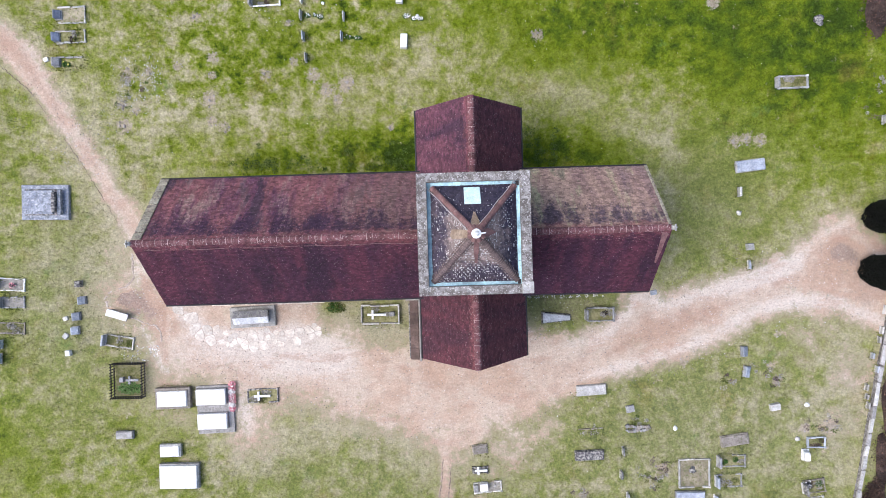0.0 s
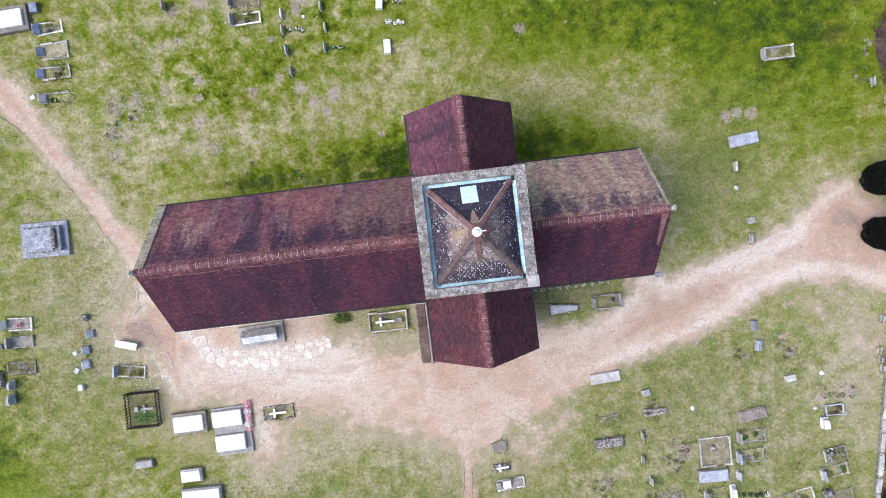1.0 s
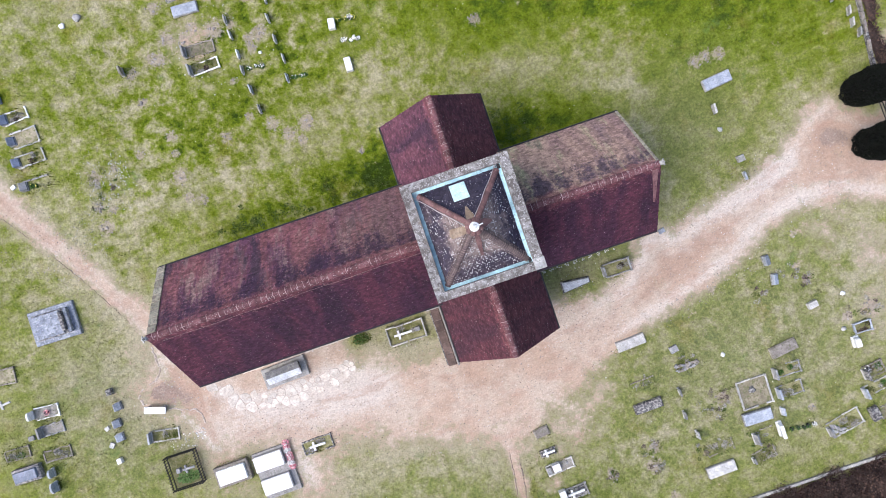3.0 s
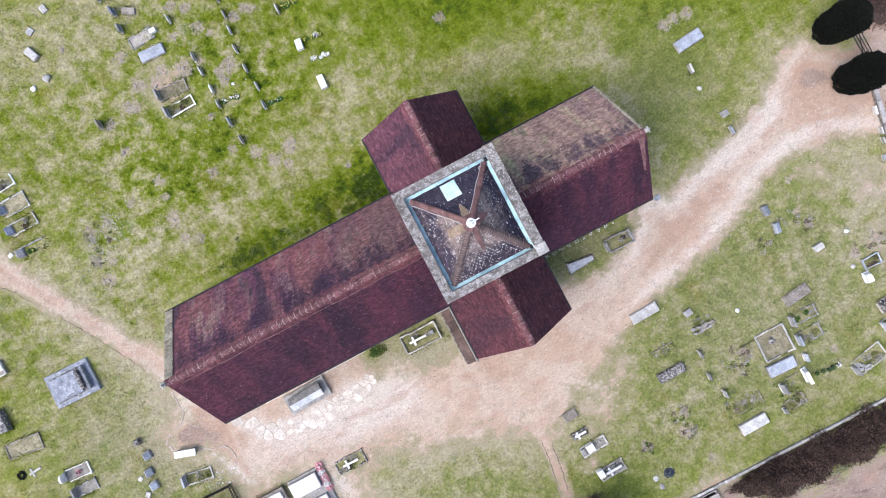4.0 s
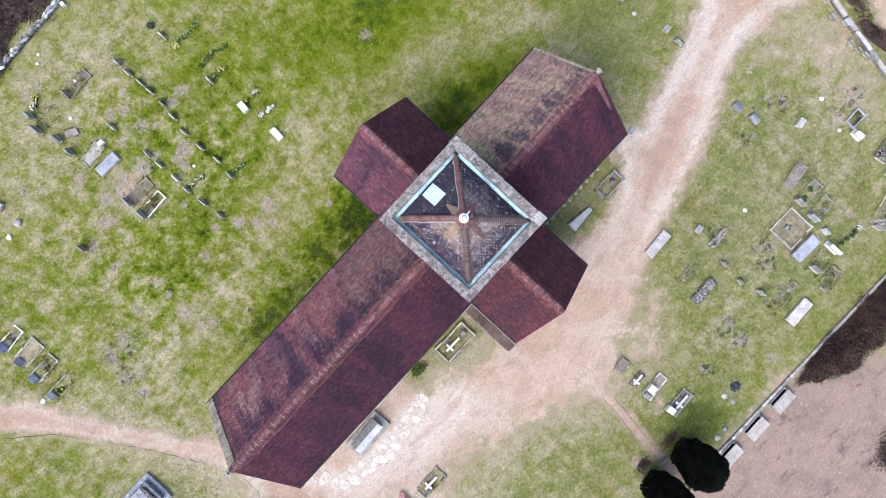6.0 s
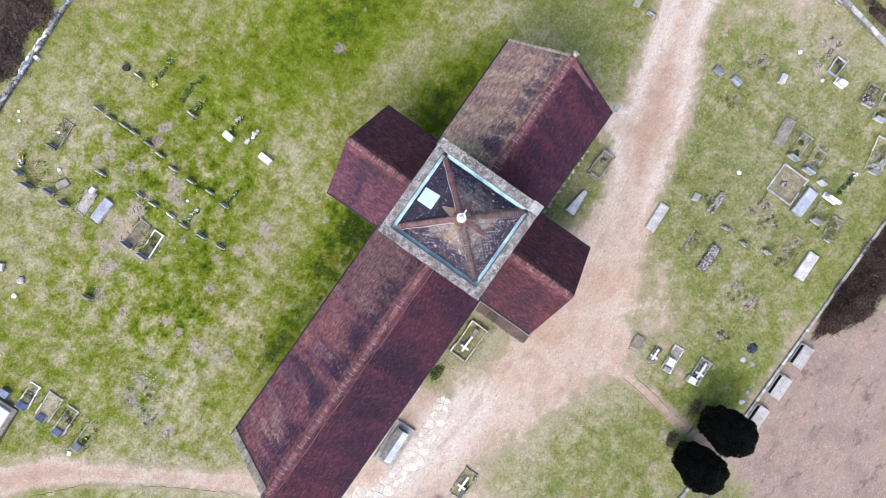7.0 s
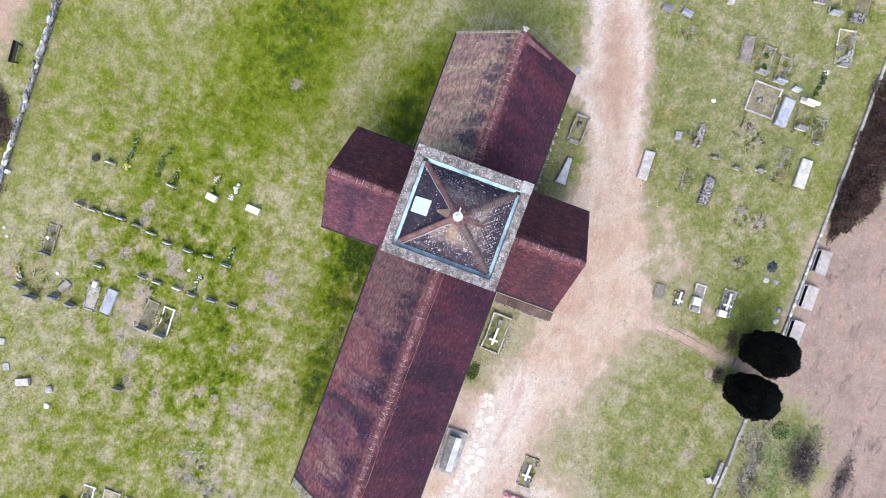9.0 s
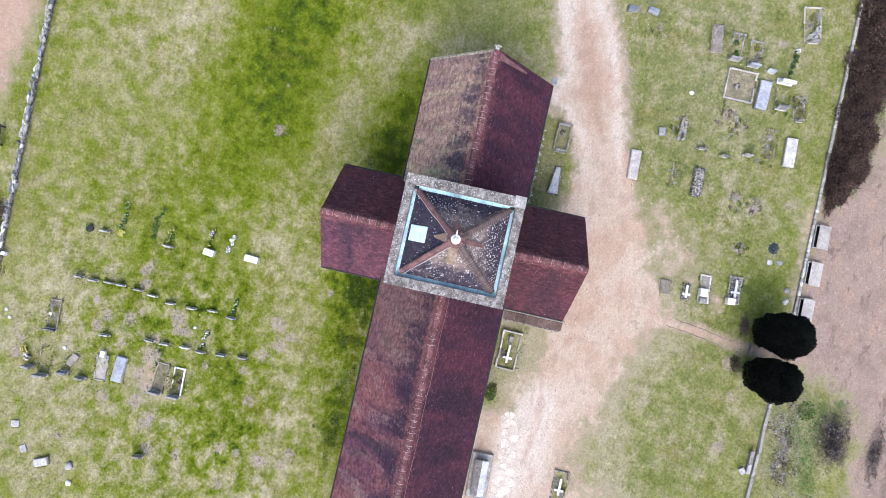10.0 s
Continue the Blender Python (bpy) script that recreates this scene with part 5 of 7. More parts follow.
def ground_mesh(name, xs, ys, z, keep=None):
    gx, gy = np.meshgrid(xs, ys, indexing="ij")
    w, g = wear_at(gx, gy), lush_shade_at(gx, gy)
    n = len(ys)
    cells = [(i * n + j, (i + 1) * n + j, (i + 1) * n + j + 1, i * n + j + 1) for i in range(len(xs) - 1) for j in range(n - 1)
             if keep is None or keep(w[i:i + 2, j:j + 2].mean(), gx[i, j], gy[i, j])]
    relief = 0.035 * np.sin(gx * 0.9 + 1.3 * np.sin(gy * 0.6)) * np.sin(gy * 1.1 + np.sin(gx * 0.5)) * (1 - w) * (np.hypot(gx, gy) < 60)
    co = np.stack([gx, gy, z + relief], -1).reshape(-1, 3)
    used = np.unique(np.array(cells))
    index = np.full(len(co), -1)
    index[used] = np.arange(len(used))
    me = bpy.data.meshes.new(name)
    me.from_pydata(co[used].tolist(), [], index[np.array(cells)].tolist())
    s = scab_at(gx, gy)
    for key, val in (("wear", w), ("lush_shade", g), ("scab", s), ("pale", pale_at(gx, gy)), ("uneven", uneven_at(gx, gy)), ("dull", dull_at(gx, gy))):
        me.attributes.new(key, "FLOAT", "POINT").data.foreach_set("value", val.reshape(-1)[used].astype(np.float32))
    me.polygons.foreach_set("use_smooth", [True] * len(me.polygons))
    me.materials.append(M_GROUND)
    return new(name, me)


far = [-2500, -900, -350, -160, -90, -60, -46, -40]
XS = np.array(far + list(np.arange(-36, 36.01, 0.2)) + [-v for v in far[::-1]])
YS = np.array(far + list(np.arange(-36, 36.01, 0.2)) + [-v for v in far[::-1]])
tagged(ground_mesh("ground", XS, YS, 0.0), "patchy green and straw-coloured churchyard turf", "ground", kind="structure")
fine_x, fine_y = np.arange(-30, 28, 0.25), np.arange(-30, 17, 0.25)
tagged(ground_mesh("path", fine_x, fine_y, 0.006, lambda w, x, y: w > 0.8 and y > -20), "pale pink trodden earth path round the church", "path", kind="structure")
tagged(ground_mesh("road", np.arange(-20, 40, 0.4), np.arange(-44, -20.6, 0.4), 0.006, lambda w, x, y: w > 0.8), "pinkish bare earth track outside the churchyard wall", "road", kind="structure")


def tufts(count, seed):
    """Blades of grass in small tufts, thinning out towards the paths."""
    rnd = np.random.RandomState(seed)
    px, py = rnd.uniform(-31, 27, count), rnd.uniform(-27, 28, count)
    keep = (wear_at(px, py) < rnd.uniform(0.05, 0.45, count)) & ~((abs(py) < 3.1) & (px > -16) & (px < 9.4)) & ~((abs(px - 0.15) < 2.6) & (abs(py) < 6.5))
    px, py = px[keep], py[keep]
    n = len(px)
    blades = 3
    x, y = np.repeat(px, blades) + rnd.normal(0, 0.045, n * blades), np.repeat(py, blades) + rnd.normal(0, 0.045, n * blades)
    a, lean, h, w = rnd.uniform(0, 6.283, n * blades), rnd.uniform(0.03, 0.12, n * blades), rnd.uniform(0.04, 0.13, n * blades), rnd.uniform(0.008, 0.022, n * blades)
    ca, sa = np.cos(a), np.sin(a)
    co = np.stack([np.stack([x - sa * w, y + ca * w, np.zeros_like(x)], -1), np.stack([x + sa * w, y - ca * w, np.zeros_like(x)], -1),
                   np.stack([x + ca * lean, y + sa * lean, h], -1)], 1).reshape(-1, 3)
    me = bpy.data.meshes.new("grass")
    k = len(x)
    me.from_pydata(co.tolist(), [], np.arange(3 * k).reshape(-1, 3).tolist())
    for key, val in (("lush_shade", lush_shade_at(x, y)), ("uneven", uneven_at(x, y)), ("dull", dull_at(x, y))):
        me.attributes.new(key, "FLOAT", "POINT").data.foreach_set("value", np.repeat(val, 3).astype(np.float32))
    me.materials.append(M_BLADES)
    return tagged(new("grass", me), "short tufts of green and straw-coloured churchyard grass", "grass", kind="stuff")


def edge_tufts(seed):
    """Longer grass that the mower leaves round the stones."""
    rnd = random.Random(seed)
    vs, fs, at = [], [], []
    for gx, gy, l, w, turn in EDGES_OF_GRAVES:
        m4 = pose(gx, gy, 0, 0, 0, turn)
        for _ in range(int(85 * (l + w))):
            if rnd.random() < l / (l + w):
                p = Vector((rnd.uniform(-l / 2, l / 2), rnd.choice((-1, 1)) * (w / 2 + rnd.gauss(0.01, 0.09)), 0))
            else:
                p = Vector((rnd.choice((-1, 1)) * (l / 2 + rnd.gauss(0.01, 0.09)), rnd.uniform(-w / 2, w / 2), 0))
            p = m4 @ p
            a, h, k, wd = rnd.uniform(0, 6.283), rnd.uniform(0.08, 0.24), rnd.uniform(0.03, 0.14), rnd.uniform(0.012, 0.026)
            n0 = len(vs)
            vs += [(p.x - math.sin(a) * wd, p.y + math.cos(a) * wd, 0), (p.x + math.sin(a) * wd, p.y - math.cos(a) * wd, 0), (p.x + math.cos(a) * k, p.y + math.sin(a) * k, h)]
            fs.append((n0, n0 + 1, n0 + 2))
    for gx, gy, l, w, turn, z in BEDS:
        m4 = pose(gx, gy, 0, 0, 0, turn)
        for _ in range(int(130 * l * w)):
            p = m4 @ Vector((rnd.uniform(-l / 2, l / 2), rnd.uniform(-w / 2, w / 2), 0))
            a, h, k, wd = rnd.uniform(0, 6.283), z + rnd.uniform(0.05, 0.14), rnd.uniform(0.03, 0.12), rnd.uniform(0.012, 0.024)
            n0 = len(vs)
            vs += [(p.x - math.sin(a) * wd, p.y + math.cos(a) * wd, z - 0.03), (p.x + math.sin(a) * wd, p.y - math.cos(a) * wd, z - 0.03), (p.x + math.cos(a) * k, p.y + math.sin(a) * k, h)]
            fs.append((n0, n0 + 1, n0 + 2))
    vs, fs = np.array(vs), np.array(fs)
    fs = fs[wear_at(vs[fs[:, 0], 0], vs[fs[:, 0], 1]) < 0.5]
    me = bpy.data.meshes.new("grass")
    me.from_pydata(vs.tolist(), [], fs.tolist())
    # the 0.9 darkens the blades, painting in shade round the stones
    me.attributes.new("lush_shade", "FLOAT", "POINT").data.foreach_set("value", (lush_shade_at(vs[:, 0], vs[:, 1]) + 0.9).astype(np.float32))
    me.attributes.new("uneven", "FLOAT", "POINT").data.foreach_set("value", uneven_at(vs[:, 0], vs[:, 1]).astype(np.float32))
    me.attributes.new("dull", "FLOAT", "POINT").data.foreach_set("value", dull_at(vs[:, 0], vs[:, 1]).astype(np.float32))
    me.materials.append(M_BLADES)
    return tagged(new("grass", me), "longer uncut grass round the gravestones", "grass", kind="stuff")


tufts(110000, 3)
edge_tufts(4)


# ---- the church ----
EAVE, RIDGE = 4.98, 8.71
HALF = 3.27
NAVE_W, CHANCEL_E = -16.04, 9.43
TW = 2.42                         # half the tower's width, east to west
TN = 2.62                         # half of it, north to south
TR_EAVE, TR_RIDGE, TR_X, TR_HALF, TR_Y = 4.8, 8.35, 0.15, 2.74, 6.55
church = thing("church", 0, 0, 0, 0, "old stone cruciform church with plum tile roofs and crossing tower", "church")


def gable_block(name, x0, x1, half, eave, ridge, across=False, cx=0.0):
    """Stone walls under a gable roof, solid, set in from the eaves."""
    h, drop = half - 0.28, (ridge - eave) / half * 0.28
    prof = [(-h, -0.3), (h, -0.3), (h, eave - 0.05), (0, ridge - 0.3 - 0.05), (-h, eave - 0.05)]
    bm = bmesh.new()
    ends = []
    for x in (x0, x1):
        ends.append([bm.verts.new((cx + p, x, z) if across else (x, p, z)) for p, z in prof])
    bm.faces.new(ends[0])
    bm.faces.new(ends[1][::-1])
    for i in range(5):
        j = (i + 1) % 5
        bm.faces.new((ends[0][i], ends[1][i], ends[1][j], ends[0][j]))
    bmesh.ops.recalc_face_normals(bm, faces=bm.faces)
    return part(name, bm, M_RUBBLE, church)


gable_block("nave_wall", NAVE_W + 0.15, -1.5, HALF, EAVE, RIDGE)
gable_block("chancel_wall", 1.5, CHANCEL_E - 0.15, HALF, EAVE, RIDGE)
gable_block("transept_wall", 1.5, TR_Y - 0.15, TR_HALF, TR_EAVE, TR_RIDGE, True, TR_X)
gable_block("transept_wall", -TR_Y + 0.15, -1.5, TR_HALF, TR_EAVE, TR_RIDGE, True, TR_X)


def tiled(name, a, u, v, length, rise, material, parent, gauge=0.115, width=0.18, clip=None, seed=1, label="", lift=0.026, rag=0.0):
    """A slope of plain tiles from the eave corner a, along u, and up the slope v, each tile a small tilted piece."""
    rnd = random.Random(seed)
    a, u, v = Vector(a), Vector(u).normalized(), Vector(v).normalized()
    nrm = u.cross(v)
    if nrm.z < 0:
        nrm = -nrm
    vs, fs = [], []
    base = [a, a + u * length, a + u * length + v * rise, a + v * rise]
    if clip is None:
        vs += [tuple(p - nrm * 0.05) for p in base] + [tuple(p - nrm * 0.004) for p in base]
        fs += [(3, 2, 1, 0), (4, 5, 6, 7), (0, 1, 5, 4), (1, 2, 6, 5), (2, 3, 7, 6), (3, 0, 4, 7)]
    rows = int(rise / gauge)
    for r in range(rows):
        y0, y1 = r * gauge, min((r + 1.12) * gauge, rise)
        x = -width / 2 if r % 2 else 0.0
        while x < length:
            x0, x1 = max(x + 0.004, 0), min(x + width - 0.004, length)
            x += width
            if x1 - x0 < 0.04:
                continue
            if clip and not clip((x0 + x1) / 2, (y0 + y1) / 2):
                continue
            if x0 == 0 or x0 < 0.01:
                x0 = -rnd.uniform(0.0, 0.022)
            if x1 > length - 0.01:
                x1 = length + rnd.uniform(0.0, 0.022)
            j = rnd.uniform(-0.006, 0.006)
            up = lift + rnd.uniform(-0.006, 0.008)
            out_ = rnd.uniform(-rag, rag) if rag else 0
            k = len(vs)
            lo, hi = a + v * (y0 + j), a + v * y1
            for p in (lo + u * x0 + nrm * up, lo + u * x1 + nrm * (up + out_), hi + u * x1 + nrm * 0.004, hi + u * x0 + nrm * 0.004, lo + u * x0 - nrm * 0.002, lo + u * x1 - nrm * 0.002):
                vs.append(tuple(p))
            fs += [(k, k + 1, k + 2, k + 3), (k + 4, k + 5, k + 1, k), (k + 4, k, k + 3), (k + 1, k + 5, k + 2)]
    me = bpy.data.meshes.new(name)
    me.from_pydata(vs, [], fs)
    ob = part(name, me, material, parent, label)
    bm = bmesh.new()
    bm.from_mesh(me)
    bmesh.ops.recalc_face_normals(bm, faces=bm.faces)
    bm.to_mesh(me)
    bm.free()
    return ob


def gable_roof(x0, x1, half, eave, ridge, mats, across=False, cx=0.0, seed=1):
    rise = math.hypot(half, ridge - eave)
    made = []
    for s, mat in zip((1, -1), mats):
        if across:
            made.append(tiled("roof_slope", (cx + s * half, x0, eave), (0, 1, 0), (-s * half, 0, ridge - eave), x1 - x0, rise, mat, church, seed=seed + s))
        else:
            made.append(tiled("roof_slope", (x0, s * half, eave), (1, 0, 0), (0, -s * half, ridge - eave), x1 - x0, rise, mat, church, seed=seed + s))
    return made


nave_roof = gable_roof(NAVE_W, -TW + 0.25, HALF, EAVE, RIDGE, (M_TILE_N, M_TILE_S), seed=10)
chancel_roof = gable_roof(TW - 0.25, CHANCEL_E, HALF, EAVE, RIDGE, (M_TILE_CN, M_TILE_S), seed=20)
north_roof = gable_roof(TN - 0.25, TR_Y, TR_HALF, TR_EAVE, TR_RIDGE, (M_TILE_E, M_TILE_W), True, TR_X, 30)
south_roof = gable_roof(-TR_Y, -TN + 0.25, TR_HALF, TR_EAVE, TR_RIDGE, (M_TILE_E, M_TILE_SW), True, TR_X, 40)


def half_round(length, r, sides=7, flare=1.12, thick=0.03):
    """A half-round tile along x, a little wider at one end."""
    bm = bmesh.new()
    rings = []
    for x, k in ((0, 1.0), (length, flare)):
        for rr in (r * k, r * k - thick):
            rings.append([bm.verts.new((x, rr * math.cos(a), rr * math.sin(a) * 0.8)) for a in np.linspace(-0.25, math.pi + 0.25, sides)])
    o0, i0, o1, i1 = rings
    for i in range(sides - 1):
        bm.faces.new((o0[i], o0[i + 1], o1[i + 1], o1[i]))
        bm.faces.new((o1[i], o1[i + 1], i1[i + 1], i1[i]))
        bm.faces.new((i0[i], i0[i + 1], o0[i + 1], o0[i]))
    bmesh.ops.recalc_face_normals(bm, faces=bm.faces)
    return mesh_of(bm, "ridge_tile")


def along(mesh, name, a, b, step, material, parent, jitter=0.006, seed=0, lost=0.0):
    """Tiles of one mesh laid end to end from a to b."""
    rnd = random.Random(seed)
    a, b = Vector(a), Vector(b)
    q = (b - a).to_track_quat("X", "Z").to_matrix().to_4x4()
    for i in range(int((b - a).length / step)):
        if rnd.random() < lost:
            continue
        p = a + (b - a).normalized() * i * step
        ob = part(name, mesh, material, parent)
        ob.matrix_basis = Matrix.Translation(p + Vector((rnd.uniform(-jitter, jitter), rnd.uniform(-jitter, jitter), rnd.uniform(-jitter, jitter)))) @ q


RT = half_round(0.305, 0.16, 7, 1.06)
MJ = half_round(0.024, 0.174, 7, 1.0)
MJ.materials.append(M_MORTAR)
RT.materials.append(M_RIDGE)
along(RT, "ridge_tile", (NAVE_W, 0, RIDGE - 0.02), (-TW, 0, RIDGE - 0.02), 0.3, M_RIDGE, nave_roof[0], seed=1)
along(MJ, "mortar_joint", (NAVE_W, 0, RIDGE - 0.02), (-TW, 0, RIDGE - 0.02), 0.3, M_MORTAR, nave_roof[0], seed=1, lost=0.4)
along(RT, "ridge_tile", (TW, 0, RIDGE - 0.02), (CHANCEL_E, 0, RIDGE - 0.02), 0.3, M_RIDGE, chancel_roof[0], seed=2)
along(MJ, "mortar_joint", (TW, 0, RIDGE - 0.02), (CHANCEL_E, 0, RIDGE - 0.02), 0.3, M_MORTAR, chancel_roof[0], seed=2, lost=0.4)
along(RT, "ridge_tile", (TR_X, TN, TR_RIDGE - 0.02), (TR_X, TR_Y, TR_RIDGE - 0.02), 0.3, M_RIDGE, north_roof[0], seed=3)
along(MJ, "mortar_joint", (TR_X, TN, TR_RIDGE - 0.02), (TR_X, TR_Y, TR_RIDGE - 0.02), 0.3, M_MORTAR, north_roof[0], seed=3, lost=0.4)
along(RT, "ridge_tile", (TR_X, -TN, TR_RIDGE - 0.02), (TR_X, -TR_Y, TR_RIDGE - 0.02), 0.3, M_RIDGE, south_roof[0], seed=4)
along(MJ, "mortar_joint", (TR_X, -TN, TR_RIDGE - 0.02), (TR_X, -TR_Y, TR_RIDGE - 0.02), 0.3, M_MORTAR, south_roof[0], seed=4, lost=0.4)


def verge(x, y0, z0, y1, z1, w, material, label, parent, across=False):
    """A coping of stones laid up the edge of a gable, from eave to ridge."""
    n = 9
    for i in range(n):
        a, b = i / n, (i + 1) / n - 0.012
        p, q = Vector((x, y0 + (y1 - y0) * a, z0 + (z1 - z0) * a)), Vector((x, y0 + (y1 - y0) * b, z0 + (z1 - z0) * b))
        if across:
            p, q = Vector((p.y, p.x, p.z)), Vector((q.y, q.x, q.z))
        mid = (p + q) / 2
        d = (q - p)
        side = Vector((1, 0, 0)) if not across else Vector((0, 1, 0))
        up = side.cross(d).normalized()
        if up.z < 0:
            up = -up
        m = Matrix((side, d.normalized(), up)).transposed().to_4x4()
        bm = bmesh.new()
        box(bm, (0, 0, 0.0), (w, d.length, 0.1), 0.012)
        bmesh.ops.transform(bm, matrix=Matrix.Translation(mid + up * 0.03) @ m, verts=bm.verts)
        part("verge_stone", bm, material, parent, label)


verge(NAVE_W + 0.22, HALF, EAVE, 0.1, RIDGE - 0.12, 0.46, M_VERGE, "lichened coping stone", nave_roof[0])
verge(CHANCEL_E - 0.07, HALF, EAVE, 0.1, RIDGE - 0.12, 0.13, M_VERGE, "lichened coping stone", chancel_roof[0])


def gutter(a, b, r=0.06):
    bm = bmesh.new()
    rod(bm, a, b, r, 8)
    part("gutter", bm, M_GUTTER, church)


for x0, x1 in ((NAVE_W, -TW), (TW, CHANCEL_E)):
    for s in (1, -1):
        gutter((x0, s * (HALF + 0.05), EAVE - 0.06), (x1, s * (HALF + 0.05), EAVE - 0.06))
for y0, y1 in ((TN, TR_Y), (-TN, -TR_Y)):
    for s in (1, -1):
        gutter((TR_X + s * (TR_HALF + 0.05), y0, TR_EAVE - 0.06), (TR_X + s * (TR_HALF + 0.05), y1, TR_EAVE - 0.06))

for x in (NAVE_W - 0.02, CHANCEL_E + 0.02):
    bm = bmesh.new()
    box(bm, (x, 0, RIDGE + 0.08), (0.2, 0.22, 0.24), 0.03, taper=0.75)
    box(bm, (x, 0, RIDGE + 0.3), (0.07, 0.08, 0.36), 0.012)
    box(bm, (x, 0.1, RIDGE + 0.34), (0.068, 0.13, 0.08), 0.01)
    box(bm, (x, -0.1, RIDGE + 0.34), (0.068, 0.13, 0.08), 0.01)
    part("gable_cross", bm, M_PALE, church, "small pale stone cross")

# the tower
TOP = 11.5
tower_bm = bmesh.new()
for sx_, sy_, lx, ly in ((-1, 0, 0.42, 2 * TN), (1, 0, 0.42, 2 * TN), (0, 1, 2 * TW - 0.84, 0.36), (0, -1, 2 * TW - 0.84, 0.36)):
    box(tower_bm, (sx_ * (TW - 0.21 - 0.03), sy_ * (TN - 0.18 - 0.03), (TOP - 0.1) / 2), (lx - (0.06 if sx_ else 0), ly - (0.06 if sx_ else 0), TOP - 0.1))
tower = part("tower_wall", tower_bm, M_RUBBLE, church)
rndp = random.Random(5)
for s in (-1, 1):
    y = -TN
    while y < TN - 0.05:
        l = min(rndp.uniform(0.6, 1.0), TN - y)
        if TN - y - l < 0.3:
            l = TN - y
        part("coping_stone", block((s * (TW - 0.2), y + l / 2, TOP - 0.06 + rndp.uniform(-0.01, 0.01)), (0.43, l - 0.004, 0.16), 0.008), M_PARAPET, tower)
        y += l
    x = -TW + 0.42
    while x < TW - 0.43:
        l = min(rndp.uniform(0.6, 1.0), TW - 0.42 - x)
        if TW - 0.42 - x - l < 0.3:
            l = TW - 0.42 - x
        part("coping_stone", block((x + l / 2, s * (TN - 0.19), TOP - 0.064 + rndp.uniform(-0.01, 0.01)), (l - 0.004, 0.38, 0.16), 0.008), M_PARAPET, tower)
        x += l
part("coping_stone", block((TW - 0.2, -TN + 0.25, TOP + 0.05), (0.5, 0.5, 0.12), 0.02), M_PALE, tower, "paler raised corner stone")
# gutters of green copper behind the parapet, with rolled lips and soldered joints
GX, GY, GZ = TW - 0.41, TN - 0.37, TOP - 0.34


def copper_gutter(x, y, length, turn):
    g = part("parapet_gutter", block((0, 0, 0), (length, 0.21, 0.05), 0.01), M_COPPER, tower, "green copper gutter")
    g.matrix_basis = pose(x, y, GZ, 0, 0, turn)
    for s in (-1, 1):
        bm = bmesh.new()
        rod(bm, (-length / 2, s * 0.095, 0.035), (length / 2, s * 0.095, 0.035), 0.022, 8)
        part("lip", bm, M_COPPER, g)
    for i in range(1, 4):
        part("joint", block((-length / 2 + length * i / 4 + 0.1 * math.sin(i * 3.0 + turn), 0, 0.03), (0.05, 0.16, 0.02), 0.006), M_COPPER, g)


for s in (-1, 1):
    copper_gutter(s * (GX - 0.105), 0, 2 * GY, 90)
    copper_gutter(0, s * (GY - 0.105), 2 * GX - 0.42, 0)
# solid black blocks paint in the dark of the outlet holes
for x, y in ((GX - 0.13, GY - 0.13), (GX - 0.13, -GY + 0.13)):
    part("outlet", block((x, y, GZ + 0.035), (0.2, 0.2, 0.03), 0.01), M_GUTTER, tower, "dark gutter outlet")
# low pyramid roof
BX, BY, BZ, APEX = GX - 0.19, GY - 0.19, GZ + 0.02, GZ + 1.9
cone = bmesh.new()
cv = [cone.verts.new(p) for p in ((-BX, -BY, BZ), (BX, -BY, BZ), (BX, BY, BZ), (-BX, BY, BZ))]
top = cone.verts.new((0, 0, APEX))
for i in range(4):
    cone.faces.new((cv[i], cv[(i + 1) % 4], top))
cone.faces.new(cv[::-1])
spire = part("tower_roof_core", cone, M_SLATE, church)
for k, (hx, hy) in enumerate(((BX, BY), (BY, BX), (BX, BY), (BY, BX))):
    run = math.hypot(hy, APEX - BZ)
    ang = radians(90 * k)
    rot = Matrix.Rotation(ang, 3, "Z")
    tiled("tower_roof_slope", rot @ Vector((-hx, -hy, BZ + 0.01)), rot @ Vector((1, 0, 0)), rot @ Vector((0, hy, APEX - BZ)), 2 * hx, run, M_SLATE_CLEAN if k == 2 else M_SLATE, spire, 0.13, 0.17,
          lambda x, y, hx=hx, run=run: abs(x - hx) < hx * (1 - y / run) - 0.03, seed=50 + k, lift=0.03)
HT, HD = half_round(0.2, 0.105, 7, 1.25), half_round(0.15, 0.10, 7, 1.5, 0.02)
HR = half_round(0.02, 0.23, 9, 1.0, 0.02)
HR.materials.append(M_HIPLIP)
HT.materials.append(M_HIPRED)
HD.materials.append(M_HIPDARK)
for x, y, me, mat, step in ((-BX, BY, HT, M_HIPRED, 0.17), (BX, BY, HT, M_HIPRED, 0.17), (-BX, -BY, HD, M_HIPDARK, 0.115), (BX, -BY, HD, M_HIPDARK, 0.115)):
    sink = 0.02 if y > 0 else 0.115
    along(me, "hip_tile", (x * 0.05, y * 0.05, APEX - sink), (x * 0.98, y * 0.98, BZ + 0.09 - sink), step, mat, spire, seed=int(x * 10 + y))
for x in (-BX, BX):
    along(HR, "hip_lip", (x * 0.1, -BY * 0.1, APEX - 0.185 - 0.05 * (APEX - BZ)), (x * 0.98, -BY * 0.98, BZ - 0.09), 0.115, M_HIPLIP, spire, seed=3)
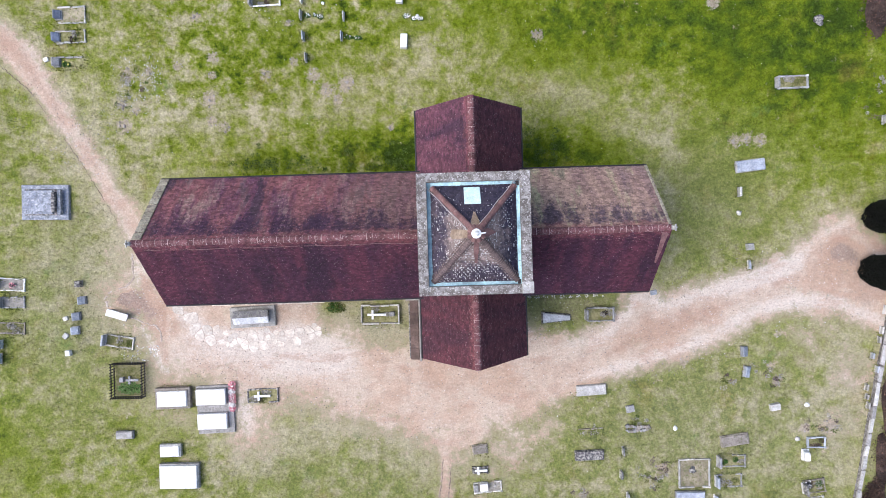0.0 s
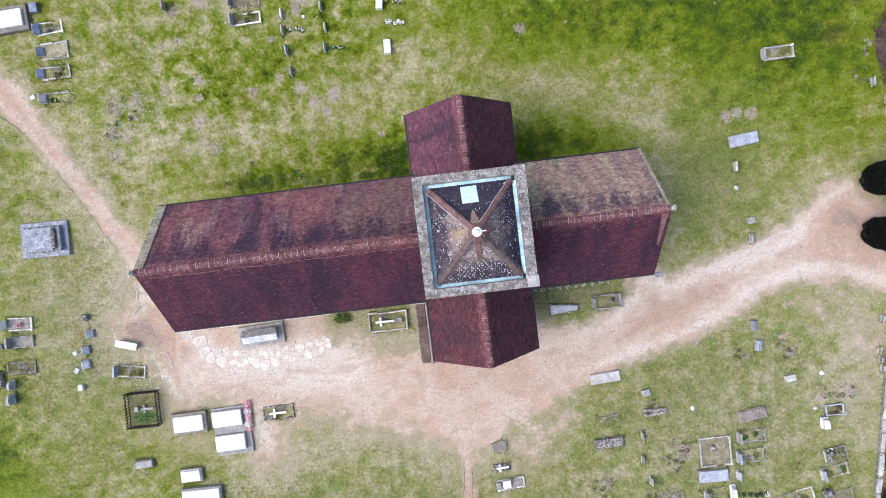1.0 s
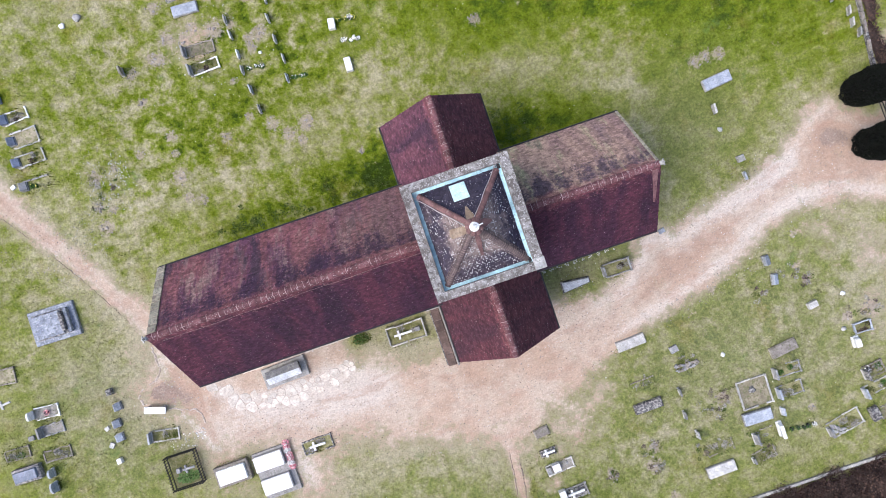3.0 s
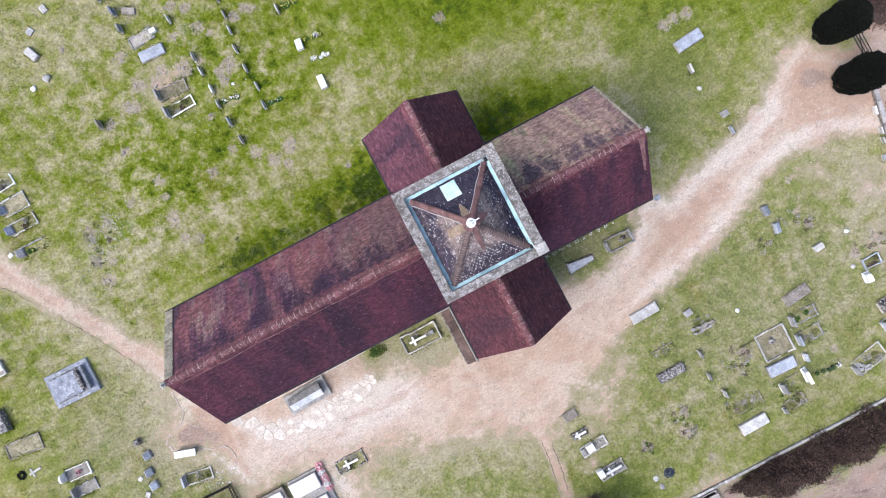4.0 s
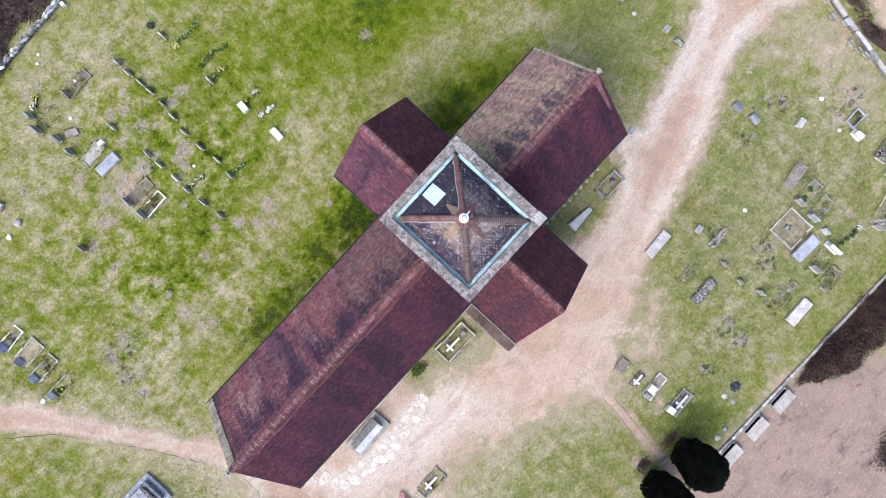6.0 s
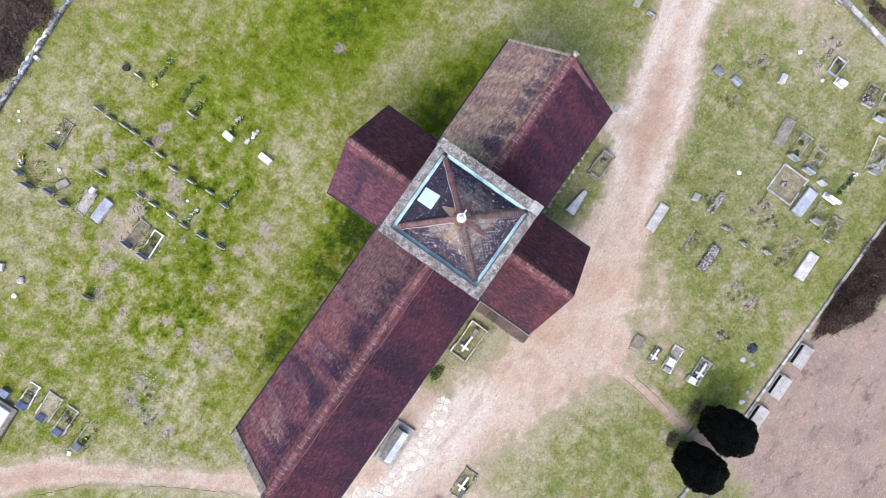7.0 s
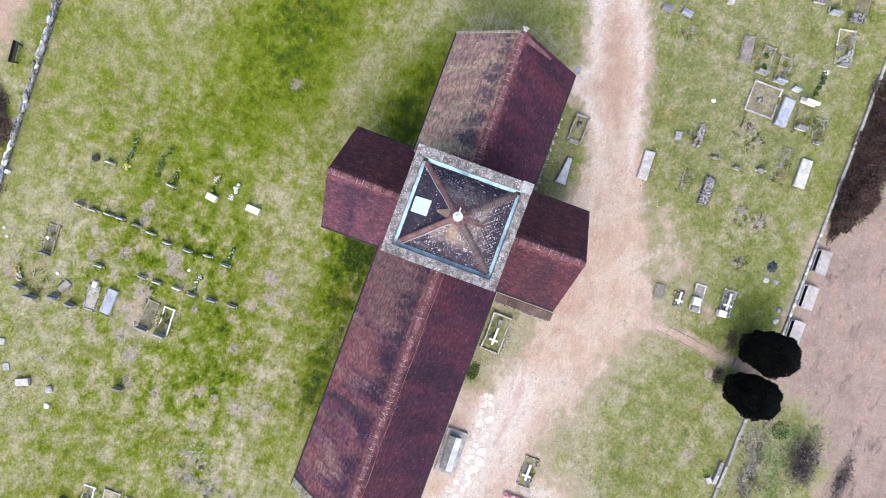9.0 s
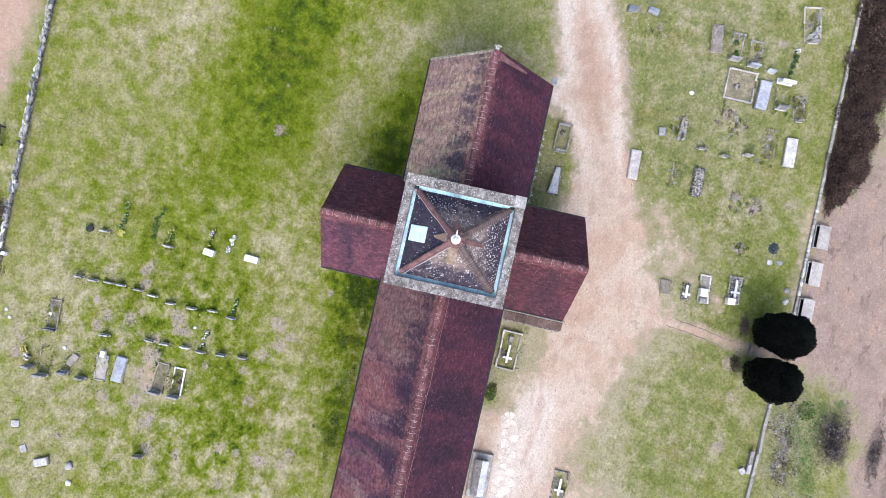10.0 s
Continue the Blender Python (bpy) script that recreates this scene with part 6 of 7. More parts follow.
part("roof_hatch", block((-0.06, BY * 0.78, BZ + 0.46), (0.7, 0.98, 0.09), 0.02, (-math.degrees(math.atan2(APEX - BZ, BY)), 0, 0)), M_HATCH, spire, "pale green metal roof hatch")
FALL = (APEX - BZ) / BY


def flashing(outline, turn, material, label):
    """A beaten metal sheet lying on one slope below the apex; outline in metres out from the apex and sideways."""
    bm = bmesh.new()
    up = [bm.verts.new((p, q, -p * FALL * 0.93 + 0.075)) for p, q in outline]
    dn = [bm.verts.new((v.co.x, v.co.y, v.co.z - 0.05)) for v in up]
    n = len(up)
    bm.faces.new(up)
    bm.faces.new(dn[::-1])
    for i in range(n):
        bm.faces.new((up[i], dn[i], dn[(i + 1) % n], up[(i + 1) % n]))
    bmesh.ops.recalc_face_normals(bm, faces=bm.faces)
    bmesh.ops.transform(bm, matrix=pose(0, 0, APEX, 0, 0, turn), verts=bm.verts)
    part("apex_flashing", bm, material, spire, label)


flashing(((0.16, 0.13), (0.42, 0.2), (0.92, 0.03), (0.88, -0.04), (0.42, -0.19), (0.16, -0.12)), 92, M_LEAD, "ochre kite-shaped apex flashing")
flashing(((0.2, 0.17), (0.98, 0.21), (1.06, 0.05), (0.98, -0.2), (0.2, -0.15)), 180, M_LEAD, "ochre square apex flashing")
flashing(((0.2, 0.14), (0.52, 0.19), (0.86, 0.0), (0.5, -0.16), (0.2, -0.14)), 2, M_HIPRED, "rusty apex flashing")
flashing(((0.2, 0.1), (0.7, 0.11), (1.25, 0.05), (1.25, -0.05), (0.7, -0.1), (0.2, -0.1)), -90, M_HIPRED, "clay strip below the apex")
for i in range(8):
    collar = part("apex_tile", HT, M_HIPRED, spire)
    collar.matrix_basis = pose(0.16 * math.cos(0.785 * i + 0.39), 0.16 * math.sin(0.785 * i + 0.39), APEX - 0.06, 0, 38, 45 * i + 22.5)
finial = bmesh.new()
rod(finial, (0, 0, APEX - 0.12), (0, 0, APEX + 0.1), 0.23, 14, 0.19)
rod(finial, (0, 0, APEX + 0.1), (0, 0, APEX + 0.16), 0.12, 12, 0.09)
rod(finial, (0, 0, APEX + 0.1), (0, 0, APEX + 0.85), 0.035, 8)
bmesh.ops.create_uvsphere(finial, u_segments=12, v_segments=8, radius=0.1, matrix=Matrix.Translation((0, 0, APEX + 0.36)))
box(finial, (0.06, 0.0, APEX + 0.66), (0.56, 0.05, 0.06), 0.01, (0, 0, 4))
part("finial", finial, M_MARBLE, spire, "white tower finial with a crossbar")


def cable(name, pts, r=0.018, material=M_CABLE):
    bm = bmesh.new()
    for a, b in zip(pts, pts[1:]):
        rod(bm, a, b, r, 5)
    part(name, bm, material, spire, "thin pale lightning conductor")


for s in (-1, 1):
    pts = []
    for i in range(9):
        k = i / 8
        pts.append((s * BX * k - (0.16 if s < 0 else 0.18) * (0.6 + 0.4 * math.sin(i * 1.7) * 0.3), BY * k - (0.16 if s < 0 else -0.1) * 0.9, APEX + (BZ - APEX) * k + 0.06))
    pts.append((s * (TW - 0.02), TN - 0.02, TOP + 0.04))
    cable("conductor_cable", pts)
slope_ = (RIDGE - EAVE) / HALF
cable("conductor_cable", [(NAVE_W + 0.5 + i * 1.0, -0.36 + 0.02 * math.sin(i * 1.9), RIDGE - 0.36 * slope_ + 0.045) for i in range(14)], 0.007, M_MORTAR)
# crumbs of lichen and mortar lodged on the slates
rndm = random.Random(9)
vs, fs = [], []
for k in range(4):
    hx, hy = (BX, BY) if k % 2 == 0 else (BY, BX)
    rot = Matrix.Rotation(radians(90 * k), 3, "Z")
    crumbs = []
    # mortar showing in the upright joints
    run = math.hypot(hy, APEX - BZ)
    for r in range(int(run / 0.13)):
        v_ = (r + 0.5) * 0.13 / run
        for c in range(-12, 13):
            u = c * 0.17 + (0.085 if r % 2 else 0)
            often = (0.42 if v_ < 0.42 else 0.12, 0.26 if 0.05 < v_ < 0.7 else 0.1, 0.04, 0.07)[k]
            if abs(u) < hx * (1 - v_) - 0.12 and rndm.random() < often * max(0.15, 1 + 3.2 * noise.noise(Vector((u * 1.3, v_ * 4, k * 3.0 + 0.5)))):
                crumbs.append((u + rndm.uniform(-0.01, 0.01), v_, 0.013 + 0.009 * rndm.random(), 0.05 + 0.03 * rndm.random()))
    # crusts of lichen, in colonies
    for _ in range((210, 130, 60, 220)[k]):
        v_ = rndm.random() * 0.85
        u = rndm.uniform(-1, 1) * hx * (1 - v_) * 0.9
        near = noise.noise(Vector((u * 1.6 + k * 7, v_ * 5, 0.5))) + (0.25 if k == 0 and 0.35 < v_ < 0.62 else 0)
        if near > rndm.uniform(-0.15, 0.35):
            q = 0.011 + 0.028 * rndm.random() ** 2.2
            crumbs.append((u, v_, q * rndm.uniform(1.0, 2.2), q))
    # fine specks, thickest round the apex
    for _ in range((330, 260, 60, 330)[k]):
        v_ = rndm.random() * 0.55 if rndm.random() < 0.55 else rndm.uniform(0.5, 0.9)
        q = rndm.uniform(0.007, 0.018)
        crumbs.append((rndm.uniform(-1, 1) * hx * (1 - v_) * 0.95, v_, q * rndm.uniform(0.7, 1.2), q * rndm.uniform(0.8, 2.0)))
    for u, v_, wide, tall in crumbs:
        n0, sides = len(vs), 6
        for j in range(sides):
            a = 6.283 * j / sides
            p = rot @ Vector((u + wide * rndm.uniform(0.7, 1.3) * math.cos(a), -hy * (1 - v_) + tall * rndm.uniform(0.7, 1.3) * math.sin(a), 0))
            h = (hy - abs((rot.inverted() @ p).y)) / hy
            vs.append((p.x, p.y, BZ + (APEX - BZ) * h + 0.034))
        p = rot @ Vector((u, -hy * (1 - v_), 0))
        vs.append((p.x, p.y, BZ + (APEX - BZ) * v_ + 0.055))
        fs += [(n0 + j, n0 + (j + 1) % sides, n0 + sides) for j in range(sides)]
me = bpy.data.meshes.new("lichen")
me.from_pydata(vs, [], fs)
tagged(part("lichen", me, M_MOSSBIT, spire, "pale crumbs of lichen and mortar"), kind="stuff")

M_PATCH = stone("rosy mortar", (0.19, 0.095, 0.095), (0.30, 0.17, 0.165), (0.11, 0.045, 0.05), 0.55, scale=5)
# bare mortar patch beside the east gable, and the drip course at the foot of the south wall
patch_bm = bmesh.new()
fall_ = (RIDGE - EAVE) / HALF
wedge = [(CHANCEL_E - 0.42, -0.2), (CHANCEL_E - 0.12, -0.24), (CHANCEL_E - 0.16, -1.2), (CHANCEL_E - 0.2, -1.75), (CHANCEL_E - 0.3, -1.7), (CHANCEL_E - 0.36, -0.9)]
hi = [patch_bm.verts.new((x, y, RIDGE + y * fall_ + 0.05)) for x, y in wedge]
lo = [patch_bm.verts.new((x, y, RIDGE + y * fall_ - 0.01)) for x, y in wedge]
patch_bm.faces.new(hi)
patch_bm.faces.new(lo[::-1])
for i in range(6):
    patch_bm.faces.new((hi[i], lo[i], lo[(i + 1) % 6], hi[(i + 1) % 6]))
bmesh.ops.recalc_face_normals(patch_bm, faces=patch_bm.faces)
part("mortar_patch", patch_bm, M_PATCH, church, "bare pinkish mortar patch")
drip_rnd = random.Random(14)
drip = tagged(new("drip_course"), "narrow pale stone drip course at the foot of the wall", "kerb", kind="structure")
x = -15.4
while x < -8.8:
    l = drip_rnd.uniform(0.3, 0.8)
    part("kerb_stone", block((x + l / 2, -3.86 + drip_rnd.uniform(-0.02, 0.02), 0.02), (l - 0.02, drip_rnd.uniform(0.08, 0.14), 0.08), 0.012), M_FLAG, drip)
    x += l


M_FLECK = stone("mortar flecks", (0.34, 0.27, 0.25), (0.55, 0.47, 0.45), (0.25, 0.18, 0.17), 0.56, scale=9)


def ridge_crumbs(a, b, across, slope, count, seed):
    """Flecks of mortar and lichen lying along a ridge and the courses below it."""
    rnd = random.Random(seed)
    vs, fs = [], []
    for _ in range(count):
        k, o = rnd.random(), rnd.gauss(0, 0.13)
        x, y, z = a[0] + (b[0] - a[0]) * k, a[1] + (b[1] - a[1]) * k, a[2] + (0.15 if abs(o) < 0.14 else 0.045) - abs(o) * slope * (abs(o) > 0.14)
        x, y = (x + o, y) if across else (x, y + o)
        s = 0.009 + 0.016 * rnd.random() ** 2
        n0 = len(vs)
        for j in range(5):
            q = s * rnd.uniform(0.6, 1.5)
            vs.append((x + q * math.cos(1.257 * j), y + q * math.sin(1.257 * j), z - 0.03))
        vs.append((x, y, z + 0.01))
        fs += [(n0 + j, n0 + (j + 1) % 5, n0 + 5) for j in range(5)]
    me = bpy.data.meshes.new("lichen")
    me.from_pydata(vs, [], fs)
    tagged(part("lichen", me, M_FLECK, church, "pale flecks of mortar along the ridge"), kind="stuff")


ridge_crumbs((NAVE_W, 0, RIDGE), (-TW, 0, RIDGE), False, (RIDGE - EAVE) / HALF, 260, 1)
ridge_crumbs((TW, 0, RIDGE), (CHANCEL_E, 0, RIDGE), False, (RIDGE - EAVE) / HALF, 150, 2)
ridge_crumbs((TR_X, TN, TR_RIDGE), (TR_X, TR_Y, TR_RIDGE), True, (TR_RIDGE - TR_EAVE) / TR_HALF, 70, 3)
ridge_crumbs((TR_X, -TN, TR_RIDGE), (TR_X, -TR_Y, TR_RIDGE), True, (TR_RIDGE - TR_EAVE) / TR_HALF, 90, 4)


# ---- single tombs and things beside the church ----
M_LIDSTONE = stone("pale lid stone", (0.46, 0.475, 0.49), (0.62, 0.635, 0.65), (0.35, 0.36, 0.37), 0.58, scale=4)
tomb = thing("chest_tomb", -12.9, -4.6, 0, 2, "pale grey chest tomb with coped lid on a plinth", "tomb")
part("plinth", block((0, 0, 0.12), (2.7, 1.25, 0.28), 0.03), M_PALE, tomb)
part("chest", block((0, 0.02, 0.42), (2.0, 0.62, 0.4), 0.02), M_DARK, tomb)
# two stone tones paint the shaded and the lit slope of the lid
for name, edge, mat, text in (("lid_slab", 0.42, M_GRANITE, "dark half of the coped lid, painted as shaded"), ("lid_slab", -0.36, M_LIDSTONE, "pale half of the coped lid, painted as lit")):
    lid = bmesh.new()
    prof = [(0.03, 0.58), (edge, 0.58), (edge, 0.66), (0.03, 0.84)]
    ra, rb = [lid.verts.new((-1.04, y, z)) for y, z in prof], [lid.verts.new((1.04, y, z)) for y, z in prof]
    lid.faces.new(ra)
    lid.faces.new(rb[::-1])
    for i in range(4):
        lid.faces.new((ra[i], rb[i], rb[(i + 1) % 4], ra[(i + 1) % 4]))
    bmesh.ops.recalc_face_normals(lid, faces=lid.faces)
    part(name, lid, mat, tomb, text)

tomb = thing("table_tomb", -25.05, 2.62, 0, -1.5, "large blue-grey stepped stone tomb with a raised east end", "tomb")
part("plinth", block((0, 0, 0.1), (2.82, 2.1, 0.26), 0.03), M_TOMB, tomb)
# dark stone here paints in the shade of the recess round the slab
part("step", block((-0.12, 0, 0.28), (2.05, 1.55, 0.14), 0.02), M_DARK, tomb)
part("slab", block((-0.25, 0, 0.4), (1.68, 1.42, 0.14), 0.03), M_TOMB, tomb, "blue-grey mottled slab")
part("end_block", block((0.78, 0, 0.55), (0.22, 1.15, 0.5), 0.03), M_DARK, tomb, "dark upright end block")
part("coping", block((1.02, 0, 0.46), (0.2, 1.5, 0.26), 0.02), M_TOMB, tomb)

bench = thing("stone_bench", -20.95, -4.23, 0, -18, "white-topped stone bench beside a hollow of bare earth", "bench")
part("seat", block((0, 0, 0.42), (1.3, 0.42, 0.1), 0.02), M_MARBLE, bench)
for s in (-1, 1):
    part("support", block((s * 0.45, 0, 0.19), (0.14, 0.36, 0.4), 0.015), M_CONCRETE, bench)

coffin = thing("coffin_slab", 5.3, -5.2, 0, -1, "tapered pale stone coffin lid lying on a dark base", "tomb")
for nm, z0, z1, g, mat in (("base", -0.02, 0.16, 0.07, M_DARK), ("slab", 0.16, 0.32, 0, M_LIDSTONE)):
    bm = bmesh.new()
    pts = [(-0.8 - g, 0.29 + g), (-0.8 - g, -0.29 - g), (0.8 + g, -0.12 - g), (0.8 + g, 0.12 + g)]
    lo, hi = [bm.verts.new((x, y, z0)) for x, y in pts], [bm.verts.new((x, y, z1)) for x, y in pts]
    bm.faces.new(hi)
    bm.faces.new(lo[::-1])
    for i in range(4):
        bm.faces.new((lo[i], lo[(i + 1) % 4], hi[(i + 1) % 4], hi[i]))
    bmesh.ops.recalc_face_normals(bm, faces=bm.faces)
    bmesh.ops.bevel(bm, geom=bm.edges[:], offset=0.015, segments=1, affect="EDGES")
    part(nm, bm, mat, coffin)

# shared plinth of the twin white slabs
twin = part("twin_plinth", block((0, 0, 0.08), (2.2, 2.9, 0.2), 0.02), M_CONCRETE)
twin.matrix_basis = pose(TWIN_X, TWIN_Y, 0, 0, 0, 1.5)
tagged(twin, "broad low concrete plinth under two white slabs", "plinth")

# railed grave
rail = thing("railed_grave", -20.5, -8.2, 0, -1, "grave enclosed by a low black iron railing, planted with green", "grave")
RW, RD = 0.92, 1.02
for s in (-1, 1):
    for z in (0.12, 0.5):
        part("rail", block((s * RW, 0, z), (0.05, 2 * RD, 0.05), 0.005), M_GATEIRON, rail)
        part("rail", block((0, s * RD, z), (2 * RW - 0.05, 0.05, 0.05), 0.005), M_GATEIRON, rail)
spike = bmesh.new()
rod(spike, (0, 0, 0), (0, 0, 0.6), 0.026, 6)
rod(spike, (0, 0, 0.6), (0, 0, 0.74), 0.042, 6, 0.004)
spike = mesh_of(spike, "railing_bar")
spike.materials.append(M_GATEIRON)
for i in range(13):
    for s in (-1, 1):
        k = -1 + 2 * i / 12
        ob = part("railing_bar", spike, M_GATEIRON, rail)
        ob.matrix_basis = pose(s * RW, k * RD, 0)
        if 0 < i < 12:
            ob = part("railing_bar", spike, M_GATEIRON, rail)
            ob.matrix_basis = pose(k * RW, s * RD, 0)
part("kerb", block((0, 0, 0.03), (1.7, 1.9, 0.1), 0.01), M_GRASSFILL, rail)
leaves(rail, "planting", 0, -0.5, 0.75, 0.38, 0.08, 420, M_NETTLE, 0.06, 3, "bright green low planting", 0.12)
leaves(rail, "planting", 0.1, -0.5, 0.6, 0.3, 0.08, 150, M_LEAF, 0.06, 5, "bright green low planting", 0.14)
leaves(rail, "planting", 0, 0.45, 0.75, 0.4, 0.06, 260, M_TUFT, 0.05, 4, "thin grassy planting", 0.08)
cross_on(rail, 0.2, 0, 0.2, 0.75, M_GRANITE, 0.36)
part("vase_block", block((-0.4, 0.04, 0.2), (0.24, 0.28, 0.3), 0.02), M_GRANITE, rail)

# sunken area beside the south transept, roofed with brown stone slabs
area = thing("basement_area", -2.9, -5.45, 0, 0, "sunken area roofed with brown stone slabs below a pale coping", "area")
part("coping", block((0.02, -0.25, 0.42), (0.09, 3.7, 0.1), 0.012), M_CONCRETE, area, "thin pale coping")
part("coping", block((-0.42, 1.62, 0.40), (0.80, 0.09, 0.1), 0.012), M_CONCRETE, area, "thin pale coping")
part("wall", block((0.02, -0.25, 0.17), (0.14, 3.7, 0.4), 0.01), M_RUBBLE, area)
part("wall", block((-0.42, 1.62, 0.17), (0.74, 0.14, 0.38), 0.01), M_RUBBLE, area)
for i in range(5):
    part("slab", block((-0.33, 1.2 - i * 0.72, 0.19), (0.52, 0.68, 0.06), 0.012, (0, -14, 0)), M_EARTHSLAB, area)
    part("rib", block((-0.33, 1.56 - i * 0.72, 0.215), (0.52, 0.035, 0.06), 0.01, (0, -14, 0)), M_EARTHRIB, area)
# dark strip paints the shade along the lower edge of the slabs
part("edge_kerb", block((-0.62, -0.3, 0.04), (0.08, 3.3, 0.10), 0.015), M_DARK, area)

shrub = thing("shrub", -8.0, -4.2, 0, 0, "small round green shrub at the foot of the church wall", "shrub")
leaves(shrub, "foliage", 0, 0, 0.5, 0.32, 0.0, 260, M_LEAF, 0.06, 8, rise=0.3)
leaves(shrub, "brushwood", 0.1, 0, 0.6, 0.36, 0.0, 220, M_TUFT, 0.07, 9, rise=0.25)

# crazy paving before the south wall
paving = tagged(new("pavement"), "irregular pale limestone crazy paving in trodden earth", "pavement", kind="structure")
rndf = random.Random(12)
seeds = []
for _ in range(6000):
    x, y = rndf.uniform(-18.4, -8.4), rndf.uniform(-7.0, -3.6)
    gap = 0.62 if x < -15.2 else 0.42 + 0.16 * math.sin(x * 2.3)
    if outline_distance(np.array([x]), np.array([y]), FLAGS)[0] > -0.5 and all((x - p[0]) ** 2 + (y - p[1]) ** 2 > (gap * rndf.uniform(0.75, 1.1)) ** 2 for p in seeds):
        seeds.append((x, y))
for x, y in seeds:
    if outline_distance(np.array([x]), np.array([y]), FLAGS)[0] < -0.02 or rndf.random() < 0.05 + 0.22 * (x > -11.5):
        continue
    mid = Vector((x, y))
    ring = [mid + 0.75 * Vector((math.cos(0.524 * k), math.sin(0.524 * k))) for k in range(12)]
    for q in seeds:
        q = Vector(q)
        if q == mid or (q - mid).length > 2:
            continue
        # keep the side nearer to this stone
        m_, n_ = (q + mid) / 2, (q - mid).normalized()
        cut = []
        for u, v in zip(ring, ring[1:] + ring[:1]):
            du, dv = (u - m_).dot(n_), (v - m_).dot(n_)
            if du <= 0:
                cut.append(u)
            if du * dv < 0:
                cut.append(u + (v - u) * du / (du - dv))
        ring = cut
    ring = [mid + (q - mid) * rndf.uniform(0.86, 0.95) for q in ring]
    round_ = []
    for k in range(len(ring)):
        for o in (-1, 1):
            round_.append(ring[k] + (ring[(k + o) % len(ring)] - ring[k]) * rndf.uniform(0.1, 0.28))
    ring, n = round_, len(round_)
    bm = bmesh.new()
    hi = [bm.verts.new((q.x - mid.x, q.y - mid.y, 0.018)) for q in ring]
    lo = [bm.verts.new(((q.x - mid.x) * 1.05, (q.y - mid.y) * 1.05, -0.02)) for q in ring]
    bm.faces.new(hi)
    for a in range(n):
        bm.faces.new((lo[a], lo[(a + 1) % n], hi[(a + 1) % n], hi[a]))
    bmesh.ops.recalc_face_normals(bm, faces=bm.faces)
    ob = part("flagstone", bm, M_FLAG, paving)
    ob.matrix_basis = pose(mid.x, mid.y, rndf.uniform(0, 0.01))


# ---- churchyard walls ----
def rubble_wall(name, a, b, high, thick, seed, label, caps, lengths, loose=False, core=M_PARAPET):
    """A mortared core with cap stones of uneven length along its top."""
    rnd = random.Random(seed)
    a, b = Vector((*a, 0)), Vector((*b, 0))
    d = (b - a)
    turn = math.degrees(math.atan2(d.y, d.x))
    e = thing(name, a.x, a.y, 0, turn, label, "wall", kind="structure")
    part("core", block((d.length / 2, 0, high / 2 - 0.1), (d.length, thick * (0.5 if loose else 0.94), high), 0.02), core, e)
    shapes = []
    for i in range(9):
        bm = lump(0.5, seed + i * 1.7, 1.0, 0.45, 2) if loose else block((0, 0, 0), (1, 1, 1), 0.06, taper=0.92)
        if not loose:
            for v in bm.verts:
                v.co += Vector((noise.noise(v.co * 3 + Vector((i, 0, 0))), noise.noise(v.co * 3 + Vector((0, i, 0))), 0)) * 0.12
        me = mesh_of(bm, "cap_stone")
        me.materials.append(caps[i % len(caps)])
        shapes.append(me)
    x = 0.0
    while x < d.length - 0.1:
        rows = 2 if loose else 1
        l = min(rnd.uniform(*lengths), d.length - x)
        for r in range(rows):
            ob = part("cap_stone", shapes[rnd.randrange(9)], caps[0], e)
            w = thick / rows * rnd.uniform(0.8, 1.5) if loose else thick * rnd.uniform(0.96, 1.12)
            k = rnd.uniform(0.8, 1.25) if loose else 0.98
            ob.matrix_basis = pose(x + l / 2 + (rnd.uniform(-0.12, 0.12) if loose else 0), ((r - 0.5) * thick * 0.55 + rnd.uniform(-0.05, 0.05) if loose else 0), high - 0.09 + rnd.uniform(-0.03, 0.05 if loose else 0.0), rnd.uniform(-4, 4), rnd.uniform(-4, 4), rnd.uniform(-25, 25) if loose else rnd.uniform(-2, 2)) @ Matrix.Diagonal((l * k, w, 0.22 if loose else 0.14, 1))
        x += l
    return e


SOUTH_TEXT = "low grey rubble stone wall bounding the churchyard"
NORTH_TEXT = "rough dry stone wall of pale and blue-grey boulders"
MIXED = (M_GRANITE, M_PALE, M_MARBLE, M_PALE, M_PALEBLUE, M_GRANITE, M_CONCRETE, M_DARK, M_BLUE)
rubble_wall("wall_south", (-1.25, -20.95), (22.3, -21.05), 0.2, 0.17, 31, SOUTH_TEXT, (M_PALE, M_CONCRETE, M_PALE), (0.14, 0.36))
rubble_wall("wall_south", (-22.0, -20.1), (-3.0, -20.7), 0.25, 0.18, 32, SOUTH_TEXT, (M_CONCRETE,), (0.9, 1.6), core=M_CONCRETE)
rubble_wall("wall_east", (22.3, -21.05), (25.88, -2.6), 0.42, 0.24, 33, SOUTH_TEXT, (M_CONCRETE, M_PALE, M_CONCRETE), (0.6, 1.5), core=M_PARAPET)
rubble_wall("wall_east", (26.1, -0.2), (27.2, 12.0), 0.34, 0.16, 34, SOUTH_TEXT, (M_DARK, M_BROWN, M_DARK), (0.3, 0.8), core=M_DARK)
rubble_wall("wall_north", (-30.0, 26.0), (-8.0, 26.35), 0.4, 0.28, 35, NORTH_TEXT, MIXED, (0.22, 0.6), True, M_DARK)
rubble_wall("wall_north", (-8.0, 26.35), (17.0, 27.1), 0.4, 0.28, 36, NORTH_TEXT, MIXED, (0.22, 0.6), True, M_DARK)
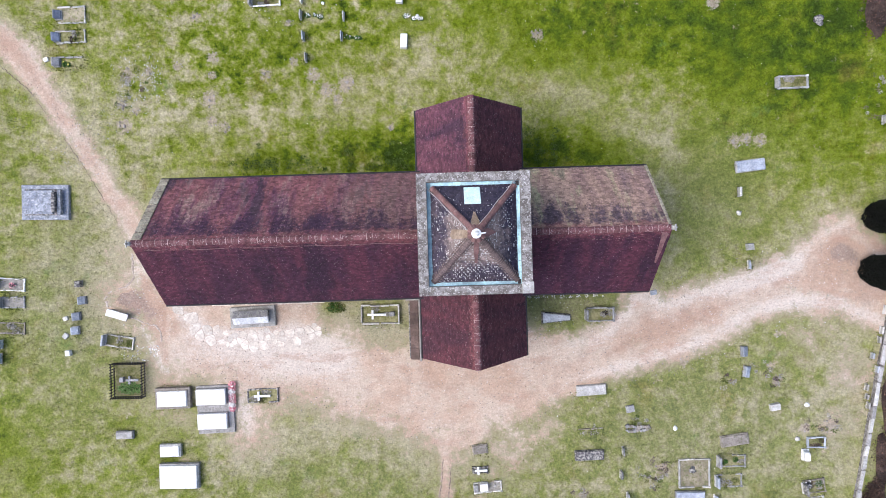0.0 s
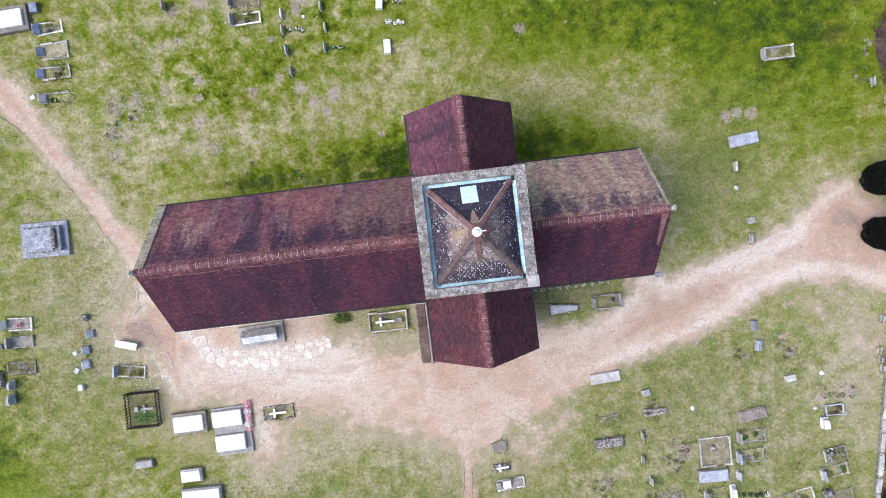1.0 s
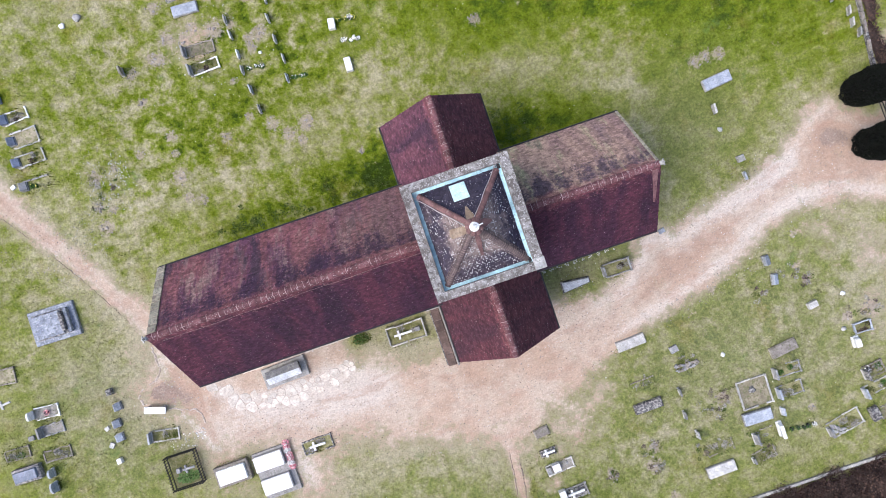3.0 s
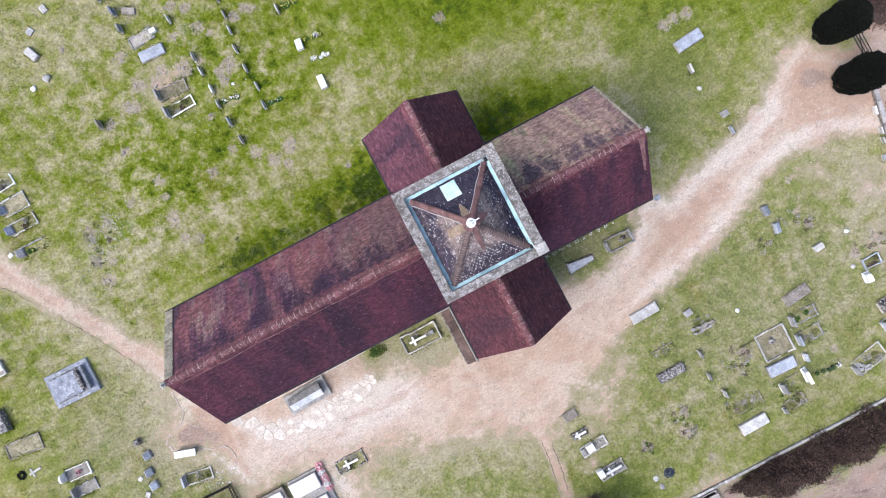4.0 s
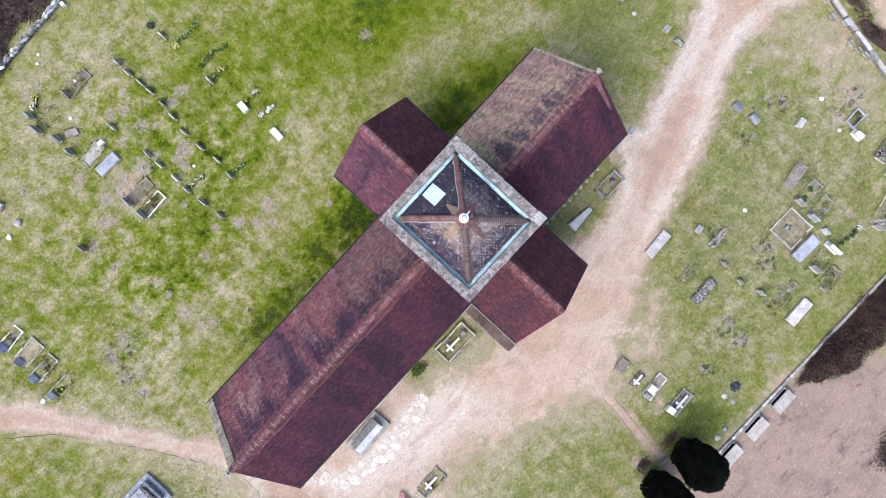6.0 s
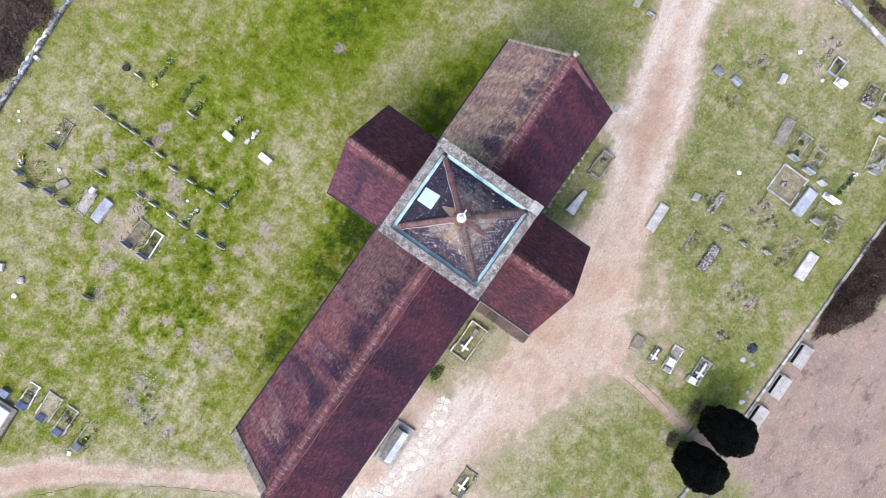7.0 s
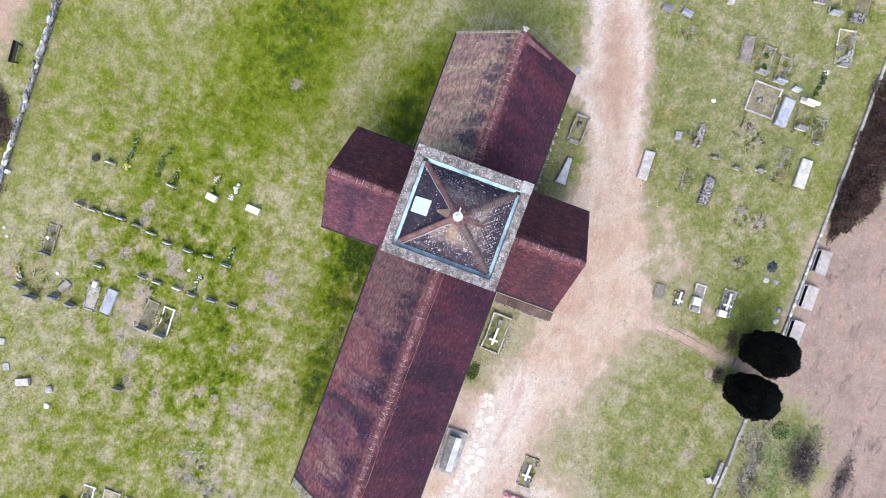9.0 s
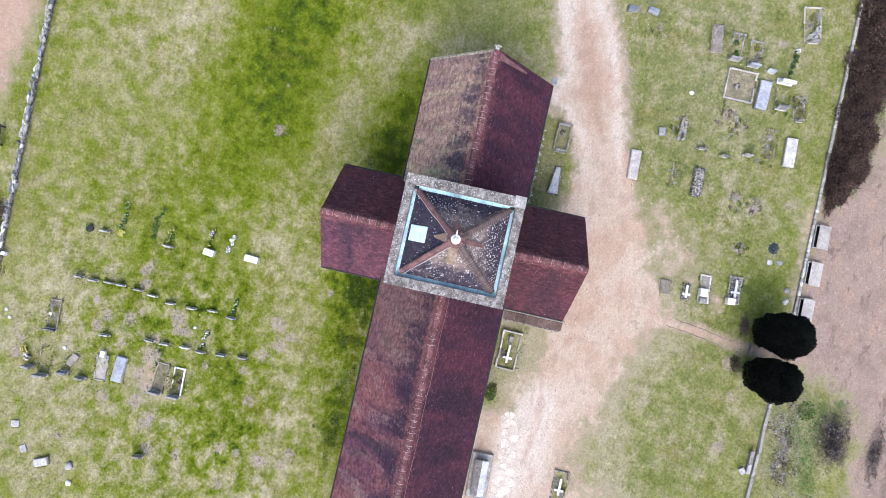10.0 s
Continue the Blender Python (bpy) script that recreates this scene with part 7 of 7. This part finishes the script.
rubble_wall("wall_south", (-9.3, -20.12), (-7.9, -20.17), 0.35, 0.22, 37, "short stub of stone wall beside the boundary", (M_CONCRETE,), (0.4, 0.7))


def field_gate(x, y, turn, length, label, material):
    g = thing("gate", x, y, 0, turn, label, "gate", "churchyard gates")
    for s in (0, 1):
        part("post", block((s * length, 0, 0.6), (0.14, 0.14, 1.25), 0.015), material, g)
    for z in (0.25, 0.5, 0.75, 1.0):
        part("bar", block((length / 2, 0, z), (length - 0.15, 0.035, 0.06), 0.006), material, g)
    brace = bmesh.new()
    rod(brace, (0.1, 0.04, 0.2), (length - 0.1, 0.04, 1.0), 0.03, 6)
    part("brace", brace, material, g)


M_OLDWOOD = stone("old gate wood", (0.05, 0.042, 0.036), (0.10, 0.085, 0.07), (0.2, 0.18, 0.16), 0.62, scale=5)
field_gate(25.9, -2.35, 92, 2.0, "dark weathered wooden five-barred gate between two yews", M_OLDWOOD)
field_gate(-2.9, -20.6, 0, 1.5, "dark iron gate between two yews", M_GATEIRON)
part_step = part("gate_step", block((0, 0, 0.02), (0.75, 0.13, 0.08), 0.02), M_BROWN)
part_step.matrix_basis = pose(-2.0, -18.8, 0, 0, 0, -5)
tagged(part_step, "low brown stone step across the gate path", "step")

M_LID = stone("pale cement sheet", (0.36, 0.335, 0.30), (0.44, 0.415, 0.375), (0.29, 0.26, 0.23), 0.58, scale=2, spread=0.06, dirt=0.66)
# lidded concrete bins outside the south wall
for x, y, k in ((5.45, -21.3, 1.0), (3.2, -21.28, 1.0), (0.95, -21.26, 1.0)):
    b_ = thing("concrete_bin", x, y, 0, 1, "pale concrete bin with sloping lid and dark open slot", "bin", "bins along the wall")
    part("back", block((0, 0.2, 0.13), (1.4, 0.06, 0.28), 0.01), M_CONCRETE, b_)
    part("front", block((0, -0.56, 0.12), (1.4, 0.07, 0.26), 0.01), M_CONCRETE, b_)
    for s in (-1, 1):
        bm = bmesh.new()
        pts = [(-0.52, -0.02), (0.17, -0.02), (0.17, 0.26), (-0.2, 0.34), (-0.52, 0.25)]
        ra, rb = [bm.verts.new((s * 0.67 - 0.03, y_, z)) for y_, z in pts], [bm.verts.new((s * 0.67 + 0.03, y_, z)) for y_, z in pts]
        bm.faces.new(ra)
        bm.faces.new(rb[::-1])
        for i in range(5):
            bm.faces.new((ra[i], rb[i], rb[(i + 1) % 5], ra[(i + 1) % 5]))
        bmesh.ops.recalc_face_normals(bm, faces=bm.faces)
        part("side", bm, M_CONCRETE, b_)
    # black floor paints the shade inside the open slot
    part("floor_slab", block((0, -0.16, 0.03), (1.26, 0.66, 0.06), 0.005), M_GATEIRON, b_)
    part("lid", block((0, -0.3, 0.34), (1.44, 0.76, 0.05), 0.01, (8, 0, 0)), M_LID, b_, "pale sloping lid")


# ---- yews, thickets and bushes ----
def yew(x, y, high, r, seed, label):
    """A columnar yew: trunk, rising limbs, and a dense crown of small upright sprays."""
    rnd = random.Random(seed)
    e = thing("yew_tree", x, y, 0, 0, label, "tree", "gate yews")
    bm = bmesh.new()
    rod(bm, (0, 0, -0.1), (0, 0, high * 0.6), 0.22, 9, 0.08)
    for i in range(9):
        a = i * 2.4
        rod(bm, (0, 0, 0.4 + i * 0.15), (0.7 * r * math.cos(a), 0.7 * r * math.sin(a), 1.6 + i * 0.22), 0.07, 6, 0.02)
    part("trunk", bm, M_BARK, e)
    vs, fs = [], []

    def radius(h):
        k = h / high
        return r * (0.72 + 0.6 * k * (1.2 - k) * 1.6) * min(1, ((1 - k) / 0.24) ** 0.5 if k > 0.76 else 1) * min(1, 0.55 + k * 4)
    for i in range(15000):
        h = 0.15 + (high - 0.15) * rnd.random() ** 0.85
        a = rnd.uniform(0, 6.283)
        lobes = 1 + 0.06 * math.sin(a * 5 + seed + h) + 0.05 * math.sin(a * 9 - h * 2.3) + 0.08 * noise.noise(Vector((math.cos(a) * 2.2, math.sin(a) * 2.2, h * 1.6 + seed)))
        rr = radius(h) * lobes * (0.55 + 0.45 * rnd.random() ** 0.3)
        p = Vector((rr * math.cos(a), rr * math.sin(a), h))
        lean = Vector((math.cos(a) * 0.55, math.sin(a) * 0.55, 1.0)).normalized()
        lean = (lean + Vector((rnd.uniform(-0.4, 0.4), rnd.uniform(-0.4, 0.4), rnd.uniform(-0.3, 0.3)))).normalized()
        side = lean.cross(Vector((rnd.uniform(-1, 1), rnd.uniform(-1, 1), 0.3))).normalized()
        l, w = rnd.uniform(0.06, 0.14), rnd.uniform(0.03, 0.06)
        n0 = len(vs)
        for q in (p - side * w, p + side * w, p + lean * l + side * w * 0.3, p + lean * l * 1.15, p + lean * l - side * w * 0.3):
            vs.append(tuple(q))
        fs.append((n0, n0 + 1, n0 + 2, n0 + 3, n0 + 4))
    me = bpy.data.meshes.new("crown")
    me.from_pydata(vs, [], fs)
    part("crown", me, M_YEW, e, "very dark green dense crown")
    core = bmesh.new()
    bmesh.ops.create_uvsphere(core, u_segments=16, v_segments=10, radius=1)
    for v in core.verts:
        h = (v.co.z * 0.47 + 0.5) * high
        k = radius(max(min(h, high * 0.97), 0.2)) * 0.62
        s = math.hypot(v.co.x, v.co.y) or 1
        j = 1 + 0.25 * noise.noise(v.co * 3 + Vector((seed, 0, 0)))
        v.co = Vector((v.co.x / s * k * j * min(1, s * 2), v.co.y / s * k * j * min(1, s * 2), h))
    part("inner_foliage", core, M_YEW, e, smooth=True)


yew(-0.75, -19.35, 4.7, 1.12, 1, "tall dense dark yew tree beside the south gate")
yew(-3.35, -19.3, 4.5, 1.08, 2, "broad dense dark yew tree beside the south gate")
yew(24.0, -2.9, 4.4, 0.92, 3, "tall dense dark yew tree beside the east gate")
yew(24.3, 0.25, 4.3, 0.92, 4, "dense dark yew tree beside the east gate")


def thicket(name, label, spots, count, material, second, seed, size=0.35, high=1.2, category="thicket", kind=""):
    """Bare tangled twigs and dead leaves heaped over the given spots (x, y, radius x, radius y)."""
    rnd = random.Random(seed)
    e = thing(name, spots[0][0], spots[0][1], 0, 0, label, category, kind=kind)
    ox, oy = spots[0][0], spots[0][1]
    for nm, mat, share in (("brushwood", material, 1.0), ("bracken", second, 0.6)):
        vs, fs = [], []
        for i in range(int(count * share)):
            sx_, sy_, rx, ry = spots[rnd.randrange(len(spots))]
            a = rnd.uniform(0, 6.283)
            r = min(1.5, abs(rnd.gauss(0, 0.6))) if category == "bush" else rnd.random() ** 0.55 * (1 + 0.25 * rnd.random() ** 4)
            edge = 1 + 0.16 * math.sin(a * 4 + seed) + 0.1 * math.sin(a * 7)
            p = Vector((sx_ - ox + rx * r * edge * math.cos(a), sy_ - oy + ry * r * edge * math.sin(a), 0))
            p.z = high * max(0.06, 1 - r * r * 0.75) * rnd.uniform(0.1, 1.0)
            d = Vector((rnd.uniform(-1, 1), rnd.uniform(-1, 1), rnd.uniform(-0.2, 0.8))).normalized()
            l = size * rnd.uniform(0.5, 1.4) * (1.0 if nm == "brushwood" else 0.35)
            w = 0.012 + (0.03 if nm == "bracken" else 0) + rnd.random() * 0.016
            s = d.cross(Vector((rnd.uniform(-1, 1), rnd.uniform(-1, 1), 0.2))).normalized() * w
            n0 = len(vs)
            vs += [tuple(p - s), tuple(p + s), tuple(p + d * l + s * 0.3), tuple(p + d * l - s * 0.3)]
            fs.append((n0, n0 + 1, n0 + 2, n0 + 3))
        me = bpy.data.meshes.new(nm)
        me.from_pydata(vs, [], fs)
        tagged(part(nm, me, mat, e), kind="stuff")
    for sx_, sy_, rx, ry in spots:
        q = lump(1.0, seed + sx_, 1.0, 0.4, 3)
        bmesh.ops.transform(q, matrix=pose(sx_ - ox, sy_ - oy, 0) @ Matrix.Diagonal((rx * (0.3 if category == "bush" else 0.8), ry * (0.3 if category == "bush" else 0.8), high * (0.2 if category == "bush" else 0.35), 1)), verts=q.verts)
        part("litter", q, material, e, smooth=True)


thicket("bramble_thicket", "dark brown leafless bramble thicket along the outside of the wall", [(9.3, -21.85, 1.9, 0.75), (10.2, -22.3, 1.5, 1.0), (12.3, -22.25, 2.2, 1.15), (15.4, -22.3, 2.3, 1.25), (18.6, -22.4, 2.4, 1.35), (21.4, -22.6, 2.0, 1.5), (23.7, -19.8, 0.75, 1.6), (24.2, -17.2, 0.55, 1.4)], 42000, M_TWIG, M_TWIGRED, 3, size=0.24)
thicket("bramble_bush", "dark leafless bush on the verge outside the wall", [(-5.8, -24.65, 1.3, 1.0), (-6.8, -24.75, 1.1, 0.9)], 2000, M_TWIGGREY, M_STEM, 4, size=0.2, high=0.9, category="bush")
for x, y in ((-6.0, -21.9), (-8.7, -22.1)):
    tangle_rnd = random.Random(int(x * 10))
    tangle = thing("bramble_bush", x, y, 0, 0, "grey tangle of dead stems against the wall", "bush")
    for i in range(34):
        leaves(tangle, "brushwood", tangle_rnd.gauss(0, 0.75), tangle_rnd.gauss(0, 0.45), 0.32, 0.22, 0.0, 30, (M_STEM, M_TUFT, M_STEM, M_TWIGGREY)[i % 4], 0.06, 500 + i, rise=0.2)
thicket("bramble_bush", "dark leafless bush beside the earth track", [(7.9, -28.8, 1.0, 0.9)], 5200, M_TWIGGREY, M_TWIG, 9, size=0.22, high=0.8, category="bush")
thicket("bramble_bush", "brown scrubby patch beside the track", [(-6.5, -27.4, 1.9, 0.55)], 700, M_TWIGGREY, M_STEM, 7, size=0.2, high=0.3, category="bush")
thicket("bramble_thicket", "reddish brown dead bracken outside the north wall", [(-4.0, 28.6, 2.2, 1.5), (-7.5, 28.4, 2.4, 1.6), (-11.5, 28.3, 2.6, 1.7), (-15.5, 28.2, 2.4, 1.6)], 15000, M_TWIGGREY, M_TWIGRED, 8, high=0.8)
thicket("bramble_thicket", "thin brown brambles along the outside of the east wall", [(27.3, 1.5, 0.8, 1.0), (28.0, -0.0, 1.2, 1.2), (24.9, 12.3, 0.9, 1.4), (26.9, 2.5, 0.4, 1.6), (27.2, 5.5, 0.45, 1.8), (27.5, 8.8, 0.5, 2.0), (26.2, 8.0, 0.7, 2.2), (25.9, -7.5, 0.45, 2.2), (25.3, -11.2, 0.5, 2.2), (24.8, -14.5, 0.5, 1.8)], 5200, M_TWIG, M_TWIGRED, 10, size=0.22, high=0.5)
thicket("bramble_bush", "grey-brown dry shrub beside the gate yew", [(-3.1, -18.1, 0.6, 0.35)], 420, M_TWIGGREY, M_TUFT, 15, size=0.16, high=0.22, category="bush")
thicket("bramble_bush", "grey-brown dry shrub beside the gate yew", [(-0.75, -18.2, 0.6, 0.3)], 420, M_TWIGGREY, M_TUFT, 16, size=0.16, high=0.22, category="bush")
fringe_rnd = random.Random(61)
fringe = thing("weed_patch", 12.0, -23.3, 0, 0, "grey-green weeds fringing the brambles outside the wall", "weeds", kind="stuff")
for i in range(60):
    k = fringe_rnd.random()
    leaves(fringe, "foliage", -4.2 + 14.5 * k, (1.3 if k < 0.03 else 0.45 if k < 0.1 else 0) - 0.35 * k + fringe_rnd.uniform(-0.25, 0.2), 0.4, 0.22, 0.0, 40, (M_STEM, M_TUFT, M_WEED)[i % 3], 0.05, 300 + i, rise=0.12)
green = thing("nettle_patch", -4.9, -22.9, 0, 0, "bright green nettle patch with a teal clump", "weeds")
leaves(green, "foliage", 0, 0, 0.6, 0.5, 0.0, 200, M_LEAF, 0.07, 21, rise=0.3)
for i, (gx, gy) in enumerate(((-0.2, -0.9), (-1.4, -0.6), (-2.4, -0.2), (-3.4, -0.7), (0.3, -2.0), (-1.2, 0.5), (-4.6, -1.0))):
    leaves(green, "foliage", gx, gy, 0.9, 0.5, 0.0, 150, M_NETTLE, 0.06, 22 + i, rise=0.2)
seat = thing("bench", 0.6, 27.95, 0, 5, "dark weathered wooden bench outside the north wall", "bench")
part("seat", block((0, 0, 0.44), (1.3, 0.2, 0.05), 0.01), M_GATEIRON, seat)
part("backrest", block((0, 0.1, 0.56), (1.3, 0.05, 0.22), 0.01), M_GATEIRON, seat)
for s in (-1, 1):
    part("leg", block((s * 0.55, 0, 0.21), (0.07, 0.18, 0.44), 0.008), M_GATEIRON, seat)


# ---- worn edges and litter ----
def earth_bank(pts, w, high, seed, label, material=None):
    """A ragged little bank of eroded earth along a line."""
    rnd = random.Random(seed)
    line = []
    for (ax, ay), (bx, by) in zip(pts, pts[1:]):
        n = max(2, int(math.hypot(bx - ax, by - ay) / 0.12))
        line += [(ax + (bx - ax) * i / n, ay + (by - ay) * i / n) for i in range(n)]
    bm = bmesh.new()
    rows = []
    for i, (x, y) in enumerate(line):
        x += 0.09 * noise.noise(Vector((i * 0.6, seed, 0)))
        y += 0.09 * noise.noise(Vector((i * 0.6, seed + 5, 0)))
        dx, dy = (line[min(i + 1, len(line) - 1)][0] - line[max(i - 1, 0)][0]), (line[min(i + 1, len(line) - 1)][1] - line[max(i - 1, 0)][1])
        l = math.hypot(dx, dy) or 1
        k = w * rnd.uniform(0.5, 1.3)
        rows.append([bm.verts.new((x - dy / l * o * k, y + dx / l * o * k, z)) for o, z in ((-1, -0.02), (-0.3, high * rnd.uniform(0.5, 1.1)), (0.3, high * rnd.uniform(0.3, 0.9)), (1, -0.02))])
    for a, b in zip(rows, rows[1:]):
        if rnd.random() < 0.15:
            continue
        for i in range(3):
            bm.faces.new((a[i], b[i], b[i + 1], a[i + 1]))
    bmesh.ops.recalc_face_normals(bm, faces=bm.faces)
    ob = part("earth_bank", bm, material or M_EARTHBANK)
    return tagged(ob, label, "bank", kind="structure")


# lighter than the soil, to paint the sunlit lip of the hollow
M_RIM = stone("pale earth rim", (0.36, 0.30, 0.245), (0.50, 0.43, 0.36), (0.28, 0.22, 0.17), 0.55, scale=4)
M_EARTHBANK = stone("eroded earth", (0.25, 0.19, 0.15), (0.33, 0.26, 0.21), (0.34, 0.27, 0.22), 0.56, scale=5)
earth_bank([(-20.1, -0.6), (-20.05, -2.1), (-20.5, -2.6), (-21.4, -2.8), (-21.85, -3.3), (-21.6, -3.9)], 0.11, 0.035, 1, "ragged eroded earth edge beside the path", M_RIM)
earth_bank([(-20.3, -4.45), (-19.9, -4.6), (-19.4, -4.85), (-18.8, -5.0), (-18.55, -5.4), (-18.5, -6.1)], 0.09, 0.03, 2, "ragged eroded earth edge beside the path", M_RIM)
earth_bank([(-1.75, -13.6), (-1.9, -15.0), (-2.2, -16.9), (-2.4, -18.6)], 0.05, 0.04, 4, "worn earth edge of the gate path")
earth_bank([(-1.3, -14.0), (-1.45, -15.6), (-1.75, -17.2), (-1.85, -18.5)], 0.05, 0.04, 5, "worn earth edge of the gate path")
earth_bank([(-27.9, 11.2), (-25.9, 9.4), (-24.3, 7.1), (-22.6, 4.4), (-21.1, 1.7), (-20.4, 0.3)], 0.022, 0.02, 3, "thin dark rut along the edge of the path")


def chippings(name, label, spots, count, seed, material, size=0.03):
    """Small pale stones and petals scattered in the grass."""
    rnd = random.Random(seed)
    vs, fs = [], []
    for _ in range(count):
        x0, y0, r = spots[rnd.randrange(len(spots))]
        a, k = rnd.uniform(0, 6.283), r * math.sqrt(rnd.random())
        x, y, s = x0 + k * math.cos(a), y0 + k * math.sin(a), size * rnd.uniform(0.5, 1.7)
        n0 = len(vs)
        for j in range(4):
            b = 1.571 * j + a
            vs.append((x + s * rnd.uniform(0.6, 1.2) * math.cos(b), y + s * rnd.uniform(0.6, 1.2) * math.sin(b), 0.0))
        vs.append((x, y, 0.03 + s * 0.3))
        fs += [(n0 + j, n0 + (j + 1) % 4, n0 + 4) for j in range(4)]
    me = bpy.data.meshes.new(name)
    me.from_pydata(vs, [], fs)
    tagged(part(name, me, material), label, "stones", kind="stuff")


chippings("gravel", "pale stone chippings strewn in the grass", [(-19.5, 10.2, 1.6), (-19.0, 9.0, 1.4), (-18.6, 10.0, 0.9), (-21.0, 8.6, 1.0), (-10.0, 15.0, 3.0)], 420, 5, M_MOSSBIT, 0.035)
chippings("daisy_scatter", "tiny white daisies dotted over the turf", [(-10, 14, 9), (-18, 12, 8), (12, 10, 10), (12, -13, 8), (-22, -8, 6), (-6, -13, 6), (2, 17, 8)], 420, 6, M_PETALW, 0.018)
chippings("daisy_scatter", "white flowers scattered round the railed grave", [(-19.6, -6.7, 0.5), (-20.4, -6.6, 0.6), (-19.0, -6.5, 0.4)], 90, 7, M_PETALW, 0.035)
chippings("gravel", "loose grit and small stones on the trodden path", [(-10, -7, 5), (-2, -9, 4), (8, -7, 4), (16, -5, 4), (-24, 8, 3), (22, -3, 3), (-14, -8, 3), (3, -8.5, 3), (12, -6, 3)], 2600, 8, M_CLOD, 0.026)
chippings("gravel", "pale pebbles trodden into the path", [(-12, -7, 4), (-4, -9, 4), (6, -7.5, 4), (14, -5.5, 3), (20, -3.5, 3), (-22.5, 6, 2), (-19, -4, 2)], 900, 18, M_MOSSBIT, 0.026)
chippings("gravel", "dark crumbs of damp earth on the path", [(-8, -7.5, 4), (-1, -9.5, 3.5), (6, -8, 3.5), (-3.5, -6.5, 2), (18, -4, 4), (-12, -7, 5)], 220, 19, M_EARTHSLAB, 0.024)
chippings("gravel", "pale pebbles along the foot of the chancel wall", [(3.2 + 0.5 * i, -3.95, 0.14) for i in range(11)], 130, 9, M_MOSSBIT, 0.035)

# rank dead grass that is left uncut among the graves
for x, y, r in ((11.5, -14.6, 0.9), (10.5, -14.7, 0.7), (11.0, -15.4, 0.5), (9.2, -17.3, 0.5), (6.5, -16.3, 0.6), (6.4, -17.2, 0.5), (3.8, -17.0, 0.4), (17.6, -8.6, 0.7), (15.6, -9.6, 0.6), (10.2, -11.6, 0.5), (7.2, -12.3, 0.5),
                (12.7, -17.7, 0.6), (13.2, -18.7, 0.5), (10.5, -17.4, 0.6), (20.6, -12.4, 0.6), (21.7, -12.2, 0.6), (18.6, -9.4, 0.4), (24.6, 6.5, 0.6), (24.9, 8.2, 0.6), (-19.6, 9.6, 0.8), (-20.2, 8.4, 0.6)):
    rank = thing("rank_grass", x, y, 0, 0, "tangled grey-green uncut grass among the graves", "grass", kind="stuff")
    rank_rnd = random.Random(int(x * 41 + y * 23))
    for i in range(int(4 + r * 7)):
        a, k = rank_rnd.uniform(0, 6.283), r * math.sqrt(rank_rnd.random())
        leaves(rank, "tuft", k * math.cos(a), k * math.sin(a), rank_rnd.uniform(0.1, 0.26), rank_rnd.uniform(0.1, 0.2), 0.0, 34, (M_STEM, M_TUFT, M_TWIGGREY, M_WEED, M_STEM)[rank_rnd.randrange(5)], 0.05, int(x * 13 + y * 7) + i, rise=0.12)

# coarse weeds in the strip of darkened turf north of the church
weed_rnd = random.Random(33)
weeds = thing("weed_patch", -8.0, 4.4, 0, 0, "coarse dark green weeds along the north wall", "weeds", kind="stuff")
for i in range(46):
    wx = weed_rnd.choice((weed_rnd.gauss(3.9, 0.9), weed_rnd.gauss(-3.6, 1.4), weed_rnd.uniform(-7.5, 4.5)))
    wy = -0.45 + abs(weed_rnd.gauss(0, 0.55))
    leaves(weeds, "foliage", wx, wy, weed_rnd.uniform(0.15, 0.4), weed_rnd.uniform(0.12, 0.3), 0.0, 45, M_WEED, 0.05, 300 + i, rise=0.12)
weeds = thing("weed_patch", 4.6, 4.9, 0, 0, "dark green rank grass between transept and chancel", "weeds", kind="stuff")
for i in range(26):
    leaves(weeds, "foliage", weed_rnd.gauss(0.2, 1.0), weed_rnd.gauss(0.0, 0.7), weed_rnd.uniform(0.15, 0.4), weed_rnd.uniform(0.12, 0.3), 0.0, 45, M_WEED, 0.05, 400 + i, rise=0.12)
